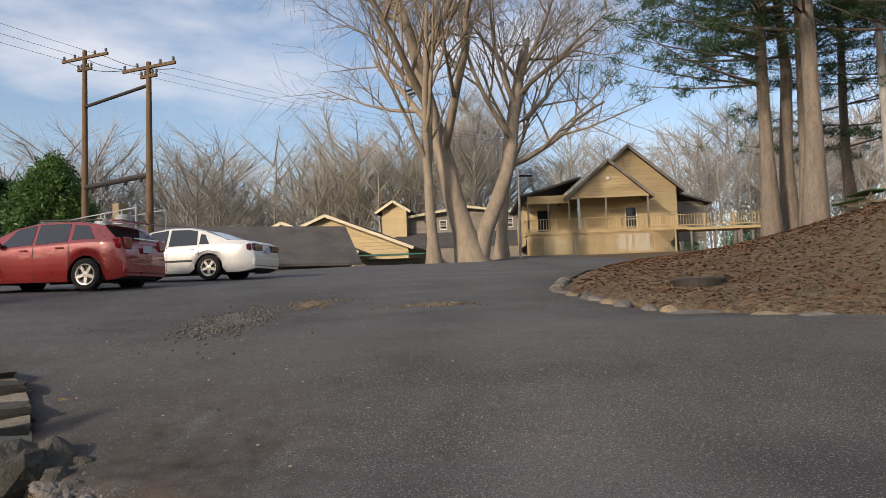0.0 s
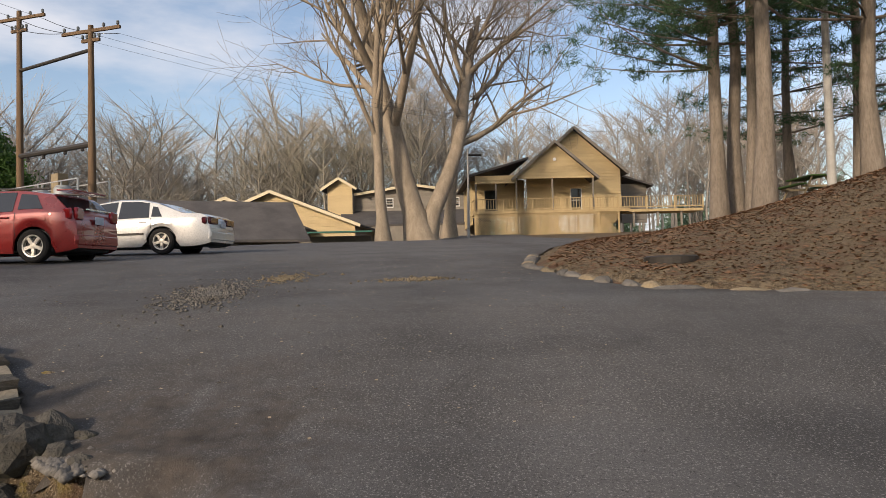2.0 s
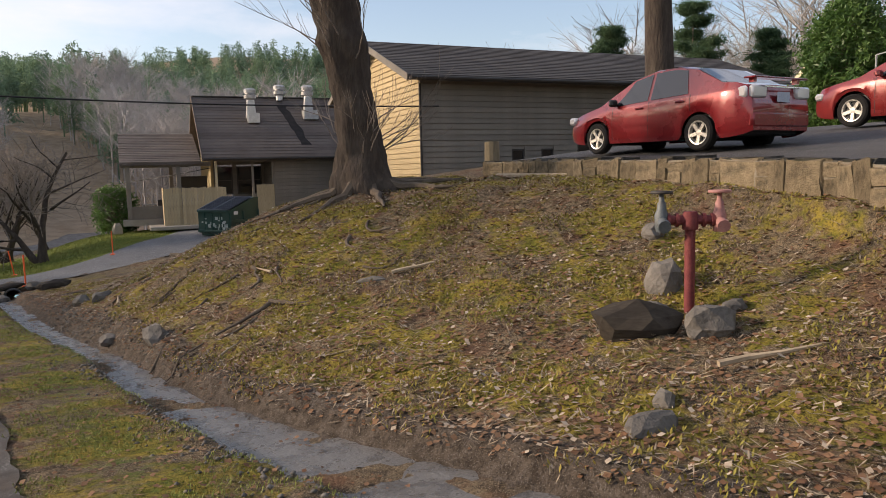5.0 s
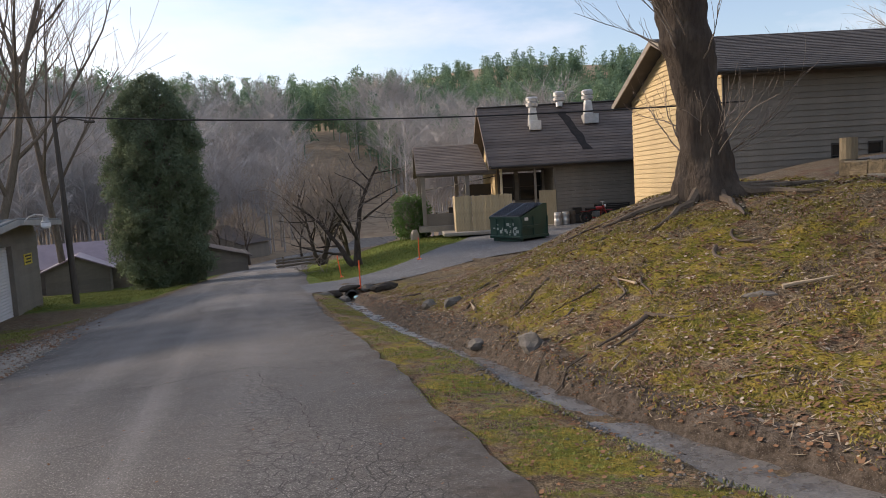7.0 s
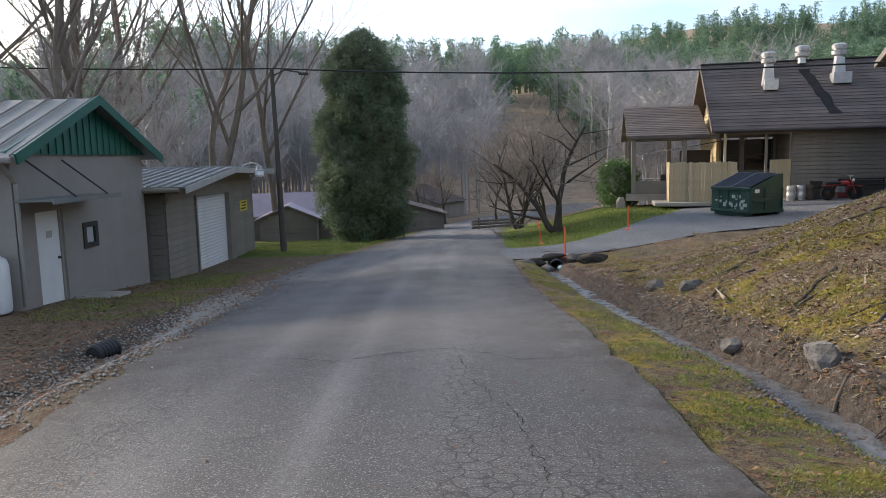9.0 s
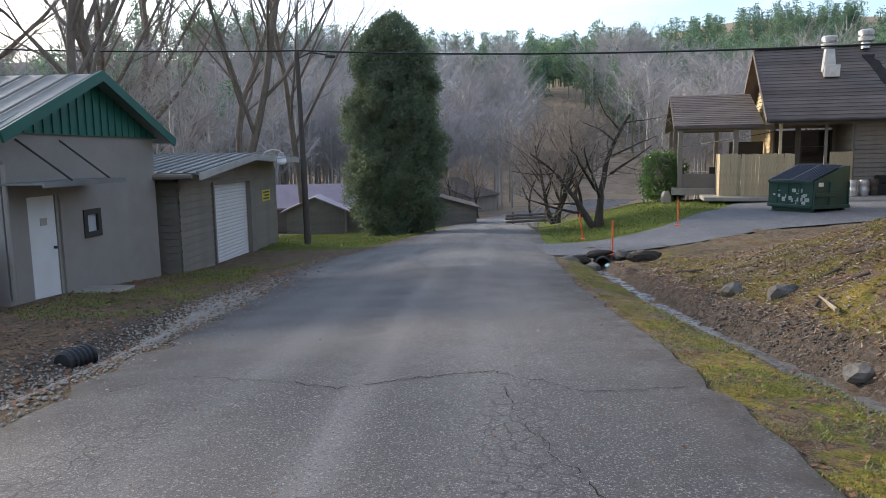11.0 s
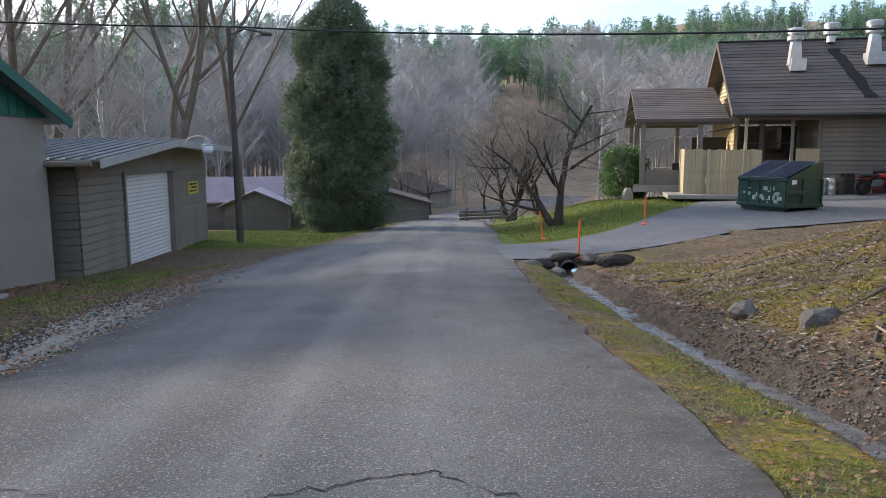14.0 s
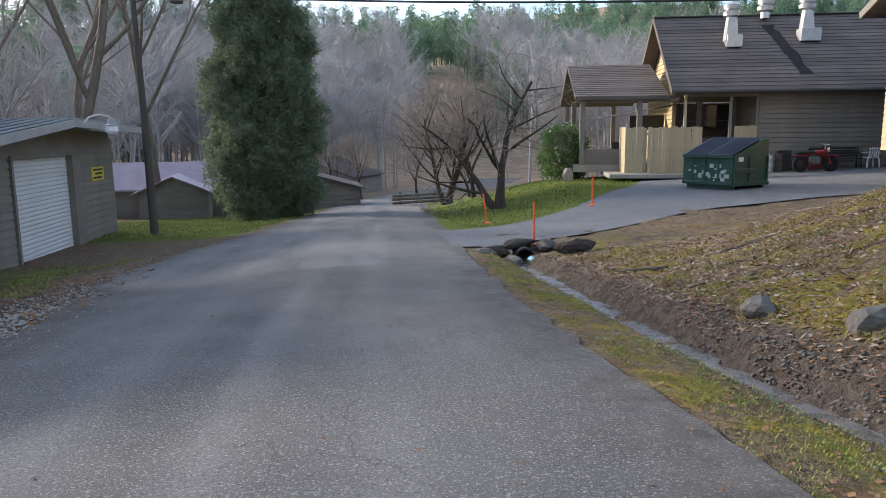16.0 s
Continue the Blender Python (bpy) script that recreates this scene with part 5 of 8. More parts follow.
# ---- kitchen wing ----
def kitchen():
    ob = thing("kitchen_building", "brown lap-sided kitchen building with shingle roof and exhaust fans", "building", "", (16.3, 30.3, 0), math.degrees(math.atan2(FD.y, FD.x)))
    I = Matrix()
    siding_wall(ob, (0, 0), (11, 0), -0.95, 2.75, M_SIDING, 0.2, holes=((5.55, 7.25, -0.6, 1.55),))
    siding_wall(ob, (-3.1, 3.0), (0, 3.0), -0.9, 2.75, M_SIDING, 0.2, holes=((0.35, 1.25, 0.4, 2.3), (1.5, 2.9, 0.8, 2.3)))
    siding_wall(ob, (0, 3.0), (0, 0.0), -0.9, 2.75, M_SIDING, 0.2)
    # gable end in ochre: low sunlight painted onto brown siding, both walls
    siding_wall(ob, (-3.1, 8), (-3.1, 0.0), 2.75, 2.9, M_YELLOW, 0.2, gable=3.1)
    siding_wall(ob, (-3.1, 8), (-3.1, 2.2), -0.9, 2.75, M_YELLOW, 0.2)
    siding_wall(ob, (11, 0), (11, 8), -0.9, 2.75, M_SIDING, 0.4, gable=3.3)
    for s, w in ((-2.3, 0.9), (-0.9, 1.4)):
        framed_window(ob, Matrix.Translation((s, 2.98, 0.6)), w, 1.6, M_DARK)
    # posts and beam of the recessed service porch
    for s in (-3.05, -1.15, -0.06):
        bm = bmesh.new()
        box(bm, (s, 0.06, 0.75), (0.12, 0.12, 3.4), bevel=0.008)
        part("porch_post", bm, M_TRIM if s < -3 else M_SIDING, ob)
    bm = bmesh.new()
    box(bm, (-1.55, 0.06, 2.5), (2.9, 0.14, 0.24))
    part("porch_beam", bm, M_SIDING, ob)
    bm = bmesh.new()
    box(bm, (-1.55, 1.5, -0.9), (3.1, 3.2, 0.2))
    part("porch_floor", bm, M_CONCRETE, ob)
    bm = bmesh.new()
    box(bm, (-0.5, 0.02, 0.2), (0.95, 0.05, 1.9))
    part("low_screen", bm, M_FENCE, ob)
    # roof
    roof_slab(ob, (-3.75, -0.65, 2.62), (11.6, -0.65, 2.62), (11.6, 4, 6.25), (-3.75, 4, 6.25), M_ROOF, 0.16, course=0.28)
    roof_slab(ob, (11.6, 8.65, 2.62), (-3.75, 8.65, 2.62), (-3.75, 4, 6.25), (11.6, 4, 6.25), M_ROOF, 0.16)
    bm = bmesh.new()
    box(bm, (3.9, 4, 6.27), (15.3, 0.28, 0.06), bevel=0.02)
    part("ridge_cap", bm, M_DARKROOF, ob)
    bm = bmesh.new()
    tube(bm, (-3.7, -0.72, 2.55), (11.6, -0.72, 2.55), 0.07, 0.07, 8)
    part("gutter", bm, M_DARK, ob)
    for sg in (-1, 1):
        bm = bmesh.new()
        a, b = Vector((-3.78, 4 + sg * 4.65, 2.55)), Vector((-3.78, 4, 6.18))
        m = Matrix.Translation((a + b) / 2) @ (b - a).to_track_quat("X", "Z").to_matrix().to_4x4()
        box(bm, (0, 0, 0), ((b - a).length, 0.04, 0.22), m=m)
        part("barge_board", bm, M_ROOF, ob)
    # double door and the grille above it
    for k in (0, 1):
        bm = bmesh.new()
        box(bm, (6.0 + 0.83 * k, 0.05, 0.48), (0.80, 0.05, 2.1), bevel=0.006)
        d = part("door", bm, M_WHITE, ob, "white steel door")
        bm = bmesh.new()
        box(bm, (6.32 + 0.18 * k, -0.0, 0.45), (0.05, 0.08, 0.16), bevel=0.01)
        part("door_handle", bm, M_STEEL, d)
    bm = bmesh.new()
    box(bm, (6.6, -0.06, 2.12), (1.5, 0.12, 0.32), bevel=0.01)
    vent = part("wall_vent", bm, M_GREYTRIM, ob)
    for k in range(5):
        bm = bmesh.new()
        box(bm, (6.6, -0.13, 2.0 + 0.06 * k), (1.4, 0.03, 0.02))
        part("slat", bm, M_STEEL, vent)
    # exhaust fans: duct up the roof, mushroom cap
    for s, y, h, box_w in ((-0.75, 2.0, 1.35, 0.55), (1.2, 3.5, 0.6, 0.5), (2.6, 2.3, 1.4, 0.75)):
        z = 2.62 + (y + 0.65) * 0.78
        bm = bmesh.new()
        if box_w > 0.5:
            box(bm, (s + 0.1, y, z + 0.2), (box_w + 0.1, 0.65, 0.55), bevel=0.01)
            prism(bm, ((s - 0.28, z + 0.2), (s + 0.28, z + 0.2), (s + 0.18, z + 1.2), (s - 0.18, z + 1.2)), y - 0.2, y + 0.25)
        tube(bm, (s, y + 0.1, z + 0.2), (s, y + 0.1, z + h), 0.2, 0.2, 14)
        fan = part("exhaust_duct", bm, M_STEEL, ob, "galvanised duct", smooth=True)
        bm = bmesh.new()
        lathe(bm, ((0.2, z + h - 0.12), (0.34, z + h - 0.05), (0.36, z + h + 0.12), (0.28, z + h + 0.16), (0.24, z + h + 0.2), (0.33, z + h + 0.24), (0.35, z + h + 0.42), (0.25, z + h + 0.5), (0.05, z + h + 0.52)), 18, Matrix.Translation((s, y + 0.1, 0)))
        part("fan_cap", bm, M_STEEL, fan, "ringed metal fan cap", smooth=True)
    # grease streak with the fan's cast shadow painted into the same strip
    bm = bmesh.new()
    rr = random.Random(2)
    a = [(1.2 + 0.75 * (1 - f) + rr.uniform(-0.06, 0.06), 3.3 - 3.3 * (1 - f) * 0.95, 0.26 + rr.uniform(-0.05, 0.05)) for f in [1 - k / 12 for k in range(13)]]
    vs = []
    for x, y, w in a:
        z = 2.62 + (y + 0.65) * 0.7806 + 0.030
        vs.append((bm.verts.new((x - w, y, z)), bm.verts.new((x + w, y, z))))
    for p, q in zip(vs, vs[1:]):
        bm.faces.new((p[0], p[1], q[1], q[0]))
    part("grease_stain", bm, M_SOOTSHADE, ob, "black grease stain and painted fan shadow below a fan")
    # covered patio beside the gable
    roof_slab(ob, (-7.75, -0.15, 2.45), (-3.8, -0.15, 2.45), (-3.8, 4.4, 4.15), (-7.75, 4.4, 4.15), M_ROOF, 0.14, course=0.28)
    roof_slab(ob, (-3.8, 8.9, 2.45), (-7.75, 8.9, 2.45), (-7.75, 4.4, 4.15), (-3.8, 4.4, 4.15), M_ROOF, 0.14)
    bm = bmesh.new()
    box(bm, (-5.5, 0.15, 2.32), (4.4, 0.12, 0.22))
    part("patio_beam", bm, M_SIDING, ob)
    for s, y in ((-7.4, 0.15), (-4.95, 0.15), (-7.4, 4.4), (-7.4, 8.5), (-4.9, 8.5)):
        bm = bmesh.new()
        box(bm, (s, y, 0.85), (0.22, 0.2, 2.9), bevel=0.01)
        part("patio_post", bm, M_SIDING, ob)
    bm = bmesh.new()
    box(bm, (-5.5, 4.2, -0.62), (4.5, 8.9, 0.3))
    part("patio_floor", bm, M_CONCRETE, ob)
    bm = bmesh.new()
    box(bm, (-6.5, 0.18, -0.15), (1.7, 0.08, 0.7))
    part("patio_skirt", bm, M_SIDING, ob)
    bm = bmesh.new()
    box(bm, (-4.0, 3.6, 1.35), (1.6, 0.08, 0.7))
    part("patio_screen", bm, M_DARK, ob)
    return ob


kitchen()


def board_fence():
    m = frame_at(16.3, 30.3)
    ob = thing("board_fence", "pale vertical board screen fence on the concrete pad", "fence")
    shared = []
    for k in range(4):
        bm = bmesh.new()
        box(bm, (0, 0, 0.95), (0.138, 0.022, 1.86 + 0.03 * k), bevel=0.003)
        shared.append(mesh_of("board", bm, M_FENCE))
    rr = random.Random(6)
    for k in range(21):
        b = new("board", rr.choice(shared))
        b.parent = ob
        b.matrix_basis = m @ pose(-5.75 + 0.143 * k, -1.8 - (0.2 if k > 5 else 0.0), -0.78, 0, rr.uniform(-0.4, 0.4), rr.uniform(-1, 1))
    for k in range(11):
        b = new("board", rr.choice(shared))
        b.parent = ob
        b.matrix_basis = m @ pose(-5.83, -1.75 + 0.143 * k, -0.78, 0, 0, 90)
    bm = bmesh.new()
    for z in (-0.4, 0.85):
        box(bm, (-4.3, -1.74, z), (3.0, 0.05, 0.09), m=m)
    part("fence_rail", bm, M_FENCE, ob)
    pad = bmesh.new()
    box(pad, (-4.6, -1.2, -0.83), (3.9, 2.8, 0.18), bevel=0.03, m=m)
    tagged(part("concrete_pad", pad, M_CONCRETE), "worn concrete pad beside the driveway", "slab", kind="structure")


board_fence()
dumpster((10.75, 23.55, float(land(11.5, 24.2)) + 0.03), 22)


# ---- assembly hall ----
def hall():
    ob = thing("hall_building", "large grey-brown lap-sided hall with dark shingle roof and small windows", "building", "", (16.6, 16.0, 0), math.degrees(math.atan2(FD.y, FD.x)))
    holes = ((4.0, 4.6, 1.55, 2.45), (5.4, 6.0, 1.55, 2.45), (7.2, 7.9, 1.7, 2.7))
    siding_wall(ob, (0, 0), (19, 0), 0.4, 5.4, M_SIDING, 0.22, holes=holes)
    # west end: ochre paints the sunlight on the hall's grey-brown siding
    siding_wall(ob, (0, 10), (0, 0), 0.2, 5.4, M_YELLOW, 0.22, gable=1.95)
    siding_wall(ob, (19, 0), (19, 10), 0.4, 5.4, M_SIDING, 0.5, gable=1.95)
    for a, b, lo, hi in holes:
        framed_window(ob, Matrix.Translation(((a + b) / 2, 0.05, lo)), b - a, hi - lo, M_DARK)
    roof_slab(ob, (-0.75, -0.8, 5.22), (19.8, -0.8, 5.22), (19.8, 5, 7.42), (-0.75, 5, 7.42), M_DARKROOF, 0.2, course=0.3)
    roof_slab(ob, (19.8, 10.8, 5.22), (-0.75, 10.8, 5.22), (-0.75, 5, 7.42), (19.8, 5, 7.42), M_DARKROOF, 0.2)
    for sg in (-1, 1):
        bm = bmesh.new()
        a, b = Vector((-0.78, 5 + sg * 5.8, 5.12)), Vector((-0.78, 5, 7.32))
        m = Matrix.Translation((a + b) / 2) @ (b - a).to_track_quat("X", "Z").to_matrix().to_4x4()
        box(bm, (0, 0, 0), ((b - a).length, 0.05, 0.26), m=m)
        part("barge_board", bm, M_SIDING, ob)
    bm = bmesh.new()
    tube(bm, (-0.7, -0.86, 5.12), (19.8, -0.86, 5.12), 0.075, 0.075, 8)
    tube(bm, (-0.02, -0.06, 5.0), (-0.02, -0.06, 0.8), 0.05, 0.05, 8)
    part("gutter", bm, M_DARK, ob)
    return ob


hall()


# ---- stucco shed with the green gable ----
def stucco_shed():
    ob = thing("stucco_shed", "taupe stucco shed with green ribbed gable and tin roof", "shed")
    x0, y0, y1, zb, ze = -9.05, 9.55, 15.7, -2.0, 1.9
    bm = bmesh.new()
    # front wall with holes for door and window, then the other walls
    for a, b, lo, hi in ((y0, 10.25, zb, ze), (10.25, 11.35, 0.68, ze), (11.35, 12.15, zb, ze), (12.15, 12.85, zb, -0.36), (12.15, 12.85, 0.26, ze), (12.85, y1, zb, ze)):
        box(bm, (x0 - 0.1, (a + b) / 2, (lo + hi) / 2), (0.2, b - a, hi - lo))
    bmesh.ops.remove_doubles(bm, verts=bm.verts, dist=0.001)
    part("wall", bm, M_STUCCO, ob)
    for c, d in (((x0 - 3.7, y0 + 0.1, 0), (7.0, 0.2, 3.8)), ((x0 - 3.7, y1 - 0.1, 0), (7.0, 0.2, 3.8)), ((x0 - 7.1, (y0 + y1) / 2, 0), (0.2, y1 - y0 - 0.4, 3.8))):
        bm = bmesh.new()
        box(bm, c, d)
        part("wall", bm, M_STUCCO, ob)
    ym = (y0 + y1) / 2
    # ribbed gable
    n = 21
    for k in range(n):
        ya, yb = y0 - 0.2 + (y1 - y0 + 0.4) * k / n, y0 - 0.2 + (y1 - y0 + 0.4) * (k + 1) / n
        ha, hb = [1.25 * (1 - abs(y - ym) / ((y1 - y0) / 2 + 0.25)) for y in (ya, yb)]
        bm = bmesh.new()
        m = Matrix.Rotation(radians(90), 4, "Z")
        prism(bm, ((ya, 1.86), (yb, 1.86), (yb, 1.9 + hb), (ya, 1.9 + ha)), -x0 - 0.06, -x0 + 0.02, m)
        box(bm, (x0 + 0.075, ya, 1.88 + ha / 2), (0.03, 0.05, max(0.05, ha)))
        part("gable_panel", bm, M_GREEN, ob)
    for sg in (-1, 1):
        ye = ym + sg * ((y1 - y0) / 2 + 0.45)
        ze2 = 1.80
        roof_slab(ob, (x0 + 0.4, ye, ze2), (x0 - 7.6, ye, ze2), (x0 - 7.6, ym, 3.2), (x0 + 0.4, ym, 3.2), M_TIN, 0.06, name="roof_sheet")
        bm = bmesh.new()
        a, b = Vector((x0 + 0.42, ye, ze2 - 0.02)), Vector((x0 + 0.42, ym, 3.18))
        mm = Matrix.Translation((a + b) / 2) @ (b - a).to_track_quat("X", "Z").to_matrix().to_4x4()
        box(bm, (0, 0, -0.02), ((b - a).length, 0.05, 0.22), m=mm)
        part("barge_trim", bm, M_GREEN, ob)
        for k in range(15):
            bm = bmesh.new()
            x = x0 + 0.3 - k * 0.53
            a, b = Vector((x, ye, ze2 + 0.03)), Vector((x, ym, 3.23))
            tube(bm, a, b, 0.022, 0.022, 4)
            part("roof_seam", bm, M_TIN, ob)
    bm = bmesh.new()
    tube(bm, (x0 + 0.35, y0 - 0.48, 1.74), (x0 - 7, y0 - 0.48, 1.74), 0.07, 0.07, 8)
    tube(bm, (x0 + 0.1, y0 - 0.48, 1.7), (x0 + 0.06, y0 + 0.05, 1.3), 0.05, 0.05, 8)
    tube(bm, (x0 + 0.06, y0 + 0.05, 1.3), (x0 + 0.06, y0 + 0.05, -1.2), 0.05, 0.05, 8)
    part("downpipe", bm, M_STUCCO, ob)
    m = Matrix.Translation((x0 - 0.1, 10.8, -1.42)) @ Matrix.Rotation(radians(90), 4, "Z")
    door = panel_door(ob, m, 0.92, 2.06, M_WHITE, "dirty white steel door", M_STUCCO)
    bm = bmesh.new()
    box(bm, (0.05, -0.032, 1.55), (0.22, 0.006, 0.15), m=m)
    part("notice", bm, M_GREYTRIM, door)
    m = Matrix.Translation((x0 - 0.02, 12.5, -0.36)) @ Matrix.Rotation(radians(90), 4, "Z")
    bm = bmesh.new()
    for x, z, w, h in ((-0.28, 0.31, 0.14, 0.62), (0.28, 0.31, 0.14, 0.62), (0, 0.06, 0.42, 0.12), (0, 0.56, 0.42, 0.12)):
        box(bm, (x, -0.01, z), (w, 0.08, h), m=m)
    w = part("window", bm, M_DARK, ob, "small window with thick black frame")
    bm = bmesh.new()
    box(bm, (0, 0.02, 0.31), (0.44, 0.02, 0.4), m=m)
    part("pane", bm, gloss("bright_pane", (0.45, 0.47, 0.5), 0.1), w)
    # tin canopy on two rods
    bm = bmesh.new()
    box(bm, (x0 + 0.42, 11.0, 0.92), (0.85, 2.9, 0.05), bevel=0.01)
    box(bm, (x0 + 0.83, 11.0, 0.90), (0.04, 2.94, 0.10))
    can = part("canopy", bm, M_TIN, ob, "flat tin canopy over the door")
    for y in (10.6, 12.0):
        bm = bmesh.new()
        tube(bm, (x0, y - 0.5, 1.75), (x0 + 0.75, y, 0.95), 0.02, 0.02, 6)
        part("stay_rod", bm, M_DARK, can)
    return ob


stucco_shed()
bm = bmesh.new()
box(bm, (-8.5, 11.2, -1.55), (1.0, 2.2, 0.26), 4, bevel=0.03)
tagged(part("door_slab", bm, M_CONCRETE), "broken concrete slab before the shed door", "slab", kind="structure")


# ---- garage ----
def garage():
    ob = thing("garage", "brown lap-sided garage with low tin roof and white roll-up door", "garage")
    x0, y0, y1, zb = -8.8, 16.5, 25.9, -2.3
    siding_wall(ob, (x0, y0), (x0, y1), zb, 0.85, M_SHEDSIDE, 0.2, holes=((2.4, 6.6, -2.3, 0.56),))
    siding_wall(ob, (x0 - 7, y0), (x0, y0), zb, 0.8, M_SHEDSIDE, 0.2)
    siding_wall(ob, (x0 - 7, y1), (x0, y1), zb, 0.9, M_SHEDSIDE, 0.4)
    siding_wall(ob, (x0 - 7, y0), (x0 - 7, y1), zb, 0.8, M_SHEDSIDE, 0.5)
    bm = bmesh.new()
    m = Matrix.Rotation(radians(90), 4, "Z")
    prism(bm, ((y0, 0.85), (y1, 0.85), (y1, 1.12), (20.6, 1.36), (y0, 0.87)), -x0 + 0.02, -x0 + 0.12, m)
    part("gable_front", bm, M_SHEDSIDE, ob)
    for ya, za, yb, zb2 in ((15.7, 0.95, 20.6, 1.45), (26.1, 1.28, 20.6, 1.45)):
        r = roof_slab(ob, (x0 + 0.95, ya, za), (x0 - 7.4, ya, za), (x0 - 7.4, yb, zb2), (x0 + 0.95, yb, zb2), M_TIN, 0.05, name="roof_sheet")
        for k in range(24):
            bm = bmesh.new()
            x = x0 + 0.9 - k * 0.35
            tube(bm, (x, ya, za + 0.02), (x, yb, zb2 + 0.02), 0.028, 0.028, 4)
            part("roof_rib", bm, M_TIN, r)
        bm = bmesh.new()
        a, b = Vector((x0 + 0.97, ya, za - 0.1)), Vector((x0 + 0.97, yb, zb2 - 0.1))
        mm = Matrix.Translation((a + b) / 2) @ (b - a).to_track_quat("X", "Z").to_matrix().to_4x4()
        box(bm, (0, 0, 0), ((b - a).length, 0.04, 0.2), m=mm)
        part("fascia", bm, M_GREYTRIM, ob)
    bm = bmesh.new()
    tube(bm, (x0 + 0.8, 15.62, 0.86), (x0 - 7, 15.62, 0.80), 0.07, 0.07, 8)
    tube(bm, (x0 + 0.5, 15.62, 0.84), (x0 + 0.06, 16.42, 0.45), 0.055, 0.055, 8)
    part("gutter", bm, M_SHEDSIDE, ob)
    # roll-up door: ribs, frame
    bm = bmesh.new()
    box(bm, (x0 - 0.12, 20.75, -0.82), (0.03, 3.5, 2.64))
    shutter = part("roll_up_door", bm, M_WHITE, ob, "white ribbed roll-up door")
    bm = bmesh.new()
    box(bm, (0, 0, 0), (0.035, 3.5, 0.085), bevel=0.014)
    slat = mesh_of("door_slat", bm, M_WHITE)
    for k in range(23):
        s = new("door_slat", slat)
        s.parent = shutter
        s.location = (x0 - 0.092, 20.75, -2.08 + 2.62 * k / 23)
    bm = bmesh.new()
    for y in (18.97, 22.77):
        box(bm, (x0 - 0.03, y, -0.8), (0.24, 0.10 if y < 20 else 0.55, 2.75))
    box(bm, (x0 - 0.03, 20.8, 0.53), (0.24, 3.6, 0.09))
    part("door_frame", bm, M_SIDING, ob)
    bm = bmesh.new()
    box(bm, (x0 + 0.035, 24.5, -0.15), (0.03, 1.0, 0.42), bevel=0.004)
    plate = part("sign_plate", bm, M_YELLOWSIGN, ob, "yellow sign with dark unreadable bars")
    bm = bmesh.new()
    for k, (dy, w) in enumerate(((0, 0.75), (0.05, 0.6), (-0.05, 0.7))):
        box(bm, (x0 + 0.053, 24.5 + dy, -0.02 - 0.12 * k), (0.006, w, 0.055))
    part("print_bar", bm, M_DARK, plate)
    return ob


garage()


def barn_light():
    ob = thing("barn_light", "white gooseneck yard lamp on the garage gable", "lamp", "", (-7.83, 21.6, 1.3))
    bm = bmesh.new()
    pts = [Vector((0.0, -0.5, 0.02)), Vector((0.12, -0.4, 0.2)), Vector((0.3, -0.2, 0.28)), Vector((0.5, 0.0, 0.24)), Vector((0.55, 0.05, 0.15))]
    for a, b in zip(pts, pts[1:]):
        tube(bm, a, b, 0.025, 0.025, 6)
    part("gooseneck", bm, M_STEEL, ob)
    bm = bmesh.new()
    m = Matrix.Translation((0.55, 0.05, -0.18))
    lathe(bm, ((0.04, 0.36), (0.09, 0.34), (0.10, 0.22), (0.17, 0.18), (0.17, 0.15)), 16, m)
    part("lamp_head", bm, M_POWDER, ob, smooth=True)
    bm = bmesh.new()
    lathe(bm, ((0.16, 0.15), (0.17, 0.02), (0.12, -0.05), (0.02, -0.06)), 16, m)
    part("lens", bm, gloss("frosted_lens", (0.8, 0.8, 0.8), 0.25), ob, smooth=True)


barn_light()


def gas_tank():
    ob = thing("gas_cylinder", "large upright white gas cylinder beside the shed wall", "gas cylinder", "", L(-9.35, 9.0, 0.02))
    bm = bmesh.new()
    lathe(bm, ((0.3, 0.0), (0.36, 0.04), (0.38, 0.12), (0.38, 0.95), (0.34, 1.08), (0.2, 1.16), (0.05, 1.18)), 24)
    part("vessel", bm, M_TANK, ob, smooth=True)
    bm = bmesh.new()
    lathe(bm, ((0.2, 1.1), (0.2, 1.32), (0.17, 1.32), (0.17, 1.12)), 20)
    part("collar", bm, M_TANK, ob, smooth=True)
    bm = bmesh.new()
    lathe(bm, ((0.13, 1.2), (0.14, 1.3), (0.1, 1.36), (0.02, 1.38)), 14)
    part("valve_cap", bm, M_BLUETUB, ob, "blue-grey valve cap", smooth=True)
    bm = bmesh.new()
    lathe(bm, ((0.32, 0.0), (0.33, 0.06), (0.30, 0.06), (0.30, 0.0)), 20)
    part("foot_ring", bm, M_DARK, ob)


gas_tank()

# ---- parked cars ----
def park(kind, label, paint, back_w, front_w, half, **k):
    d = Vector((front_w[0] - back_w[0], front_w[1] - back_w[1], 0)).normalized()
    right = Vector((d.y, -d.x, 0))
    axle = Vector((front_w[0], front_w[1], 0)) + right * half
    nose = axle + d * k["front"]
    back = nose - d * k["L"]
    mid = nose - d * (k["front"] + k["wb"] / 2)
    za, zb = float(land(axle.x, axle.y)), float(land(axle.x - d.x * k["wb"], axle.y - d.y * k["wb"]))
    slope = math.atan2(za - zb, k["wb"])
    z = za + math.tan(slope) * k["front"] + 0.03
    return car(kind, label, paint, (nose.x, nose.y, z), math.degrees(math.atan2(d.y, d.x)), pitch=-math.degrees(slope), **k)


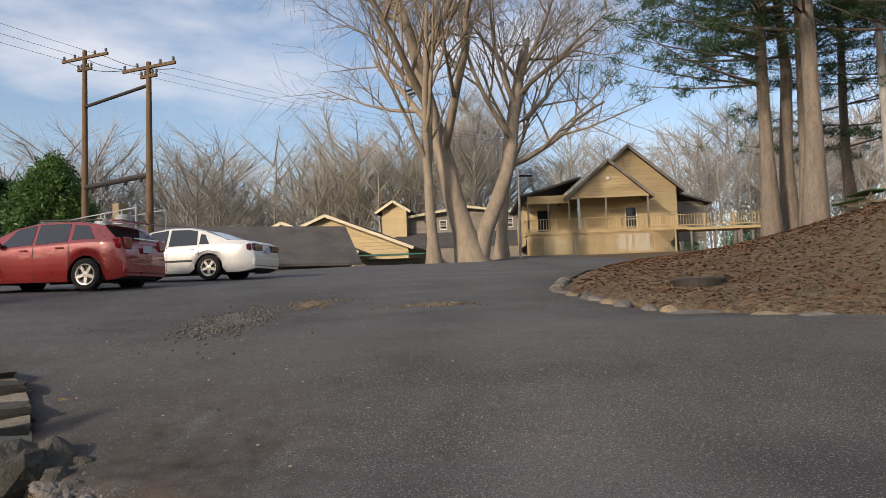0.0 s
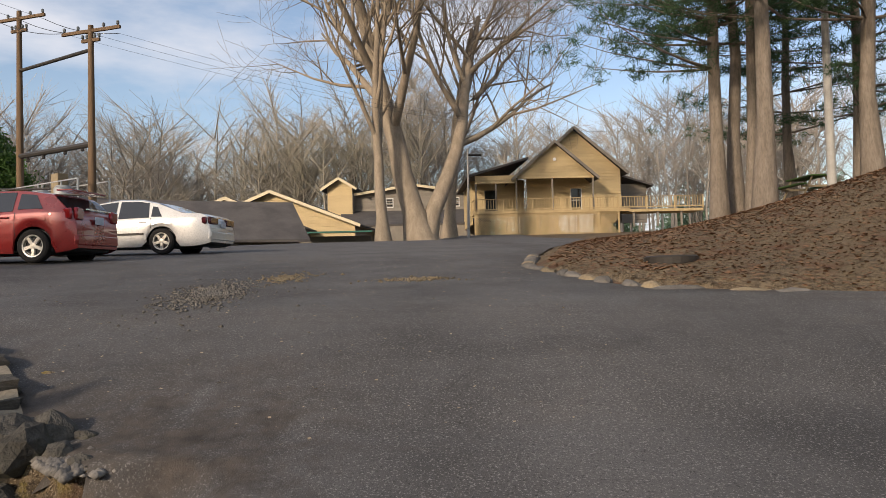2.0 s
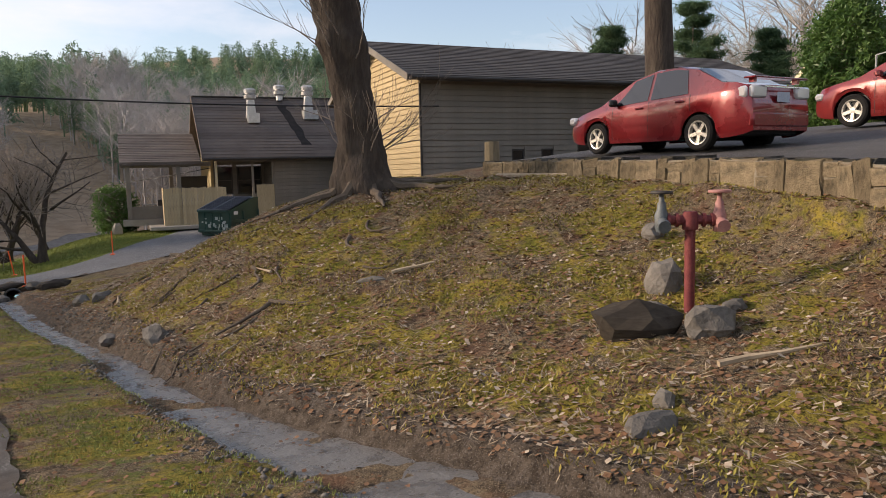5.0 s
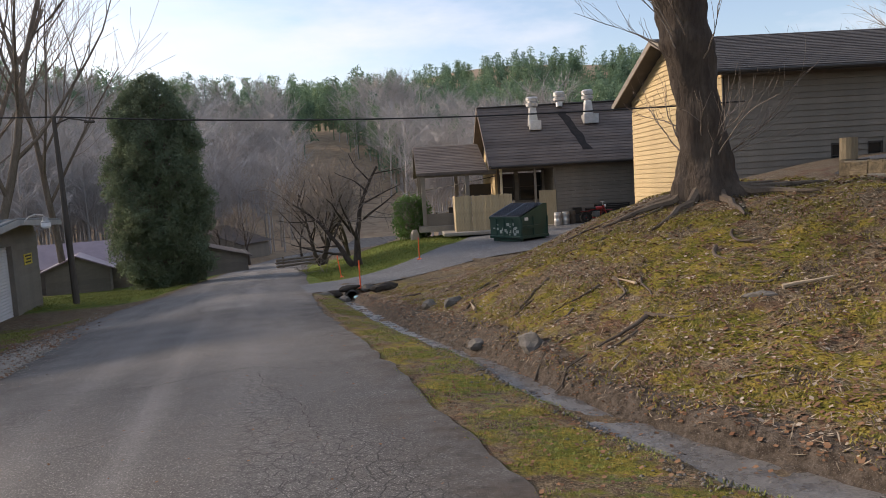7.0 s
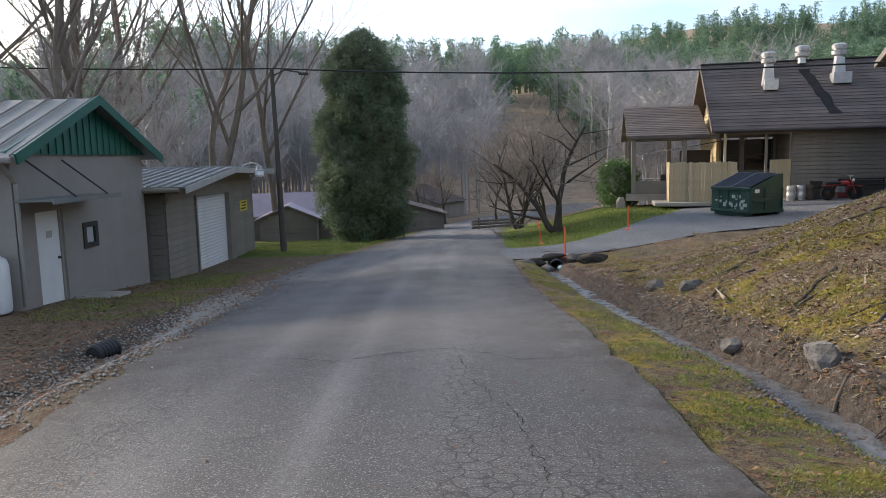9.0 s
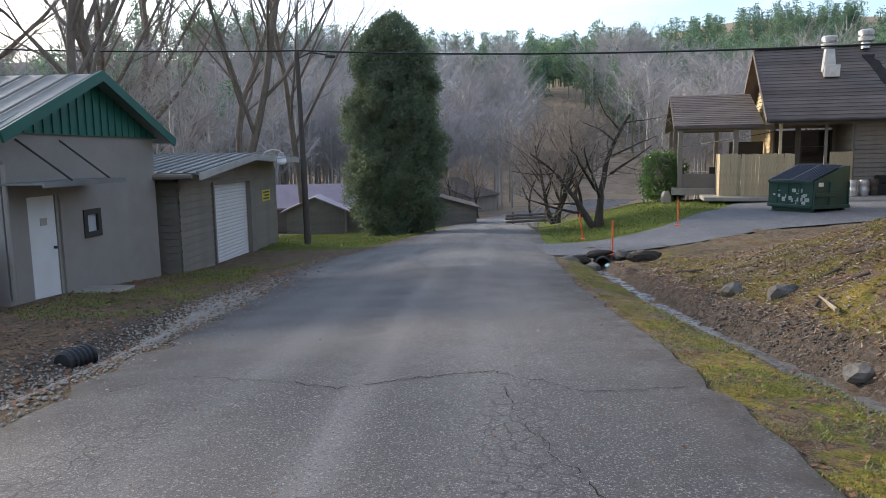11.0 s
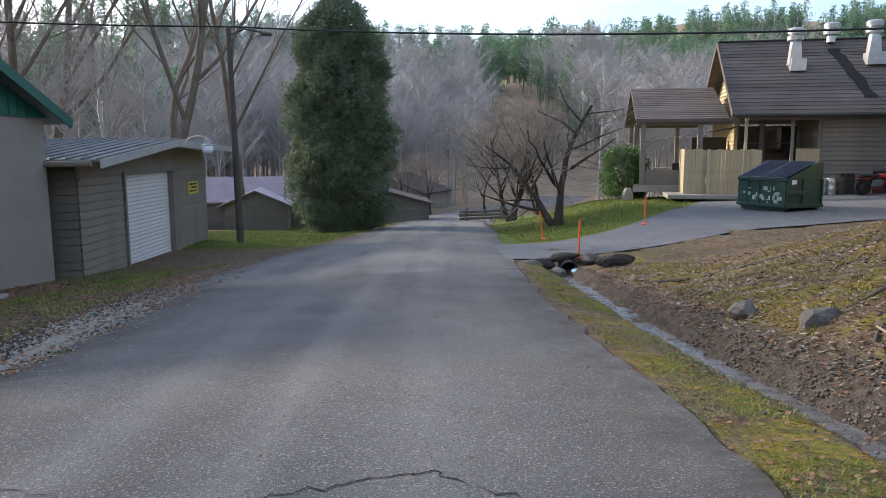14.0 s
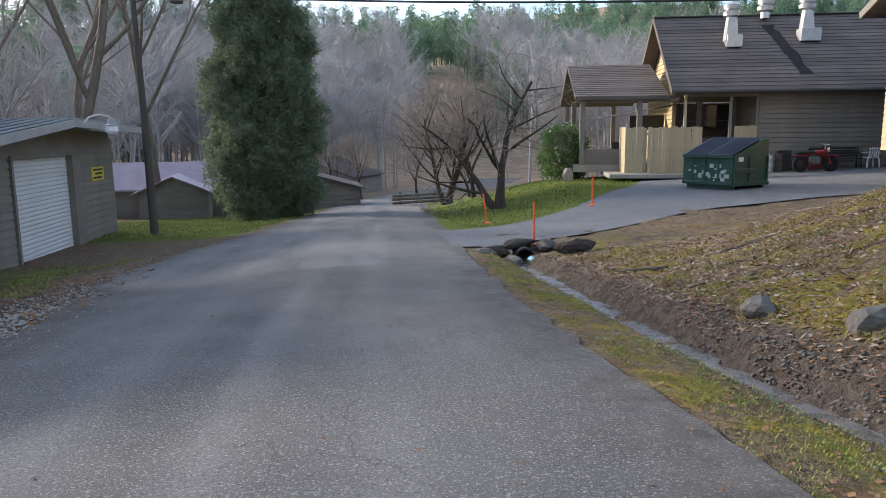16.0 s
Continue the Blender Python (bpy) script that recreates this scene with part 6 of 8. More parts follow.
sedan, sect = park("sedan", "cherry red compact four-door sedan parked on the lot", M_RED1, (11.78, 0.11), (12.0, 2.58), 0.74,
             L=4.31, W=1.71, Hh=1.50, wheel=0.60, wb=2.48, front=0.86, shoulder=0.90,
             top=((0, 0.62), (0.12, 0.74), (0.95, 0.93), (1.75, 1.38), (2.25, 1.49), (2.75, 1.49), (3.2, 1.40), (3.78, 1.10), (4.05, 1.07), (4.22, 1.02), (4.31, 0.72)),
             belt=((0, 0.58), (0.6, 0.78), (1.2, 0.86), (3.4, 0.96), (4.31, 0.98)),
             glass=((1.33, 2.20, 0.56, 0.83, (0.45, 0.0)), (2.27, 3.12, 0.56, 0.83, (0.0, -0.12))), rear=(3.2, 3.76, 2, 1.0, 1.72), lamp=(0.80, 1.0, 0.36, M_LAMPCLEAR))
hatch, _ = park("hatchback", "brick red five-door hatchback parked beside the sedan", M_RED2, (16.58, -2.55), (16.95, 0.05), 0.77,
             L=4.41, W=1.80, Hh=1.54, wheel=0.68, wb=2.635, front=0.90, shoulder=0.98,
             top=((0, 0.72), (0.12, 0.86), (1.0, 1.02), (1.75, 1.42), (2.3, 1.53), (3.2, 1.52), (3.9, 1.42), (4.25, 1.08), (4.36, 0.98), (4.41, 0.75)),
             belt=((0, 0.66), (0.6, 0.88), (1.2, 0.94), (3.6, 1.06), (4.41, 1.04)),
             glass=((1.40, 2.25, 0.56, 0.83, (0.4, 0.0)), (2.33, 3.1, 0.56, 0.83, (0.0, 0.0)), (3.2, 3.75, 0.58, 0.81, (0.0, -0.2))), rear=(3.95, 4.24, 2, 1.05, 1.75), lamp=(0.86, 1.12, 0.26, M_LAMPRED), cladding=M_RED2)
white, _ = park("saloon_car", "pale silver full-size saloon car parked on the lot", M_SILVER, (20.22, -3.90), (20.62, -1.11), 0.80,
             L=5.08, W=1.85, Hh=1.46, wheel=0.66, wb=2.81, front=1.02, shoulder=0.90,
             top=((0, 0.62), (0.15, 0.76), (1.25, 0.95), (2.1, 1.38), (2.6, 1.45), (3.2, 1.44), (3.7, 1.33), (4.35, 1.06), (4.85, 1.03), (5.0, 0.96), (5.08, 0.70)),
             belt=((0, 0.58), (0.8, 0.80), (1.4, 0.86), (4.0, 0.94), (5.08, 0.95)),
             glass=((1.66, 2.6, 0.56, 0.83, (0.45, 0.0)), (2.68, 3.5, 0.56, 0.83, (0.0, -0.05)), (3.56, 3.85, 0.57, 0.78, (0.0, -0.15))), rear=(3.7, 4.32, 2, 1.3, 2.05), lamp=(0.74, 0.94, 0.52, M_LAMPDARK), cladding=M_DARK)
bm = bmesh.new()
box(bm, (-4.2, 0, 1.13), (0.22, 1.35, 0.03), bevel=0.012)
for y in (-0.55, 0.55):
    box(bm, (-4.17, y, 1.09), (0.1, 0.06, 0.07))
part("spoiler", bm, M_RED1, sedan)
bm = bmesh.new()
box(bm, (-4.05, 0, 1.50), (0.35, 1.25, 0.035), bevel=0.012)
part("roof_spoiler", bm, M_RED2, hatch)
for y in (-0.56, 0.56):
    bm = bmesh.new()
    tube(bm, (-2.2, y, 1.56), (-3.7, y, 1.53), 0.02, 0.02, 6)
    part("roof_rail", bm, M_DARK, hatch)

# ---- bank furniture ----
hydrant_pipe(L(6.85, -3.25, -0.02), -42)
sign_post(L(5.8, -6.62, 0), -98)
delineator((3.62, -8.85, float(land(3.62, -8.85)) + 0.03), 0.81, M_ORANGE, "orange marker post with white reflective bands by the wall end")
delineator((2.87, 15.0, float(land(2.87, 15.0)) + 0.03), 0.86, M_ORANGE, "thin red-orange marker post beside the ditch", r=0.022, bands=False)
delineator((6.36, 22.0, float(land(6.36, 22.0)) + 0.03), 0.9, M_ORANGE, "thin orange marker post at the lawn edge", r=0.022, bands=False)
delineator((3.06, 21.57, float(land(3.06, 21.57)) + 0.03), 0.9, M_ORANGE, "leaning orange marker post at the drive corner", (3, -8), r=0.022, bands=False)


# ---- stone retaining wall ----
def stone_wall():
    ob = thing("retaining_wall", "low curved retaining wall of tan field stones and old mortar", "wall", kind="structure")
    ys = np.linspace(-7.65, 4.2, 130)
    pts = [(float(wall_x(y)), float(y)) for y in ys]
    # core of mortar with a cap
    bm = bmesh.new()
    rows = []
    for i, (x, y) in enumerate(pts):
        a, b = pts[max(0, i - 1)], pts[min(len(pts) - 1, i + 1)]
        d = Vector((b[0] - a[0], b[1] - a[1], 0)).normalized()
        n = Vector((-d.y, d.x, 0))
        top = float(lot_z(x + 0.15, y)) + 0.12 + 0.02 * noise.noise(Vector((x * 3, y * 3, 0)))
        top -= max(0.0, -7.1 - y) * 0.45
        low = float(land(x - 0.35, y)) - 0.3
        w = 0.185 + 0.02 * noise.noise(Vector((x * 2, y * 2, 5)))
        c = Vector((x, y, 0))
        rows.append([bm.verts.new((c + n * w).to_tuple()[:2] + (low,)), bm.verts.new((c + n * w).to_tuple()[:2] + (top,)), bm.verts.new((c - n * w).to_tuple()[:2] + (top,)), bm.verts.new((c - n * w).to_tuple()[:2] + (low,))])
    for a, b in zip(rows, rows[1:]):
        for k in range(3):
            bm.faces.new((a[k], a[k + 1], b[k + 1], b[k]))
    bm.faces.new(rows[0])
    bm.faces.new(rows[-1])
    core = part("mortar_core", bm, M_MORTAR, ob)
    rr = random.Random(11)

    def hewn(amount, mat):
        b2 = bmesh.new()
        bmesh.ops.create_cube(b2, size=1.0)
        bmesh.ops.subdivide_edges(b2, edges=b2.edges, cuts=1, use_grid_fill=True)
        for v in b2.verts:
            v.co = v.co.lerp(v.co.normalized() * 0.62, 0.16) + Vector((rr.uniform(-1, 1), rr.uniform(-1, 1), rr.uniform(-1, 1))) * amount
        return mesh_of("stone", b2, mat)

    meshes = [hewn(0.09, M_WALLSTONE) for _ in range(10)]
    caps = [hewn(0.09, M_DARKROCK) for _ in range(6)]
    s = 0.0
    lens = np.concatenate([[0], np.cumsum(np.hypot(*np.diff(np.array(pts), axis=0).T))])
    while s < lens[-1] - 0.1:
        wd = rr.choice((rr.uniform(0.14, 0.24), rr.uniform(0.3, 0.62)))
        x, y = np.interp(s + wd / 2, lens, [p[0] for p in pts]), np.interp(s + wd / 2, lens, [p[1] for p in pts])
        x2, y2 = np.interp(s + wd / 2 + 0.05, lens, [p[0] for p in pts]), np.interp(s + wd / 2 + 0.05, lens, [p[1] for p in pts])
        d = Vector((x2 - x, y2 - y, 0)).normalized()
        n = Vector((-d.y, d.x, 0))
        turn = math.atan2(d.y, d.x)
        top = float(lot_z(x + 0.15, y)) + 0.13 + rr.uniform(-0.03, 0.02)
        top -= max(0.0, -7.1 - y) * 0.45
        low = float(land(x - 0.35, y)) - 0.12
        # one tall course, with a smaller stone wedged on top here and there
        h = (top - low) * rr.choice((1.0, 1.0, 1.0, 0.7, 0.62))
        for z, hh in ((low, h), (low + h, top - low - h)):
            if hh < 0.05:
                continue
            st = new("stone", rr.choice(meshes))
            st.parent = ob
            st.matrix_basis = Matrix.Translation(Vector((x, y, z + hh / 2)) + n * (0.16 + rr.uniform(-0.012, 0.014))) @ Matrix.Rotation(turn + rr.uniform(-0.03, 0.03), 4, "Z") @ Matrix.Rotation(rr.uniform(-0.07, 0.07), 4, "Y") @ Matrix.Diagonal((wd * 0.99, 0.10, hh * 0.99, 1))
        cap = new("cap_stone", rr.choice(caps))
        cap.parent = ob
        cap.matrix_basis = Matrix.Translation(Vector((x, y, top - 0.02 + rr.uniform(-0.02, 0.01))) - n * 0.03) @ Matrix.Rotation(turn + rr.uniform(-0.06, 0.06), 4, "Z") @ Matrix.Diagonal((wd * 1.02, 0.34 + rr.uniform(-0.05, 0.05), 0.10, 1))
        s += wd
    # end rubble: dark mossy rock, with its backlit shade painted in
    for k, (x, y, w) in enumerate(((6.2, -7.72, 0.46), (6.42, -7.78, 0.4), (6.05, -7.6, 0.36), (6.3, -7.62, 0.5), (6.15, -7.95, 0.24), (5.95, -7.85, 0.28), (6.4, -8.0, 0.2), (5.8, -8.1, 0.2), (5.6, -7.95, 0.16), (6.0, -8.15, 0.18))):
        boulder("stone", "", (x, y, float(land(x, y)) + w * 0.12), (w * 0.95, w * 0.8, w * 0.7), 40 + k, M_DARKROCK, k * 47.0, parent=ob)
    return ob


stone_wall()
bm = bmesh.new()
tube(bm, (10.75, 4.45, 1.2), (10.75, 4.45, 2.2), 0.17, 0.155, 12)
tagged(part("timber_stump", bm, M_WOOD), "short round timber post at the wall end", "post")
for k, (x, y, a, b, c, lb) in enumerate(((6.45, -3.75, 0.5, 0.42, 0.38, "grey pointed rock beside the standpipe"), (7.1, -2.75, 0.48, 0.4, 0.5, "tan boulder behind the standpipe"), (6.62, -3.05, 0.3, 0.24, 0.2, "pale flat stone at the pipe foot"),
                                         (6.95, -3.65, 0.34, 0.2, 0.16, "pale flat stone at the pipe foot"), (8.0, -1.9, 0.32, 0.3, 0.3, "grey stone high on the bank"), (5.5, 0.4, 0.45, 0.22, 0.14, "flat grey rock in the moss"), (4.6, -4.6, 0.5, 0.25, 0.16, "grey flat rock in the leaves"),
                                         (5.0, -4.4, 0.2, 0.16, 0.16, "small blue-grey stone on the bank"), (3.25, 2.0, 0.42, 0.3, 0.34, "angular rock on the ditch bank"), (3.3, 5.9, 0.42, 0.3, 0.3, "angular rock on the ditch bank"), (3.6, -5.6, 0.4, 0.35, 0.25, "dark wet stone in the ditch"), (3.15, 7.2, 0.35, 0.3, 0.24, "grey rock on the bank"), (2.95, 3.4, 0.3, 0.28, 0.2, "grey rock by the ditch"))):
    boulder("rock", lb, (x, y, float(land(x, y)) + c * 0.12), (a * 0.95, b * 0.95, c), k, M_ROCK, k * 61.0, "rocks on the bank")
lg = boulder("hollow_log", "dark charred hollow log lying beside the standpipe", L(6.05, -3.3, 0.13), (0.8, 0.36, 0.42), 77, M_LOG, -40)


# ---- trees by the walk ----
def burred_tree():
    ob = thing("tree", "dark burred old tree trunk with thin sprouting twigs on the bank", "tree", "", L(7.58, 4.25, -0.1))
    rng = random.Random(9)
    path = [(0, 0, -0.3, 0.72), (0.0, 0.0, 0.15, 0.60), (-0.03, 0, 0.5, 0.47), (-0.08, 0.02, 1.0, 0.40), (-0.16, 0.04, 1.7, 0.37), (-0.28, 0.05, 2.3, 0.36), (-0.36, 0.05, 2.7, 0.42), (-0.42, 0.06, 3.0, 0.36), (-0.5, 0.06, 3.5, 0.40), (-0.55, 0.05, 3.9, 0.44), (-0.62, 0.04, 4.4, 0.36), (-0.72, 0.0, 5.2, 0.33), (-0.85, -0.04, 6.2, 0.30), (-0.95, -0.05, 7.2, 0.24)]
    n = 26
    V, F = [], []
    fine = []
    for i in range(len(path) - 1):
        for k in range(5):
            f = k / 5
            fine.append([a + (b - a) * f for a, b in zip(path[i], path[i + 1])])
    for x, y, z, r in fine:
        for k in range(n):
            w = 2 * math.pi * k / n
            q = Vector((math.cos(w), math.sin(w), z * 0.6))
            flute = 0.12 * math.sin(5 * w + z) * max(0, 1 - z / 1.2) + 0.06 * math.sin(9 * w)
            rr = r * (1 + flute + 0.22 * noise.noise(q * 1.7 + Vector((3, 1, z * 0.8))) + 0.10 * noise.noise(q * 5 + Vector((0, 0, z * 3))))
            V.append((x + rr * math.cos(w), y + rr * math.sin(w), z))
    for i in range(len(fine) - 1):
        for k in range(n):
            F.append((i * n + k, i * n + (k + 1) % n, (i + 1) * n + (k + 1) % n, (i + 1) * n + k))
    arrays("trunk", np.array(V), np.array(F), M_DARKBARK, ob, smooth=True)
    for k in range(9):
        w = k * 0.7 + 0.2
        bm = bmesh.new()
        p = Vector((0.4 * math.cos(w), 0.4 * math.sin(w), 0.25))
        for i in range(5):
            q = p + Vector((math.cos(w + rng.uniform(-0.4, 0.4)), math.sin(w + rng.uniform(-0.4, 0.4)), 0)) * 0.3
            q.z = float(land(7.58 + q.x, 4.25 + q.y)) - float(land(7.58, 4.25)) + 0.1 + 0.03
            tube(bm, p, q, 0.10 * (1 - i / 6), 0.10 * (1 - (i + 1) / 6), 7, False)
            p = q
        part("root", bm, M_ROOT, ob)
    limbs = []
    for k in range(80):
        z = rng.choice((0.9, 1.1, 2.6, 2.8, 3.7, 3.9, 4.3, 5.4, 6.2, 6.8)) + rng.uniform(-0.3, 0.3)
        w = rng.random() * 6.28
        x = np.interp(z, [p[2] for p in path], [p[0] for p in path])
        sub = grow(rng, (x + 0.35 * math.cos(w), 0.35 * math.sin(w), z), rng.uniform(0.7, 1.9), 0.014, 0.35, 1, 3, (math.cos(w) * 1.3, math.sin(w) * 1.3), 0.3, 0.3, (4, 3), 0.13, 0.5, 0.003)
        limbs += sub
    V, F = limb_mesh(limbs)
    arrays("sprout_growth", V, F, M_TWIG, ob, "thin bare sprouts")
    return ob


burred_tree()
bare_tree("tall straight bare tree trunk behind the parked sedan", L(17.3, 5.3), 19, 0.42, 5, 0.45, 4, 3, first=0.62, bark=M_DARKBARK, wob=0.025)
bare_tree("huge pale twin-stemmed sycamore with bare spreading crown", L(49.3, -11.3), 22, 0.85, 21, 0.62, 6, 4, (0.05, 0.12), 0.36, M_PALEBARK, M_PALEBARK, 0.22, 0.10, forks=((0.03, -0.34, 22, 0.62),))
bare_tree("slim pale bare tree beside the sycamore", L(47.3, -8.7), 17, 0.40, 22, 0.45, 5, 3, (0.0, 0.06), 0.3, M_PALEBARK, M_PALEBARK, wob=0.06)
bare_tree("slim pale bare tree beside the sycamore", L(55.2, -13.4), 17, 0.48, 23, 0.45, 5, 3, (0.0, 0.02), 0.35, M_PALEBARK, M_TWIG, wob=0.06)
bare_tree("small spreading bare yard tree on the lawn", L(4.55, 27.2), 5.2, 0.17, 31, 0.7, 5, 3, (-0.1, 0), 0.2, M_DARKBARK, M_TWIG, 0.12, 0.12, "yard trees", forks=((-0.6, 0.1, 4.6, 0.13),))
bare_tree("small spreading bare yard tree on the lawn", L(3.95, 39.0), 5.6, 0.2, 32, 0.6, 6, 3, (0, 0), 0.25, M_DARKBARK, M_TWIG, 0.25, 0.12, "yard trees", forks=((-0.4, 0, 5.0, 0.14), (0.35, 0.1, 4.6, 0.12)))
bare_tree("small spreading bare yard tree on the lawn", L(6.6, 47.0), 5.0, 0.16, 33, 0.6, 5, 4, (0.1, 0), 0.25, M_DARKBARK, M_TWIG, 0.25, 0.12, "yard trees")
for k, (x, y, h, r, lean) in enumerate(((-14.5, 26, 17, 0.3, (-0.1, 0)), (-12.3, 31, 18, 0.24, (0.12, 0)), (-19, 32, 18, 0.26, (0, 0)), (-11, 40, 17, 0.22, (0.03, 0)), (-16, 42, 19, 0.26, (0.05, 0)), (-23, 24, 17, 0.26, (0.05, 0)), (-14.0, 20.5, 15, 0.2, (-0.06, 0)), (-22, 40, 19, 0.3, (-0.04, 0)))):
    bare_tree("tall bare grey tree in the woods behind the sheds", L(x, y), h, r, 50 + k, 0.5, 5, 3, lean, 0.28, M_BARK, M_TWIG, 0.25, 0.08, "woodland trees")
leafy_mass("cypress_tree", "tall dense dark green cypress beside the road", L(-4.95, 34.9), ((0.15, 1.6), (1.2, 2.2), (4, 2.4), (7, 2.25), (9.3, 1.85), (10.6, 1.25), (11.4, 0.3)), 3, "dark green scale leaves", 0.095, M_CYPRESS, clumps=4600, per=28, trunk=0.25)
leafy_mass("holly_tree", "rounded bright green holly tree behind the cars", L(32.5, 7.6, -0.3), ((0.2, 1.4), (1.5, 1.9), (3.2, 1.8), (4.6, 1.3), (5.8, 0.6), (6.2, 0.2)), 4, "bright green leaves", 0.13, M_HOLLY, clumps=1500, per=18)
leafy_mass("shrub", "clipped dark shrub with pale vine at the patio", L(8.6, 33.3), ((0.1, 0.9), (1.0, 1.1), (1.9, 0.95), (2.5, 0.5)), 6, "mixed green leaves", 0.09, M_HOLLY, "shrub", 0.06, 420, 18)
for k, (x, y, h, r, sd, bs) in enumerate(((25.8, -21.0, 24, 0.30, 1.7, 0.22), (26.9, -22.2, 24, 0.30, 1.7, 0.3), (25.2, -22.0, 22, 0.24, None, 0.3), (20.8, -20.1, 22, 0.30, 2.2, 0.26), (14.9, -20.1, 21, 0.36, None, 0.42), (22.6, -24.4, 22, 0.30, 1.4, 0.22), (27, -27, 22, 0.25, None, 0.12), (31, -26.5, 22, 0.25, None, 0.14), (19.5, -28, 21, 0.28, None, 0.15))):
    conifer("tall pine with rough grey trunk on the mound", L(x, y), h, r * 0.85, 70 + k, bs, 0.24, whorls=22, size=0.13, per=20, side=sd, group="mound pines")
for k, (x, y, h) in enumerate(((46, 25, 13), (51, 22, 12), (43, 30, 12), (57, 20, 11), (41, -44, 12), (47, -50, 10))):
    conifer("green pine behind the buildings", L(x, y), h, 0.22, 90 + k, 0.1, 0.26, whorls=14, size=0.26, per=20, group="distant pines")


# ---- woods on the hills ----
def far_bare(rng):
    """A light bare tree one unit high: trunk, limbs and twig blades."""
    V, F = [], []

    def stick(p, q, r0, r1, n=3):
        d = (q - p).normalized()
        a = d.orthogonal().normalized()
        b = d.cross(a)
        s = len(V)
        for c, r in ((p, r0), (q, r1)):
            for k in range(n):
                w = 2 * math.pi * k / n
                V.append(tuple(c + (a * math.cos(w) + b * math.sin(w)) * r))
        for k in range(n):
            F.append((s + k, s + (k + 1) % n, s + n + (k + 1) % n, s + n + k))

    pts = [Vector((rng.gauss(0, 0.012), rng.gauss(0, 0.012), z)) for z in (-0.03, 0.3, 0.6, 0.95)]
    for i in range(3):
        stick(pts[i], pts[i + 1], 0.014 * (1 - i * 0.28), 0.014 * (0.72 - i * 0.28))
    for k in range(17):
        z = 0.36 + 0.56 * k / 17 + rng.uniform(-0.04, 0.04)
        w = rng.random() * 6.28
        p = Vector((0, 0, z))
        d = Vector((math.cos(w) * 0.8, math.sin(w) * 0.8, 0.5 + 0.6 * rng.random())).normalized()
        q = p + d * (0.34 - 0.2 * abs(z - 0.45)) * rng.uniform(0.7, 1.1)
        stick(p, q, 0.0042, 0.0016)
        for j in range(24):
            f = rng.uniform(0.25, 1)
            s = p.lerp(q, f)
            dd = (d + Vector((rng.gauss(0, 0.7), rng.gauss(0, 0.7), rng.gauss(0.15, 0.5)))).normalized()
            t = s + dd * rng.uniform(0.06, 0.16)
            a = dd.orthogonal().normalized() * 0.0012
            n = len(V)
            V.extend((tuple(s - a), tuple(s + a), tuple(t + a * 0.5), tuple(t - a * 0.5)))
            F.append((n, n + 1, n + 2, n + 3))
    return np.array(V), np.array(F)


def far_pine(nr, per=7, size=0.026):
    c = []
    for z in np.linspace(0.3, 0.98, 16):
        m = int(14 * (1.1 - z)) + 2
        w = nr.uniform(0, 6.28, m)
        r = (0.24 * (1.06 - z) ** 0.7) * nr.uniform(0.3, 1.1, m)
        c.append(np.stack([np.cos(w) * r, np.sin(w) * r, z + nr.normal(0, 0.015, m)], 1))
    V, F = leaf_cards(nr, np.concatenate(c), size, per, 0.5, 1.3)
    t = np.array([(0.012 * math.cos(a), 0.012 * math.sin(a), z) for z in (-0.03, 0.9) for a in (0, 2.1, 4.2)])
    f = np.array([(0, 1, 4, 3), (1, 2, 5, 4), (2, 0, 3, 5)]) + len(V)
    return np.concatenate([V, t]), np.concatenate([F, f])


def wood(name, label, templates, places, mat, seed):
    nr = np.random.default_rng(seed)
    VV, FF, n = [], [], 0
    for k, (x, y, h) in enumerate(places):
        V, F = templates[k % len(templates)]
        w = nr.uniform(0, 6.28)
        c, s = math.cos(w), math.sin(w)
        q = np.stack([(V[:, 0] * c - V[:, 1] * s) * h + x, (V[:, 0] * s + V[:, 1] * c) * h + y, V[:, 2] * h + float(land(x, y))], 1)
        VV.append(q)
        FF.append(F + n)
        n += len(V)
    ob = arrays(name, np.concatenate(VV), np.concatenate(FF), mat)
    return tagged(ob, label, "woods", kind="stuff")


tr = random.Random(77)
bare_t = [far_bare(tr) for _ in range(7)]
pine_t = [far_pine(np.random.default_rng(s)) for s in range(4)]
ridge_t = [far_pine(np.random.default_rng(9 + s), 3, 0.036) for s in range(3)]


def scatter(n, x0, x1, y0, y1, h0, h1, seed, keep=lambda x, y: True):
    r = random.Random(seed)
    out = []
    while len(out) < n:
        x, y = r.uniform(x0, x1), r.uniform(y0, y1)
        if keep(x, y):
            out.append((x, y, r.uniform(h0, h1)))
    return out


def clear(x, y):
    return not (y < 92 and -9 < x < 34) and abs(x - float(road_left(y)) - 3) > 9


wood("valley_woods", "bare grey-brown woods on the slope across the valley", bare_t, scatter(800, -75, 130, 88, 230, 13, 20, 1, clear) + scatter(150, -30, 60, 84, 105, 9, 15, 5, clear), M_HAZYTWIG, 1)
wood("west_woods", "bare woods rising behind the sheds", bare_t, scatter(300, -85, -17, 2, 92, 9, 13, 2, lambda x, y: clear(x, y) and not (x > -22 and y < 24)), M_HAZYTWIG, 2)
wood("ridge_pines", "green pines along the upper slope and ridge", pine_t, scatter(330, -110, 190, 190, 310, 13, 21, 3) + scatter(40, -70, -30, 60, 110, 13, 18, 8) + scatter(110, 30, 160, 135, 195, 11, 17, 14), M_HAZYPINE, 3)
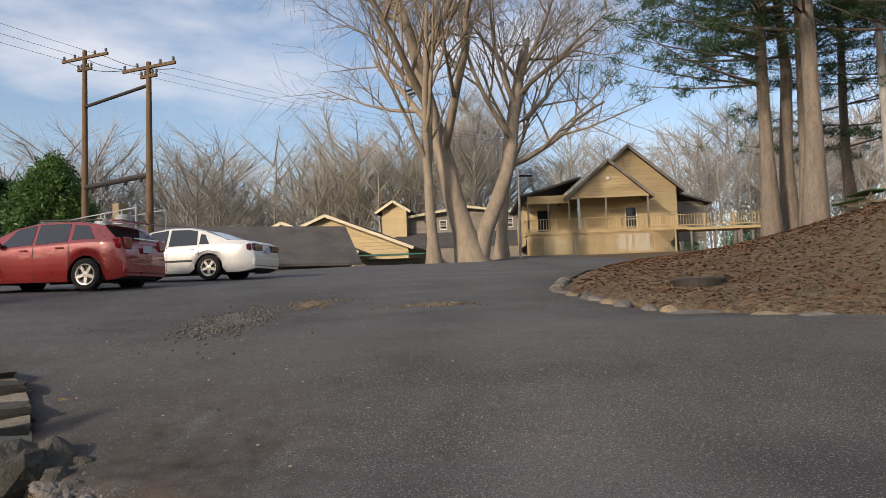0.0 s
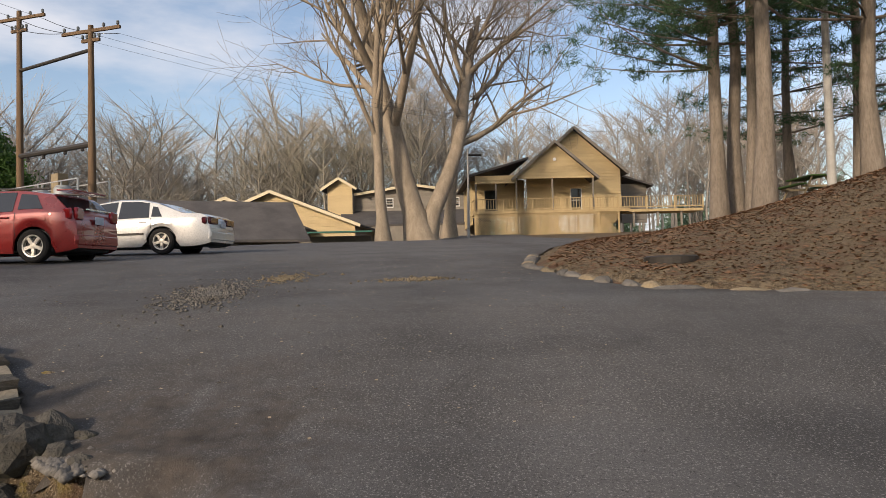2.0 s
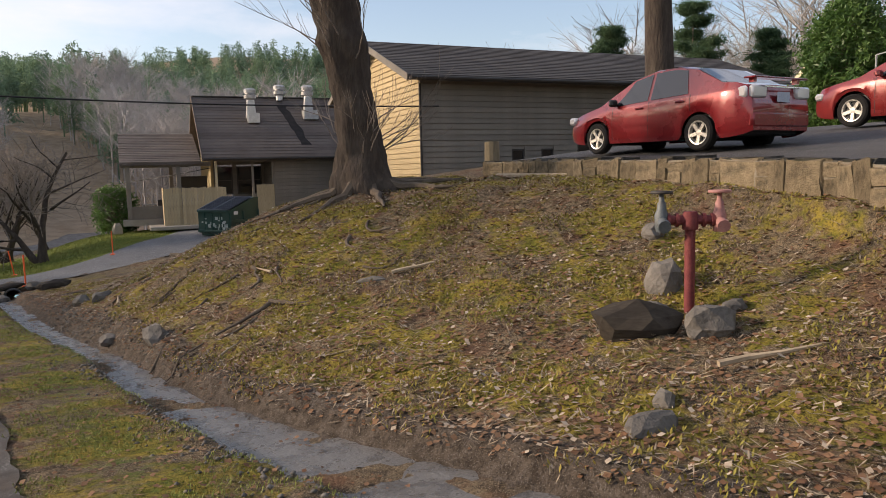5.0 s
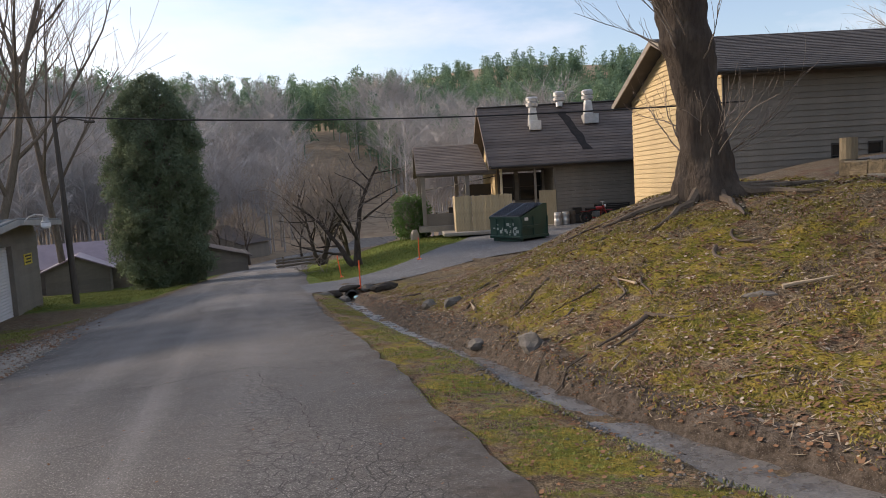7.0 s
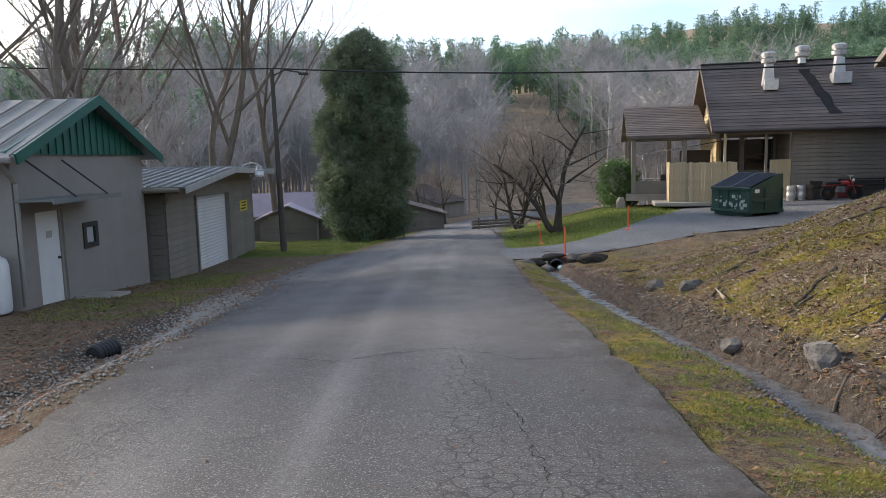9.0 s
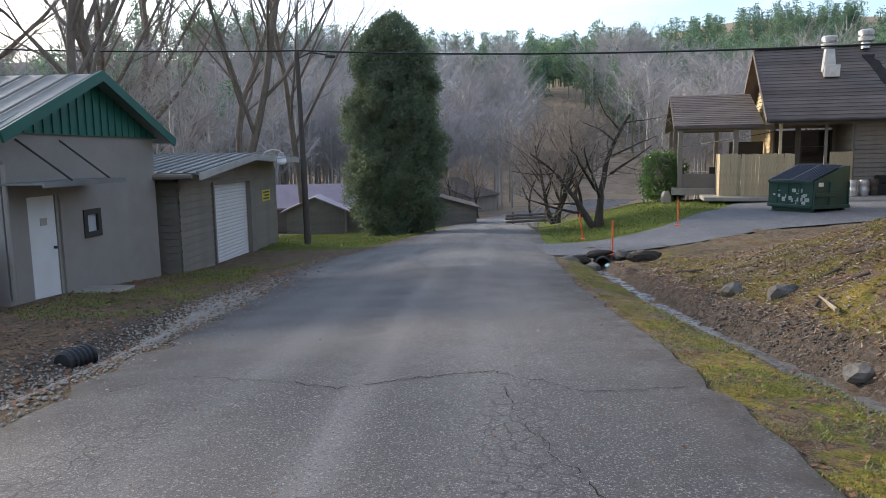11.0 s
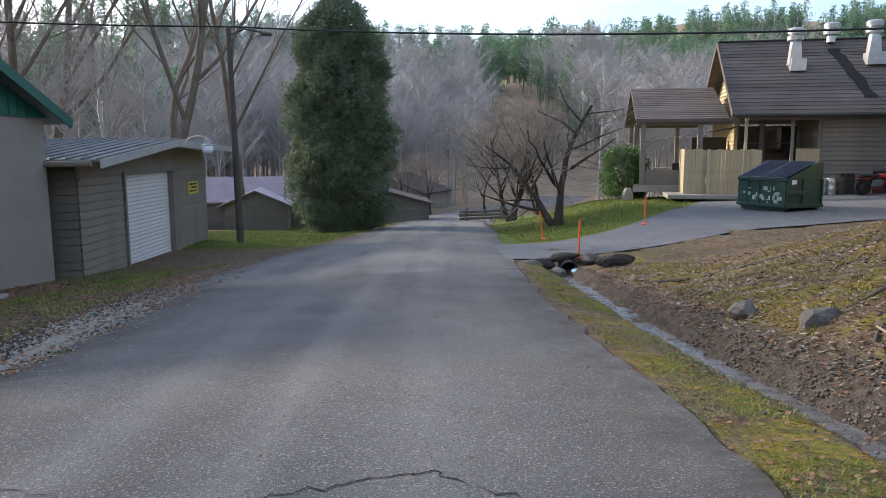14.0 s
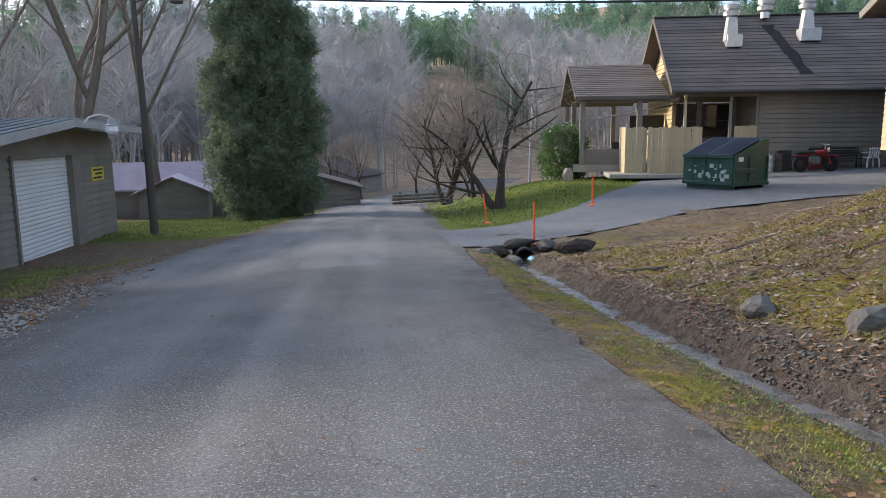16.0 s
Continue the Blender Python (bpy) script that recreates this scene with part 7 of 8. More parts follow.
wood("ridge_woods", "mixed trees on the far ridge", ridge_t, scatter(1000, 20, 380, 250, 480, 15, 22, 4), M_HAZYPINE, 4)
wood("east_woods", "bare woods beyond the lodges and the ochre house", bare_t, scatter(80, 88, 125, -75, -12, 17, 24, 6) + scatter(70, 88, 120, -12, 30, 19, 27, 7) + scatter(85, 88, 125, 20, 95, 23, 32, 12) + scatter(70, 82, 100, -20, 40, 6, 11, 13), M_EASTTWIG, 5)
wood("far_east_pines", "dark pines in the eastern distance", pine_t, scatter(160, 110, 260, -130, 110, 12, 18, 9), M_HAZYPINE, 6)


# ---- ochre house with the deck ----
def ochre_house():
    ob = thing("ochre_house", "ochre lap-sided house with gables, porch deck and lattice skirt", "house")
    fx = 62.2
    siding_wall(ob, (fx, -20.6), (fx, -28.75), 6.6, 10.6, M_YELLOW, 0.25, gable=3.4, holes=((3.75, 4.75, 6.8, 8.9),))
    # side away from the sun: its shade is painted with the brown siding
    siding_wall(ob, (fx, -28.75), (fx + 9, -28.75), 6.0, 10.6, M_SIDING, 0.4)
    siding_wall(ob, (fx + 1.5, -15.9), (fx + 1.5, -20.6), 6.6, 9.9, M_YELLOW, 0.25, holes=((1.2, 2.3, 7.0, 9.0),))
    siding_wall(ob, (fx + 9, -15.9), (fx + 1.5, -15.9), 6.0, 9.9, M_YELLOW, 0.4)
    # right wing also in brown, to paint the shade it stands in
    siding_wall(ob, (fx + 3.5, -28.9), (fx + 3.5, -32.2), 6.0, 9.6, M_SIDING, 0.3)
    framed_window(ob, Matrix.Translation((fx + 0.05, -24.85, 6.8)) @ Matrix.Rotation(radians(-90), 4, "Z"), 1.0, 2.1, M_WHITE, "glazed entrance door")
    framed_window(ob, Matrix.Translation((fx + 1.5, -17.65, 7.0)) @ Matrix.Rotation(radians(-90), 4, "Z"), 1.1, 2.0, M_DARK)
    # main roof
    for sg in (-1, 1):
        ye = -24.7 + sg * 4.6
        roof_slab(ob, (fx - 0.6, ye, 10.15), (fx + 9.5, ye, 10.15), (fx + 9.5, -24.7, 14.15), (fx - 0.6, -24.7, 14.15), M_DARKROOF, 0.18)
        bm = bmesh.new()
        a, b = Vector((fx - 0.62, ye, 10.05)), Vector((fx - 0.62, -24.7, 14.05))
        mm = Matrix.Translation((a + b) / 2) @ (b - a).to_track_quat("X", "Z").to_matrix().to_4x4()
        box(bm, (0, 0, 0), ((b - a).length, 0.05, 0.24), m=mm)
        part("barge_board", bm, M_SIDING, ob)
    # porch gable
    siding_wall(ob, (59.7, -19.4), (59.7, -25.8), 9.45, 9.7, M_YELLOW, 0.25, gable=2.75)
    for sg in (-1, 1):
        ye = -22.5 + sg * 3.6
        roof_slab(ob, (59.2, ye, 9.45), (fx + 2.5, ye, 9.45), (fx + 2.5, -22.5, 12.55), (59.2, -22.5, 12.55), M_DARKROOF, 0.16)
        bm = bmesh.new()
        a, b = Vector((59.18, ye, 9.36)), Vector((59.18, -22.5, 12.46))
        mm = Matrix.Translation((a + b) / 2) @ (b - a).to_track_quat("X", "Z").to_matrix().to_4x4()
        box(bm, (0, 0, 0), ((b - a).length, 0.05, 0.22), m=mm)
        part("barge_board", bm, M_SIDING, ob)
    bm = bmesh.new()
    tube(bm, (59.62, -22.5, 11.0), (59.5, -22.5, 11.0), 0.14, 0.14, 10)
    part("porch_lamp", bm, M_WHITE, ob)
    # low wing roof
    roof_slab(ob, (59.3, -15.2, 9.75), (fx + 9.5, -15.2, 9.75), (fx + 9.5, -20.3, 11.4), (59.3, -20.3, 11.2), M_DARKROOF, 0.18)
    siding_wall(ob, (59.7, -15.9), (59.7, -19.3), 9.1, 9.75, M_YELLOW, 0.25)
    roof_slab(ob, (fx + 2.6, -32.6, 9.4), (fx + 9.5, -32.6, 9.4), (fx + 9.5, -28.8, 10.6), (fx + 2.6, -28.8, 10.6), M_DARKROOF, 0.16)
    for y in (-15.95, -17.6, -19.3, -22.3, -25.7):
        bm = bmesh.new()
        box(bm, (59.75, y, 8.1), (0.13, 0.13, 2.75), bevel=0.01)
        part("porch_post", bm, M_SIDING, ob)
    # deck, rails, lattice skirt, props
    bm = bmesh.new()
    box(bm, (60.85, -22.2, 6.7), (2.9, 12.9, 0.22))
    box(bm, (60.6, -31.7, 6.62), (2.4, 6.2, 0.22))
    part("deck_floor", bm, M_DECK, ob)
    rail_run(ob, (59.45, -15.8), (59.45, -34.8), 6.8, 0.98, gap=0.22, posts=2.4)
    rail_run(ob, (59.45, -15.8), (62, -15.8), 6.8, 0.98, gap=0.25)
    for k in range(8):
        bm = bmesh.new()
        y = -15.8 - 1.7 * k
        box(bm, (59.48, y, 5.5), (0.12, 0.12, 2.3))
        part("deck_post", bm, M_DECK, ob)
    for y in (-29.0, -31.0, -33.0):
        bm = bmesh.new()
        box(bm, (59.6, y, 6.0), (0.14, 0.14, 1.4))
        part("deck_post", bm, M_SIDING, ob)
    shared = {}
    for sg in (-1, 1):
        for k in range(62):
            y = -15.8 - k * 0.2 + (1.9 if sg > 0 else 0)
            ya, yb = y, y - sg * -1 * 0
            a, b = Vector((59.45 + 0.012 * sg, y, 4.55)), Vector((59.45 + 0.012 * sg, y + sg * -2.1, 6.6))
            lo, hi = -27.7, -15.8
            f0, f1 = 0.0, 1.0
            for e in (lo, hi):
                f = (e - a.y) / (b.y - a.y)
                inside0, inside1 = lo <= a.y <= hi, lo <= b.y <= hi
                if 0 < f < 1:
                    if not inside0 and ((a.y < lo and e == lo) or (a.y > hi and e == hi)):
                        f0 = max(f0, f)
                    if not inside1 and ((b.y < lo and e == lo) or (b.y > hi and e == hi)):
                        f1 = min(f1, f)
            if (not (lo <= a.lerp(b, (f0 + f1) / 2).y <= hi)) or f1 - f0 < 0.05:
                continue
            a, b = a.lerp(b, f0), a.lerp(b, f1)
            bm = bmesh.new()
            mm = Matrix.Translation((a + b) / 2) @ (b - a).to_track_quat("X", "Z").to_matrix().to_4x4()
            box(bm, (0, 0, 0), ((b - a).length, 0.02, 0.07), m=mm)
            part("lattice_slat", bm, M_DECK, ob)
    return ob


ochre_house()


def lodge(label, at, turn, half, eave, apex, length, front, base, roof=M_DARKROOF, side=M_SIDING):
    """A long lodge: gable front along local -x, ridge along +x."""
    ob = thing("lodge_building", label, "building", "lodges", at, turn)
    siding_wall(ob, (0, half), (0, -half), base, eave, front, 0.3, gable=apex - eave)
    siding_wall(ob, (0, -half), (length, -half), base, eave, side, 0.5)
    siding_wall(ob, (length, half), (0, half), base, eave, side, 0.5)
    s = (apex - eave) / half
    for sg in (-1, 1):
        roof_slab(ob, (-0.7, sg * (half + 0.6), eave - 0.6 * s + 0.1), (length + 0.5, sg * (half + 0.6), eave - 0.6 * s + 0.1), (length + 0.5, 0, apex + 0.1), (-0.7, 0, apex + 0.1), roof, 0.16)
        bm = bmesh.new()
        a, b = Vector((-0.72, sg * (half + 0.6), eave - 0.6 * s)), Vector((-0.72, 0, apex))
        mm = Matrix.Translation((a + b) / 2) @ (b - a).to_track_quat("X", "Z").to_matrix().to_4x4()
        box(bm, (0, 0, 0), ((b - a).length, 0.06, 0.26), m=mm)
        part("barge_board", bm, M_TRIM, ob)
    return ob


lodge("dark-roofed lodge with ochre gable and cream trim", (60.8, 4.4, 0), -8, 6.0, 5.9, 8.4, 5, M_YELLOW, -2)
lodge("dark-roofed lodge with ochre gable and cream trim", (63.5, 1.3, 0), -8, 7.2, 6.3, 9.2, 18, M_YELLOW, -2)
lodge("small ochre cross gable above the lodge roof", (75.9, -3.4, 0), -8, 1.3, 11.1, 11.9, 4, M_YELLOW, 6)
up = lodge("long two-storey dark lodge behind the trees", (77.0, -11.0, 0), 0, 6.8, 10.2, 11.2, 7, M_SIDING, -1)
roof_slab(up, (-6.5, 7.5, 6.7), (-6.5, -7.5, 6.7), (0, -7.5, 8.6), (0, 7.5, 8.6), M_DARKROOF, 0.15, name="lean_to_roof")
for y in (-4.5, -2.5, 0.5, 2.5):
    framed_window(up, Matrix.Translation((-0.02, y, 8.9)) @ Matrix.Rotation(radians(-90), 4, "Z"), 0.8, 1.0, M_WHITE)
bm = bmesh.new()
box(bm, (-6.3, 0, 3.0), (0.2, 14.6, 7.4))
part("lean_to_wall", bm, M_SIDING, up)
lodge("low dark shingle roof below the lot edge", (44.5, 10.0, 0), -70, 4.5, 4.3, 6.7, 13, M_SIDING, -2)
lodge("dark-roofed low wing behind the hall", (42.0, 13.5, 0), -30, 5.0, 4.6, 7.2, 12, M_SIDING, 0)
bm = bmesh.new()
prism(bm, ((57, 5.2), (60, 5.35), (60, 5.5), (57, 5.32)), -7.5, -1.5)
tagged(part("porch_roof", bm, M_GREEN), "low green metal porch roof before the lodge", "roof")
bm = bmesh.new()
box(bm, (59.3, -4.5, 2.8), (0.2, 5.6, 4.5))
tagged(part("porch_wall", bm, M_SIDING), "dark porch wall under the green roof", "wall", kind="structure")


# ---- utility poles, transformers, cables ----
pole_a = wooden_pole("brown timber utility pole with cross arm", L(30.8, 5.2), 9.8, 0.16, M_POLE, arms=((9.5, 2.6, 70), (9.0, 0.8, 70)))
pole_b = wooden_pole("brown timber utility pole with cross arm", L(27.9, 1.15), 8.3, 0.16, M_POLE, arms=((8.1, 2.6, 70), (7.75, 0.8, 70)))


def transformer_bank():
    ob = thing("transformer_bank", "grey transformer cans on a beam platform between two poles", "transformer")
    a, b = Vector((30.8, 5.2, 0)), Vector((27.9, 1.15, 0))
    for z, r in ((6.95, 0.11), (10.4, 0.07)):
        bm = bmesh.new()
        tube(bm, a + Vector((0, 0, z)), b + Vector((0, 0, z - 0.1)), r, r, 8)
        beam = part("beam", bm, M_DARK, ob)
        if z < 8:
            for f in (0.12, 0.35, 0.65, 0.88):
                bm = bmesh.new()
                p = a.lerp(b, f)
                lathe(bm, ((0.03, -0.3), (0.07, -0.26), (0.06, -0.2), (0.08, -0.16), (0.04, -0.1)), 8, Matrix.Translation((p.x, p.y, z)))
                part("insulator", bm, M_DARK, beam)
    bm = bmesh.new()
    m = Matrix.Translation((a + b) / 2 + Vector((0, 0, 4.55))) @ Matrix.Rotation(math.atan2(b.y - a.y, b.x - a.x), 4, "Z")
    box(bm, (0, 0, 0), (5.4, 1.3, 0.14), m=m)
    part("platform", bm, M_GREYTRIM, ob)
    for f in (0.3, 0.62):
        p = a.lerp(b, f)
        bm = bmesh.new()
        lathe(bm, ((0.30, 4.62), (0.32, 4.66), (0.32, 5.4), (0.25, 5.5), (0.03, 5.52)), 16, Matrix.Translation((p.x, p.y, 0)))
        for s in (-0.15, 0.15):
            tube(bm, (p.x + s, p.y, 5.45), (p.x + s, p.y, 5.7), 0.04, 0.03, 6)
        part("transformer_can", bm, M_POWDER, ob, smooth=True)
    bm = bmesh.new()
    box(bm, (0.35, 0, 0.75), (0.5, 0.4, 1.35), bevel=0.02, m=m)
    part("regulator", bm, M_WOOD, ob)
    bm = bmesh.new()
    for x in (-2.6, 2.6):
        for y in (-0.6, 0.6):
            box(bm, (x, y, 0.5), (0.05, 0.05, 1.0), m=m)
    for y in (-0.6, 0.6):
        box(bm, (0, y, 1.0), (5.2, 0.04, 0.04), m=m)
    part("guard_rail", bm, M_STEEL, ob)


transformer_bank()
for dy in (-1.0, 0.0, 1.0):
    cable((30.8, 5.2 + dy, 12.5), (27.9, 1.15 + dy, 10.9), 0.2, 0.012)
    cable((27.9, 1.15 + dy, 10.9), (75, -40 + dy, 17), 2.0, 0.005)
    cable((30.8, 5.2 + dy, 12.5), (-30, 30 + dy * 2, 16), 1.5, 0.007)
lp = wooden_pole("thin pale lamp pole beside the ochre house", L(53.4, -14.7), 6.6, 0.11, M_GREYTRIM, (1, 1), group="lamp poles")
bm = bmesh.new()
box(bm, (0, -0.5, 6.1), (0.2, 1.0, 0.12), bevel=0.03)
part("lamp_arm", bm, M_DARK, lp)
wooden_pole("plain grey pole among the pines", L(24.4, -24.2), 12, 0.15, M_GREYTRIM, group="lamp poles")
gp = wooden_pole("grey weathered roadside pole with small street lamp", L(-7.3, 24.95), 7.5, 0.14, M_GREYPOLE, (0, -1.0))
bm = bmesh.new()
for p, q in (((0, 0, 7.2), (0.5, 0.2, 7.45)), ((0.5, 0.2, 7.45), (1.1, 0.4, 7.35))):
    tube(bm, p, q, 0.03, 0.03, 6)
box(bm, (1.2, 0.43, 7.3), (0.4, 0.18, 0.1), 20, bevel=0.03)
part("street_lamp_arm", bm, M_GREYPOLE, gp)
cable((-7.25, 24.95, 5.35), (17.2, 15.6, 4.12), 0.35, 0.028, label="thick black cable from the roadside pole to the hall")
cable((-7.25, 24.95, 5.35), (-40, 27, 7.5), 0.4, 0.028, label="thick black cable from the roadside pole to the hall")
cable((12.9, 30.6, 2.1), (4.2, 60, 1.2), 0.5, 0.02, label="pale service cable from the kitchen gable")


# ---- ditch water, culvert, kerb stones ----
M_WATER = material("wet_silt_bed", (0.095, 0.088, 0.08), (0.19, 0.18, 0.165), 5, 0.28, 0.8, 30, c3=(0.075, 0.065, 0.055), grime=0.8, world=True)


def silt_edge(y, side):
    return float(ditch_mid(y)) + side * (float(ditch_half(y)) + 0.02 + 0.15 * noise.fractal(Vector((y * 2.6, 4.0 * side, 0)), 0.8, 2.0, 5))


strip("ditch_stream", spaced((-7.5, 14.0, 0.1)), lambda y: silt_edge(y, -1), lambda y: silt_edge(y, 1), 5, lambda y, x: (x, y, float(road_z(y)) - 0.265), M_WATER, "shallow stream over pale grey silt in the ditch", "water")


def culvert():
    ob = thing("culvert", "dark culvert mouth of piled slabs at the ditch end", "culvert", "", (2.45, 14.2, float(road_z(14.2)) - 0.3))
    for k, (x, y, z, a, b, c, m) in enumerate(((-0.5, 0.2, 0.2, 0.5, 0.35, 0.22, M_LOG), (0.0, 0.4, 0.33, 0.7, 0.4, 0.16, M_LOG), (0.6, 0.35, 0.3, 0.5, 0.4, 0.2, M_ROCK), (-0.2, -0.3, 0.1, 0.35, 0.3, 0.2, M_ROCK), (0.45, -0.35, 0.1, 0.3, 0.26, 0.18, M_ROCK), (-0.75, -0.1, 0.25, 0.4, 0.3, 0.16, M_ROCK))):
        boulder("stone_slab", "", (x, y, z), (a * 1.2, b * 1.2, c * 1.3), 200 + k, m, k * 33.0, parent=ob)
    bm = bmesh.new()
    m = Matrix.Translation((0.05, 0.3, 0.12)) @ Matrix.Rotation(radians(90), 4, "X")
    lathe(bm, ((0.17, -0.5), (0.2, -0.5), (0.2, 0.35), (0.17, 0.35), (0.17, -0.45)), 16, m)
    part("pipe", bm, M_PIPE, ob)
    bm = bmesh.new()
    box(bm, (0.25, -0.2, 0.13), (0.35, 0.22, 0.1), 20, bevel=0.04)
    part("blue_plastic_scrap", bm, gloss("pale_blue_plastic", (0.25, 0.5, 0.6), 0.4), ob, "pale blue plastic scrap")


culvert()
boulder("fallen_log", "dark log lying at the head of the ditch", L(3.45, 14.0, 0.08), (0.9, 0.35, 0.35), 301, M_LOG, 15)
ob = thing("drain_pipe", "black corrugated drain pipe end in the gravel verge", "pipe", "", (-5.3, 5.25, float(land(-5.3, 5.25)) + 0.05), -14)
bm = bmesh.new()
m = Matrix.Rotation(radians(90), 4, "X")
for k in range(6):
    lathe(bm, ((0.125, 0.07 * k), (0.155, 0.07 * k + 0.02), (0.155, 0.07 * k + 0.05), (0.125, 0.07 * k + 0.07)), 16, m @ Matrix.Translation((0, 0, -0.2)))
part("pipe_wall", bm, M_PIPE, ob)
# black disc across the bore, painted shade for the depth of the pipe
bm = bmesh.new()
lathe(bm, ((0.122, 0.1), (0.01, 0.1)), 16, m)
part("bore_shade_disc", bm, M_BLACK, ob)

kerb = thing("stone_kerb", "row of half-buried field stones edging the pine mound", "kerb", kind="structure")
rr = random.Random(31)
x = 10.05
k = 0
while x < 15.5:
    w = rr.uniform(0.3, 0.65)
    y = float(np.interp(x, (10, 10.9, 13, 16), (-13.05, -12.55, -12.05, -12.7)))
    boulder("kerb_stone", "", (x, y, float(land(x, y + 0.3)) + 0.02), (w * 1.15, 0.26, 0.2), 400 + k, M_ROCK if k % 3 else M_WALLSTONE, rr.uniform(-8, 8), parent=kerb)
    x += w * 0.95
    k += 1
y = -13.3
while y > -19:
    w = rr.uniform(0.35, 0.7)
    x = float(np.interp(y, (-19, -15.2, -14, -13.1), (8.4, 9.15, 9.55, 9.95)))
    boulder("kerb_stone", "", (x, y, float(land(x - 0.3, y)) + 0.02), (0.26, w * 1.15, 0.2), 430 + k, M_ROCK if k % 3 else M_WALLSTONE, rr.uniform(-8, 8), parent=kerb)
    y -= w * 0.95
    k += 1
ob = thing("manhole_cover", "rusty black iron cover in the leaf litter", "manhole cover", "", L(11.7, -13.9, 0.0))
bm = bmesh.new()
lathe(bm, ((0.36, -0.05), (0.38, 0.05), (0.34, 0.07), (0.02, 0.08)), 20)
part("lid", bm, M_DARK, ob)


# ---- litter: leaves, blades, gravel, sticks ----
def litter(name, label, cat, n, box4, size, mat, seed, keep=None, up=0.0, slim=0.5, lift=0.012):
    nr = np.random.default_rng(seed)
    x = nr.uniform(box4[0], box4[1], n)
    y = nr.uniform(box4[2], box4[3], n)
    if keep is not None:
        m = keep(x, y, nr)
        x, y = x[m], y[m]
    z = surf(x, y) + lift
    c = np.stack([x, y, z], 1)
    k = len(c)
    w = nr.uniform(0, 2 * math.pi, k)
    s = size * nr.uniform(0.5, 1.4, k)
    tilt = nr.uniform(-0.5, 0.5, k) * (1 - up) + up * nr.uniform(0.7, 1.4, k)
    a = np.stack([np.cos(w) * np.cos(tilt), np.sin(w) * np.cos(tilt), np.sin(tilt)], 1) * s[:, None]
    b = np.stack([-np.sin(w), np.cos(w), nr.uniform(-0.3, 0.3, k)], 1) * (s * slim)[:, None]
    V = np.stack([c, c + a * 0.5 + b, c + a, c + a * 0.5 - b], 1).reshape(-1, 3)
    F = np.arange(4 * k).reshape(-1, 4)
    o = arrays(name, V, F, mat)
    return tagged(o, label, cat, kind="stuff")


def patchy(x, y, f, lo):
    return np.array([noise.noise(Vector((a * f, b * f, 2.0))) for a, b in zip(x, y)]) > lo


def bank_only(x, y, nr):
    return (x > ditch_mid(y) + ditch_half(y) + 0.1) & (x < wall_x(y) - 0.2)


litter("bank_leaves", "dead brown leaves scattered over the bank", "leaves", 60000, (2.4, 10.5, -8.3, 14), 0.045, M_LEAF, 1, bank_only)
M_PALELEAF = material("pale_curled_leaves", (0.36, 0.28, 0.20), (0.50, 0.42, 0.32), 2.5, 0.9, 0.0, 20, world=True, c3=(0.25, 0.15, 0.09))
litter("pale_leaves", "pale curled dead leaves on the bank", "leaves", 13000, (2.2, 10.5, -8.3, 14), 0.05, M_PALELEAF, 15, lambda x, y, nr: (x > ditch_mid(y) + 0.5) & (x < wall_x(y) - 0.2), slim=0.35, lift=0.018)
litter("bank_straw", "pale straw and twigs scattered over the bank", "twigs", 42000, (2.4, 10.5, -8.3, 14), 0.10, M_STRAW, 2, bank_only, slim=0.05)
litter("bank_moss", "short yellow-green moss grass in patches on the bank", "grass", 90000, (3.1, 10.5, -8.0, 13), 0.042, M_MOSSBLADE, 3, lambda x, y, nr: bank_only(x, y, nr) & patchy(x, y, 0.9, 0.02), 0.8, 0.16)
litter("verge_grass", "green grass tufts between road and ditch", "grass", 70000, (1.35, 3.1, -6.5, 14.3), 0.024, M_GRASSBLADE, 4, lambda x, y, nr: (x < ditch_mid(y) - ditch_half(y) - 0.12) & patchy(x, y, 1.3, -0.05), 0.85, 0.13)
litter("verge_leaves", "dead leaves along the verge", "leaves", 4500, (1.3, 3.3, -7.5, 13), 0.034, M_LEAF, 5)
litter("mound_leaves", "brown dead leaves under the pines", "leaves", 46000, (9.2, 26, -24, -12.2), 0.05, M_LEAF, 6, lambda x, y, nr: y < np.interp(x, (9.2, 9.6, 10, 10.9, 13, 18, 30), (-15.4, -14.2, -13.3, -12.8, -12.3, -13.8, -18)))
litter("shed_leaves", "wet brown leaves on the verge before the sheds", "leaves", 12000, (-9, -4.0, -3, 15), 0.055, M_LEAF, 7)
litter("shed_grass", "thin green grass before the sheds", "grass", 9000, (-8.7, -5.6, 8, 18), 0.06, M_GRASSBLADE, 8, lambda x, y, nr: patchy(x, y, 0.8, 0.0), 0.85, 0.13)
litter("lawn_grass", "short bright lawn grass", "grass", 30000, (2.2, 12, 19, 36), 0.07, M_GRASSBLADE, 9, lambda x, y, nr: (y > np.interp(x, (1.2, 3, 6, 9, 11, 14), (19.6, 20.6, 23, 26.5, 30, 32))), 0.85, 0.16)
litter("west_lawn_grass", "short bright lawn grass", "grass", 16000, (-12, -3.6, 23.5, 36), 0.07, M_GRASSBLADE, 10, lambda x, y, nr: x < road_left(y) - 0.4, 0.85, 0.16)
litter("lot_gravel", "loose pale gravel and pebbles on the worn lot", "gravel", 1500, (4, 16, -12, -5), 0.022, M_STRAW, 11, lambda x, y, nr: (x > wall_x(y) + 0.3), slim=0.6, lift=0.062)
litter("road_grit", "small leaves and grit on the road", "gravel", 500, (-3.8, 1.3, -6, 14), 0.025, M_LEAF, 12, slim=0.5, lift=0.028)


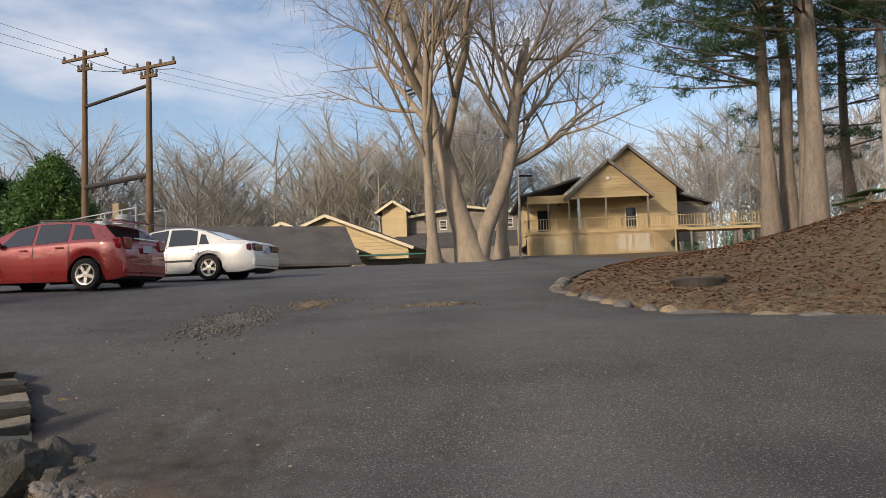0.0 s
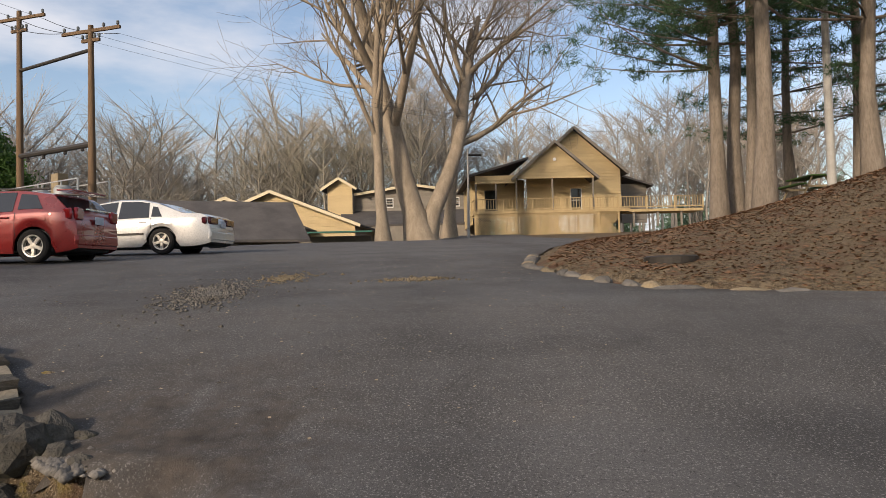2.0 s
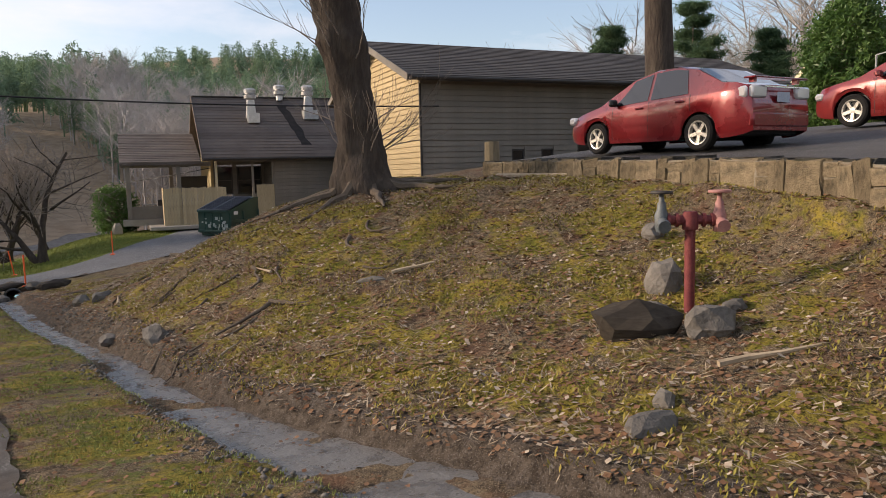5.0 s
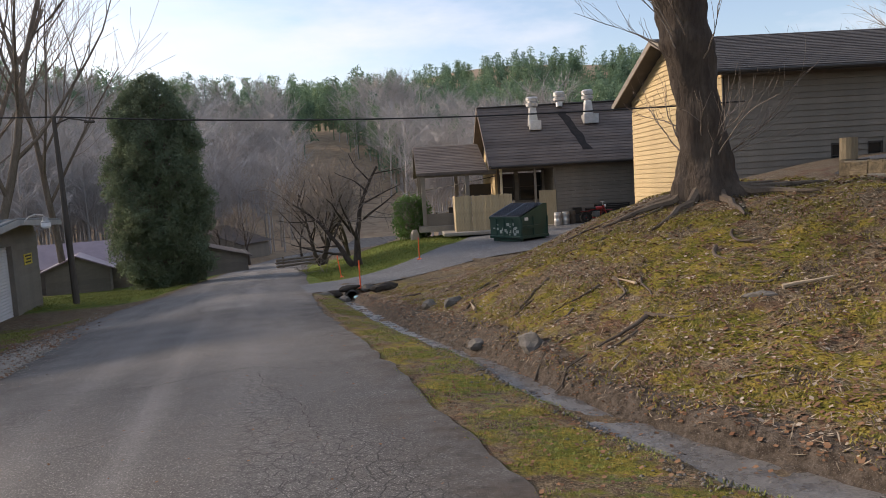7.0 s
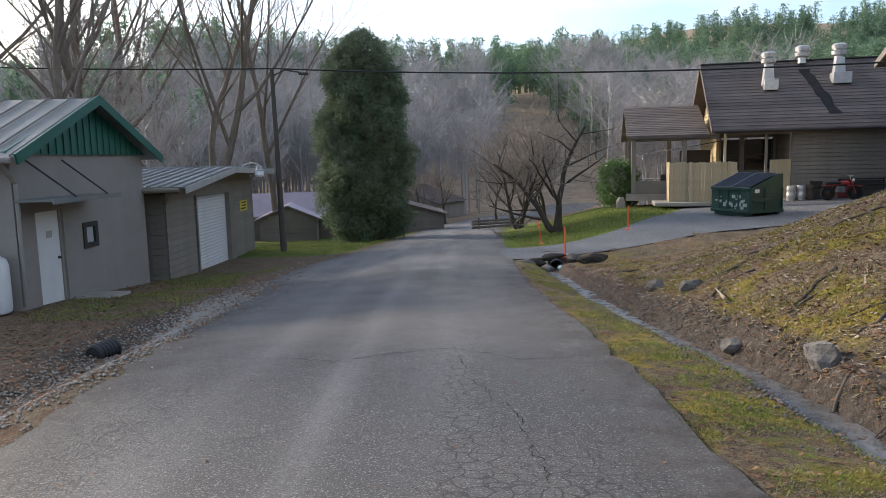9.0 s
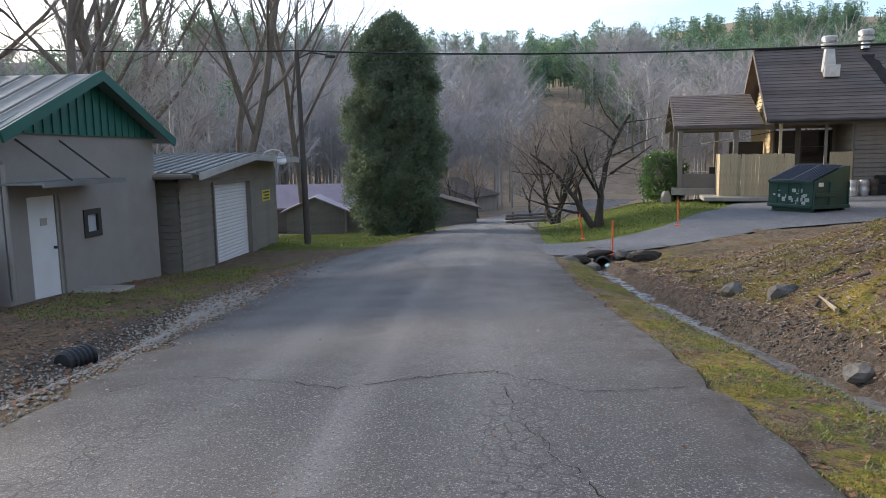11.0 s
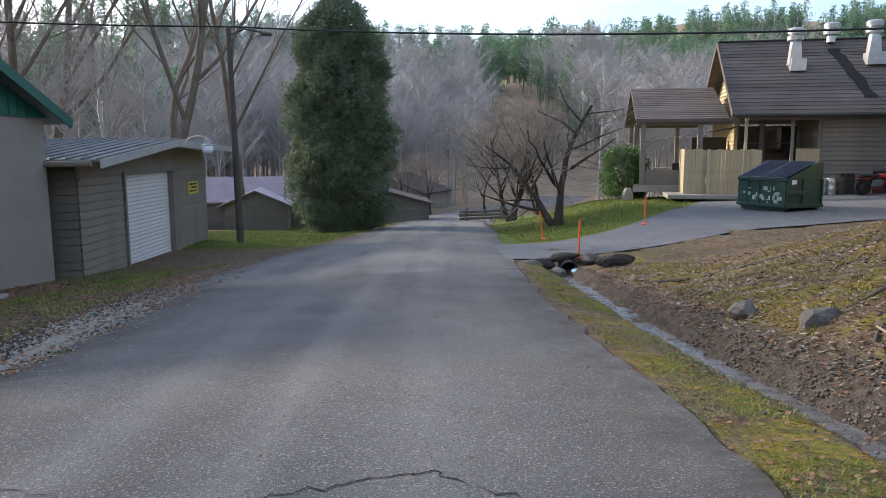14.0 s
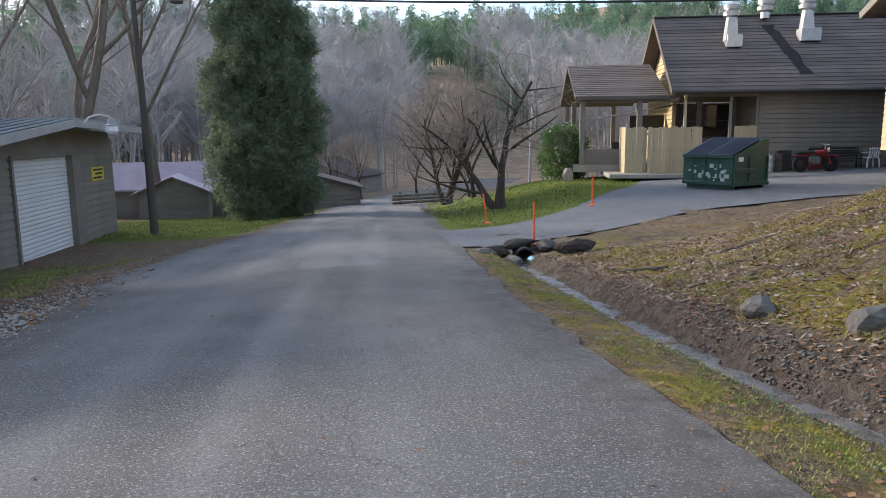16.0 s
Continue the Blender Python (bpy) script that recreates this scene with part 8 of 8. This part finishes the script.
def gravel_patch(name, label, n, cx, cy, rx, ry, seed, size=0.03, lift=0.03, mat=None):
    nr = np.random.default_rng(seed)
    w, r = nr.uniform(0, 6.28, n), np.abs(nr.normal(0, 0.55, n))
    x, y = cx + np.cos(w) * r * rx, cy + np.sin(w) * r * ry
    z = land(x, y) + lift
    base = np.array([(1, 0, 0), (-1, 0, 0), (0, 1, 0), (0, -1, 0), (0, 0, 0.7), (0, 0, -0.7)])
    tri = np.array([(0, 2, 4), (2, 1, 4), (1, 3, 4), (3, 0, 4), (2, 0, 5), (1, 2, 5), (3, 1, 5), (0, 3, 5)])
    s = size * nr.uniform(0.4, 1.3, n)
    V = (base[None] * s[:, None, None] * nr.uniform(0.7, 1.2, (n, 1, 3)) + np.stack([x, y, z], 1)[:, None]).reshape(-1, 3)
    F = (tri[None] + (np.arange(n) * 6)[:, None, None]).reshape(-1, 3)
    o = arrays(name, V, F, mat or M_ROCK)
    return tagged(o, label, "gravel", kind="stuff")


gravel_patch("shed_gravel", "broken grey gravel along the shed verge", 11000, -4.75, 6.0, 1.1, 9.0, 21, 0.022, 0.012, M_CONCRETE)
gravel_patch("pothole_gravel", "loose pale gravel in a broken lot patch", 1500, 10.4, -7.7, 1.5, 0.55, 22, 0.022, 0.062)
gravel_patch("pothole_gravel", "loose brown gravel in a broken lot patch", 260, 11.5, -10.25, 0.35, 0.6, 23, 0.024, 0.062, M_WALLSTONE)
gravel_patch("pothole_gravel", "loose brown gravel in a broken lot patch", 320, 12.1, -8.35, 0.8, 0.4, 26, 0.024, 0.062, M_WALLSTONE)
gravel_patch("ditch_gravel", "wet pebbles along the ditch", 4500, 2.72, 3, 0.6, 10.5, 24, 0.022, 0.004)
gravel_patch("wall_rubble", "loose rubble at the end of the wall", 500, 5.9, -8.0, 0.6, 0.4, 25, 0.05, 0.02)


def root_line(pts, r, label):
    bm = bmesh.new()
    ps = [Vector((x, y, float(land(x, y)) + r * 0.4)) for x, y in pts]
    for i, (a, b) in enumerate(zip(ps, ps[1:])):
        tube(bm, a, b, r * (1 - i / len(ps) * 0.7), r * (1 - (i + 1) / len(ps) * 0.7), 7, False)
    return tagged(part("exposed_root", bm, M_ROOT), label, "root", "exposed roots")


rr = random.Random(8)
for k in range(46):
    x, y = rr.uniform(3.3, 6.9), rr.uniform(0.8, 11)
    w = math.atan2(y - 4.4, x - 7.3) + rr.uniform(-0.5, 0.5)
    pts = [(x, y)]
    for i in range(5):
        w += rr.uniform(-0.8, 0.8)
        pts.append((pts[-1][0] + 0.15 * math.cos(w), pts[-1][1] + 0.15 * math.sin(w)))
    root_line(pts, rr.uniform(0.012, 0.035), "bare grey root running down the bank")


def stick_on(x, y, length, turn, r, label, mat):
    bm = bmesh.new()
    d = Vector((math.cos(radians(turn)), math.sin(radians(turn)), 0))
    ps = [Vector((x, y, 0)) + d * length * f for f in (0, 0.3, 0.6, 1)]
    ps = [Vector((p.x, p.y + 0.02 * math.sin(i * 2), float(land(p.x, p.y)) + r + 0.01)) for i, p in enumerate(ps)]
    for i, (a, b) in enumerate(zip(ps, ps[1:])):
        tube(bm, a, b, r * (1 - 0.2 * i), r * (1 - 0.2 * (i + 1)), 6)
    tagged(part("fallen_stick", bm, mat), label, "stick", "fallen sticks")


for x, y, l, t, r in ((5.75, -4.3, 0.75, -35, 0.03), (5.75, 0.35, 0.55, -30, 0.03), (8.25, -5.0, 0.9, -60, 0.035), (9.6, 2.9, 2.2, -70, 0.05), (4.2, 3.0, 0.5, 60, 0.02), (4.8, 2.0, 0.4, 100, 0.02), (3.5, 0.3, 0.5, 30, 0.015), (4.4, -1.2, 0.4, 140, 0.015), (3.3, 4.6, 0.7, 80, 0.025)):
    stick_on(x, y, l, t, r, "pale dry stick lying on the bank", M_STRAW)


# ---- yard clutter by the kitchen ----
KF = frame_at(16.3, 30.3)


def kpos(s, y, z=-0.75):
    p = KF @ Vector((s, y, 0))
    return (p.x, p.y, float(land(p.x, p.y)) + 0.03)


def keg(s, y, lb, mat):
    ob = thing("keg", lb, "keg", "kegs by the wall", kpos(s, y))
    bm = bmesh.new()
    lathe(bm, ((0.18, 0), (0.2, 0.02), (0.2, 0.14), (0.215, 0.18), (0.215, 0.3), (0.2, 0.34), (0.2, 0.5), (0.215, 0.54), (0.2, 0.62), (0.2, 0.7), (0.17, 0.72), (0.02, 0.71)), 16)
    part("barrel", bm, mat, ob, smooth=True)


keg(-0.15, -0.75, "steel keg standing by the kitchen wall", M_STEEL)
keg(0.3, -0.7, "steel keg standing by the kitchen wall", M_STEEL)
keg(0.75, -0.4, "brown fibre drum standing by the kitchen wall", M_DRUM)


def minibike(at, turn):
    ob = thing("mini_bike", "small red mini motorbike parked by the kitchen wall", "motorbike", "", at, turn)
    ob.scale = (1.2, 1.2, 1.2)
    for x in (-0.48, 0.48):
        wheel = new("wheel")
        wheel.parent = ob
        wheel.matrix_basis = Matrix.Translation((x, 0, 0.26)) @ Matrix.Rotation(radians(90), 4, "X")
        bm = bmesh.new()
        lathe(bm, ((0.14, -0.06), (0.24, -0.07), (0.265, -0.03), (0.265, 0.03), (0.24, 0.07), (0.14, 0.06), (0.14, -0.06)), 20)
        part("tyre", bm, M_RUBBER, wheel, smooth=True)
        bm = bmesh.new()
        lathe(bm, ((0.14, -0.03), (0.14, 0.03), (0.03, 0.05), (0.03, -0.05)), 14)
        part("rim", bm, M_BLACK, wheel)
    bm = bmesh.new()
    for a, b, r in (((-0.48, 0, 0.26), (-0.3, 0, 0.58), 0.022), ((-0.3, 0, 0.58), (0.25, 0, 0.62), 0.022), ((-0.48, 0, 0.26), (0.05, 0, 0.24), 0.022), ((0.05, 0, 0.24), (0.28, 0, 0.64), 0.022), ((0.48, 0.08, 0.26), (0.3, 0.06, 0.78), 0.02), ((0.48, -0.08, 0.26), (0.3, -0.06, 0.78), 0.02)):
        tube(bm, a, b, r, r, 6)
    part("frame", bm, M_BIKERED, ob)
    bm = bmesh.new()
    box(bm, (0.1, 0, 0.66), (0.34, 0.2, 0.16), bevel=0.05)
    part("fuel_tank", bm, M_BIKERED, ob)
    bm = bmesh.new()
    box(bm, (-0.28, 0, 0.66), (0.5, 0.22, 0.09), bevel=0.03)
    part("seat", bm, M_BLACK, ob)
    bm = bmesh.new()
    box(bm, (-0.02, 0, 0.4), (0.3, 0.24, 0.26), bevel=0.04)
    part("engine", bm, M_BLUEGREY, ob)
    bm = bmesh.new()
    tube(bm, (0.28, -0.34, 0.92), (0.28, 0.34, 0.92), 0.016, 0.016, 6)
    tube(bm, (0.3, 0, 0.78), (0.28, 0, 0.92), 0.02, 0.02, 6)
    part("handlebar", bm, M_STEEL, ob)
    for x in (-0.5, 0.5):
        bm = bmesh.new()
        box(bm, (x, 0, 0.55), (0.42, 0.16, 0.03), bevel=0.012)
        part("mudguard", bm, M_BIKERED, ob)
    bm = bmesh.new()
    tube(bm, (0.42, 0, 0.74), (0.36, 0, 0.74), 0.08, 0.07, 12)
    part("headlamp", bm, M_LAMPCLEAR, ob)


minibike(kpos(1.75, -1.7), -12)


def plastic_chair(at, turn):
    ob = thing("garden_chair", "white plastic garden chair with slatted back", "chair", "", at, turn)
    bm = bmesh.new()
    box(bm, (0, 0, 0.42), (0.46, 0.46, 0.035), bevel=0.015)
    part("seat", bm, M_WHITE, ob)
    for x in (-0.22, 0.22):
        for y in (-0.22, 0.22):
            bm = bmesh.new()
            tube(bm, (x * 1.15, y * 1.15, 0), (x, y, 0.42), 0.03, 0.035, 6)
            part("leg", bm, M_WHITE, ob)
        bm = bmesh.new()
        tube(bm, (x * 1.15, -0.2, 0.62), (x * 1.15, 0.22, 0.64), 0.03, 0.03, 6)
        tube(bm, (x * 1.1, -0.2, 0.42), (x * 1.15, -0.2, 0.62), 0.028, 0.028, 6)
        part("arm", bm, M_WHITE, ob)
    for k in range(5):
        bm = bmesh.new()
        x = -0.18 + 0.09 * k
        tube(bm, (x, 0.22, 0.44), (x, 0.3, 0.82 + 0.04 * math.cos((k - 2) * 0.8)), 0.028, 0.024, 6)
        part("back_slat", bm, M_WHITE, ob)
    bm = bmesh.new()
    tube(bm, (-0.23, 0.3, 0.8), (0.23, 0.3, 0.8), 0.03, 0.03, 6)
    part("top_rail", bm, M_WHITE, ob)


plastic_chair(kpos(4.4, -0.6), 170)


def iron_bench(s, y):
    ob = thing("bench", "dark slatted metal bench against the kitchen wall", "bench", "", kpos(s, y), -11.5)
    for k in range(4):
        bm = bmesh.new()
        box(bm, (0, -0.2 + 0.11 * k, 0.43), (1.5, 0.08, 0.03))
        part("seat_slat", bm, M_DARK, ob)
        bm = bmesh.new()
        box(bm, (0, 0.25, 0.55 + 0.1 * k), (1.5, 0.03, 0.07))
        part("back_slat", bm, M_DARK, ob)
    for x in (-0.7, 0.7):
        bm = bmesh.new()
        box(bm, (x, -0.18, 0.3), (0.05, 0.05, 0.6))
        box(bm, (x, 0.25, 0.45), (0.05, 0.05, 0.9))
        box(bm, (x, 0.03, 0.62), (0.05, 0.5, 0.04))
        part("end_frame", bm, M_DARK, ob)


iron_bench(3.3, -0.5)
ob = thing("bucket", "white plastic bucket standing on the asphalt", "bucket", "", kpos(2.6, -1.0))
bm = bmesh.new()
lathe(bm, ((0.12, 0), (0.15, 0.36), (0.16, 0.36), (0.16, 0.33), (0.14, 0.02)), 16)
part("pail", bm, M_WHITE, ob, smooth=True)
for s, y, h, m in ((1.0, -0.35, 0.9, M_DARK), (1.7, -0.4, 0.75, M_WOOD), (2.2, -0.45, 0.95, M_RUSTRED)):
    ob = thing("storage_box", "stacked dark storage boxes by the kitchen wall", "box", "clutter by the wall", kpos(s, y), -11.5)
    bm = bmesh.new()
    box(bm, (0, 0, h * 0.28), (0.55, 0.4, h * 0.55), bevel=0.02)
    part("lower_box", bm, m, ob)
    bm = bmesh.new()
    box(bm, (0.05, 0.02, h * 0.77), (0.42, 0.34, h * 0.4), 12, bevel=0.02)
    part("upper_box", bm, M_DARK, ob)


def patio_set(s, y):
    p = KF @ Vector((s, y, 0))
    ob = thing("patio_table", "metal patio table on the covered patio", "table", "", (p.x, p.y, -0.47))
    bm = bmesh.new()
    box(bm, (0, 0, 0.72), (1.2, 0.8, 0.04), bevel=0.01)
    part("tabletop", bm, M_GREYTRIM, ob)
    for x in (-0.5, 0.5):
        bm = bmesh.new()
        tube(bm, (x, 0, 0), (x, 0, 0.7), 0.03, 0.03, 6)
        box(bm, (x, 0, 0.02), (0.06, 0.6, 0.04))
        part("leg", bm, M_DARK, ob)
    for k, (dx, dy, t) in enumerate(((-1.0, 0, 90), (1.0, 0, -90), (0.2, -0.75, 180))):
        c = thing("patio_chair", "dark metal patio chair beside the table", "chair", "patio chairs", (p.x + dx, p.y + dy, -0.47), t)
        bm = bmesh.new()
        box(bm, (0, 0, 0.43), (0.48, 0.46, 0.03), bevel=0.01)
        part("seat", bm, M_DARK, c)
        bm = bmesh.new()
        box(bm, (0, 0.24, 0.72), (0.46, 0.03, 0.5), bevel=0.01)
        part("backrest", bm, M_DARK, c)
        for x in (-0.21, 0.21):
            for yy in (-0.2, 0.22):
                bm = bmesh.new()
                tube(bm, (x, yy, 0), (x, yy, 0.43), 0.015, 0.015, 5)
                part("leg", bm, M_DARK, c)


patio_set(-6.2, 1.6)
boulder("memorial_stone", "pale upright stone on the lawn edge", L(8.35, 31.4, 0.25), (0.55, 0.3, 0.75), 610, M_CONCRETE, 20)


# ---- cracks and joints in the road ----
M_CRACK = material("open_crack_dirt", (0.016, 0.014, 0.012), (0.03, 0.026, 0.022), 6, 0.95, 0.0, 40)


def crack_line(pts, w, seed):
    """An open crack or joint: a ragged dark ribbon along the road."""
    rr = random.Random(seed)
    ps = []
    for (xa, ya), (xb, yb) in zip(pts, pts[1:]):
        n = max(2, int(math.hypot(xb - xa, yb - ya) / 0.055))
        for k in range(n):
            f = k / n
            ps.append((xa + (xb - xa) * f + rr.gauss(0, 0.02), ya + (yb - ya) * f + rr.gauss(0, 0.02)))
    V, F = [], []
    for i, (x, y) in enumerate(ps):
        a, b = ps[max(0, i - 1)], ps[min(len(ps) - 1, i + 1)]
        d = Vector((b[0] - a[0], b[1] - a[1])).normalized()
        h = w * rr.choice((0.1, 0.25, 0.45, 0.6))
        for sg in (-1, 1):
            px, py = x - d.y * h * sg, y + d.x * h * sg
            V.append((px, py, float(land(px, py)) + 0.0262))
    for i in range(len(ps) - 1):
        F.append((2 * i, 2 * i + 1, 2 * i + 3, 2 * i + 2))
    arrays("crack", np.array(V), np.array(F), M_CRACK, road)


for k, (w, pts) in enumerate(((0.011, ((-3.5, 2.5), (-2.95, 3.0), (-2.2, 2.75), (-1.54, 2.45), (-0.33, 2.9), (0.39, 2.3), (1.3, 2.45))),
                              (0.012, ((-4.4, 13.0), (-3.0, 12.3), (-1.5, 12.0), (-0.2, 12.1), (1.05, 12.0))),
                              (0.007, ((-0.75, 10.5), (-0.8, 8.6), (-0.95, 7.6))),
                              (0.008, ((-0.25, 2.5), (-0.1, 1.5), (0.2, 0.5), (0.25, -0.8))))):
    crack_line(pts, w, 900 + k)


# ---- small buildings down the road ----
def cabin(label, at, turn, w, d, h, rise, wall, roof):
    ob = thing("cabin", label, "cabin", "cabins down the road", at, turn)
    siding_wall(ob, (-w / 2, -d / 2), (w / 2, -d / 2), -0.6, h, wall, 0.3, gable=rise)
    siding_wall(ob, (w / 2, d / 2), (-w / 2, d / 2), -0.6, h, wall, 0.6, gable=rise)
    siding_wall(ob, (w / 2, -d / 2), (w / 2, d / 2), -0.6, h, wall, 0.3)
    siding_wall(ob, (-w / 2, d / 2), (-w / 2, -d / 2), -0.6, h, wall, 0.3)
    for sg in (-1, 1):
        roof_slab(ob, (sg * (w / 2 + 0.35), -d / 2 - 0.35, h - 0.12), (sg * (w / 2 + 0.35), d / 2 + 0.35, h - 0.12), (0, d / 2 + 0.35, h + rise + 0.06), (0, -d / 2 - 0.35, h + rise + 0.06), roof, 0.08)
    return ob


cabin("small cabin with faded mauve metal roof", L(-10.6, 41.0), 8, 3.4, 3.0, 1.6, 0.7, M_SIDING, M_PURPLETIN)
cabin("small cabin with faded mauve metal roof", L(-12.6, 43.8), 98, 4.5, 6.0, 1.9, 1.2, M_SIDING, M_PURPLETIN)
cabin("dark cabin porch with mauve metal roof", L(-8.2, 44.5), 98, 2.6, 3.0, 2.0, 0.4, M_SIDING, M_PURPLETIN)
cabin("grey-brown cabin beyond the lawn", L(-4.5, 52.0), 5, 7.0, 5.0, 1.8, 0.9, M_SIDING, M_ROOF)
cabin("tan low house across the valley road", L(-5.5, 90.0), -25, 12.0, 8.0, 2.2, 2.0, M_SHEDSIDE, M_ROOF)
ob = thing("log_rail", "stacked split-log rail beside the road", "fence", "", L(2.9, 45.5), 20)
for k in range(3):
    bm = bmesh.new()
    tube(bm, (-1.8, 0.1 * (k % 2), 0.2 + 0.22 * k), (1.8, -0.1 * (k % 2), 0.22 + 0.22 * k), 0.09, 0.08, 7)
    part("log", bm, M_BARK, ob)
for x in (-1.2, 1.2):
    bm = bmesh.new()
    tube(bm, (x, 0.2, -0.1), (x, 0.2, 0.85), 0.07, 0.07, 7)
    part("stake", bm, M_BARK, ob)
ob = thing("bin", "blue plastic bin beside the far cabin", "bin", "", L(-5.6, 60))
bm = bmesh.new()
lathe(bm, ((0.28, 0), (0.34, 0.9), (0.36, 0.92), (0.3, 1.0), (0.02, 1.04)), 14)
part("tub", bm, M_BLUETUB, ob, smooth=True)
for k, (x, y, h) in enumerate(((-2.5, 58, 4.0), (-0.8, 66, 4.5), (4.5, 68, 4.5), (8.0, 58, 5.0), (-7.5, 62, 4.2))):
    bare_tree("small bare roadside tree beyond the lawn", L(x, y), h, 0.13, 130 + k, 0.6, 6, 3, (0, 0), 0.3, M_DARKBARK, M_TWIG, 0.3, 0.12, "yard trees")
ob = thing("refuse_barrel", "dark barrel at the end of the deck rail", "barrel", "", L(59.2, -35.6))
bm = bmesh.new()
lathe(bm, ((0.3, 0), (0.32, 1.7), (0.28, 1.8), (0.02, 1.82)), 14)
part("drum", bm, M_BLUEGREY, ob, smooth=True)
ob = thing("picnic_table", "green picnic table among the pines on the mound", "table", "", L(27.5, -25.2))
bm = bmesh.new()
box(bm, (0, 0, 0.75), (1.8, 0.75, 0.05))
part("tabletop", bm, M_HOLLY, ob)
for y in (-0.7, 0.7):
    bm = bmesh.new()
    box(bm, (0, y, 0.45), (1.8, 0.26, 0.05))
    part("bench_board", bm, M_HOLLY, ob)
for x in (-0.7, 0.7):
    bm = bmesh.new()
    box(bm, (x, 0, 0.37), (0.08, 1.3, 0.08))
    tube(bm, (x, -0.6, 0), (x, -0.25, 0.73), 0.04, 0.04, 5)
    tube(bm, (x, 0.6, 0), (x, 0.25, 0.73), 0.04, 0.04, 5)
    part("trestle", bm, M_WOOD, ob)
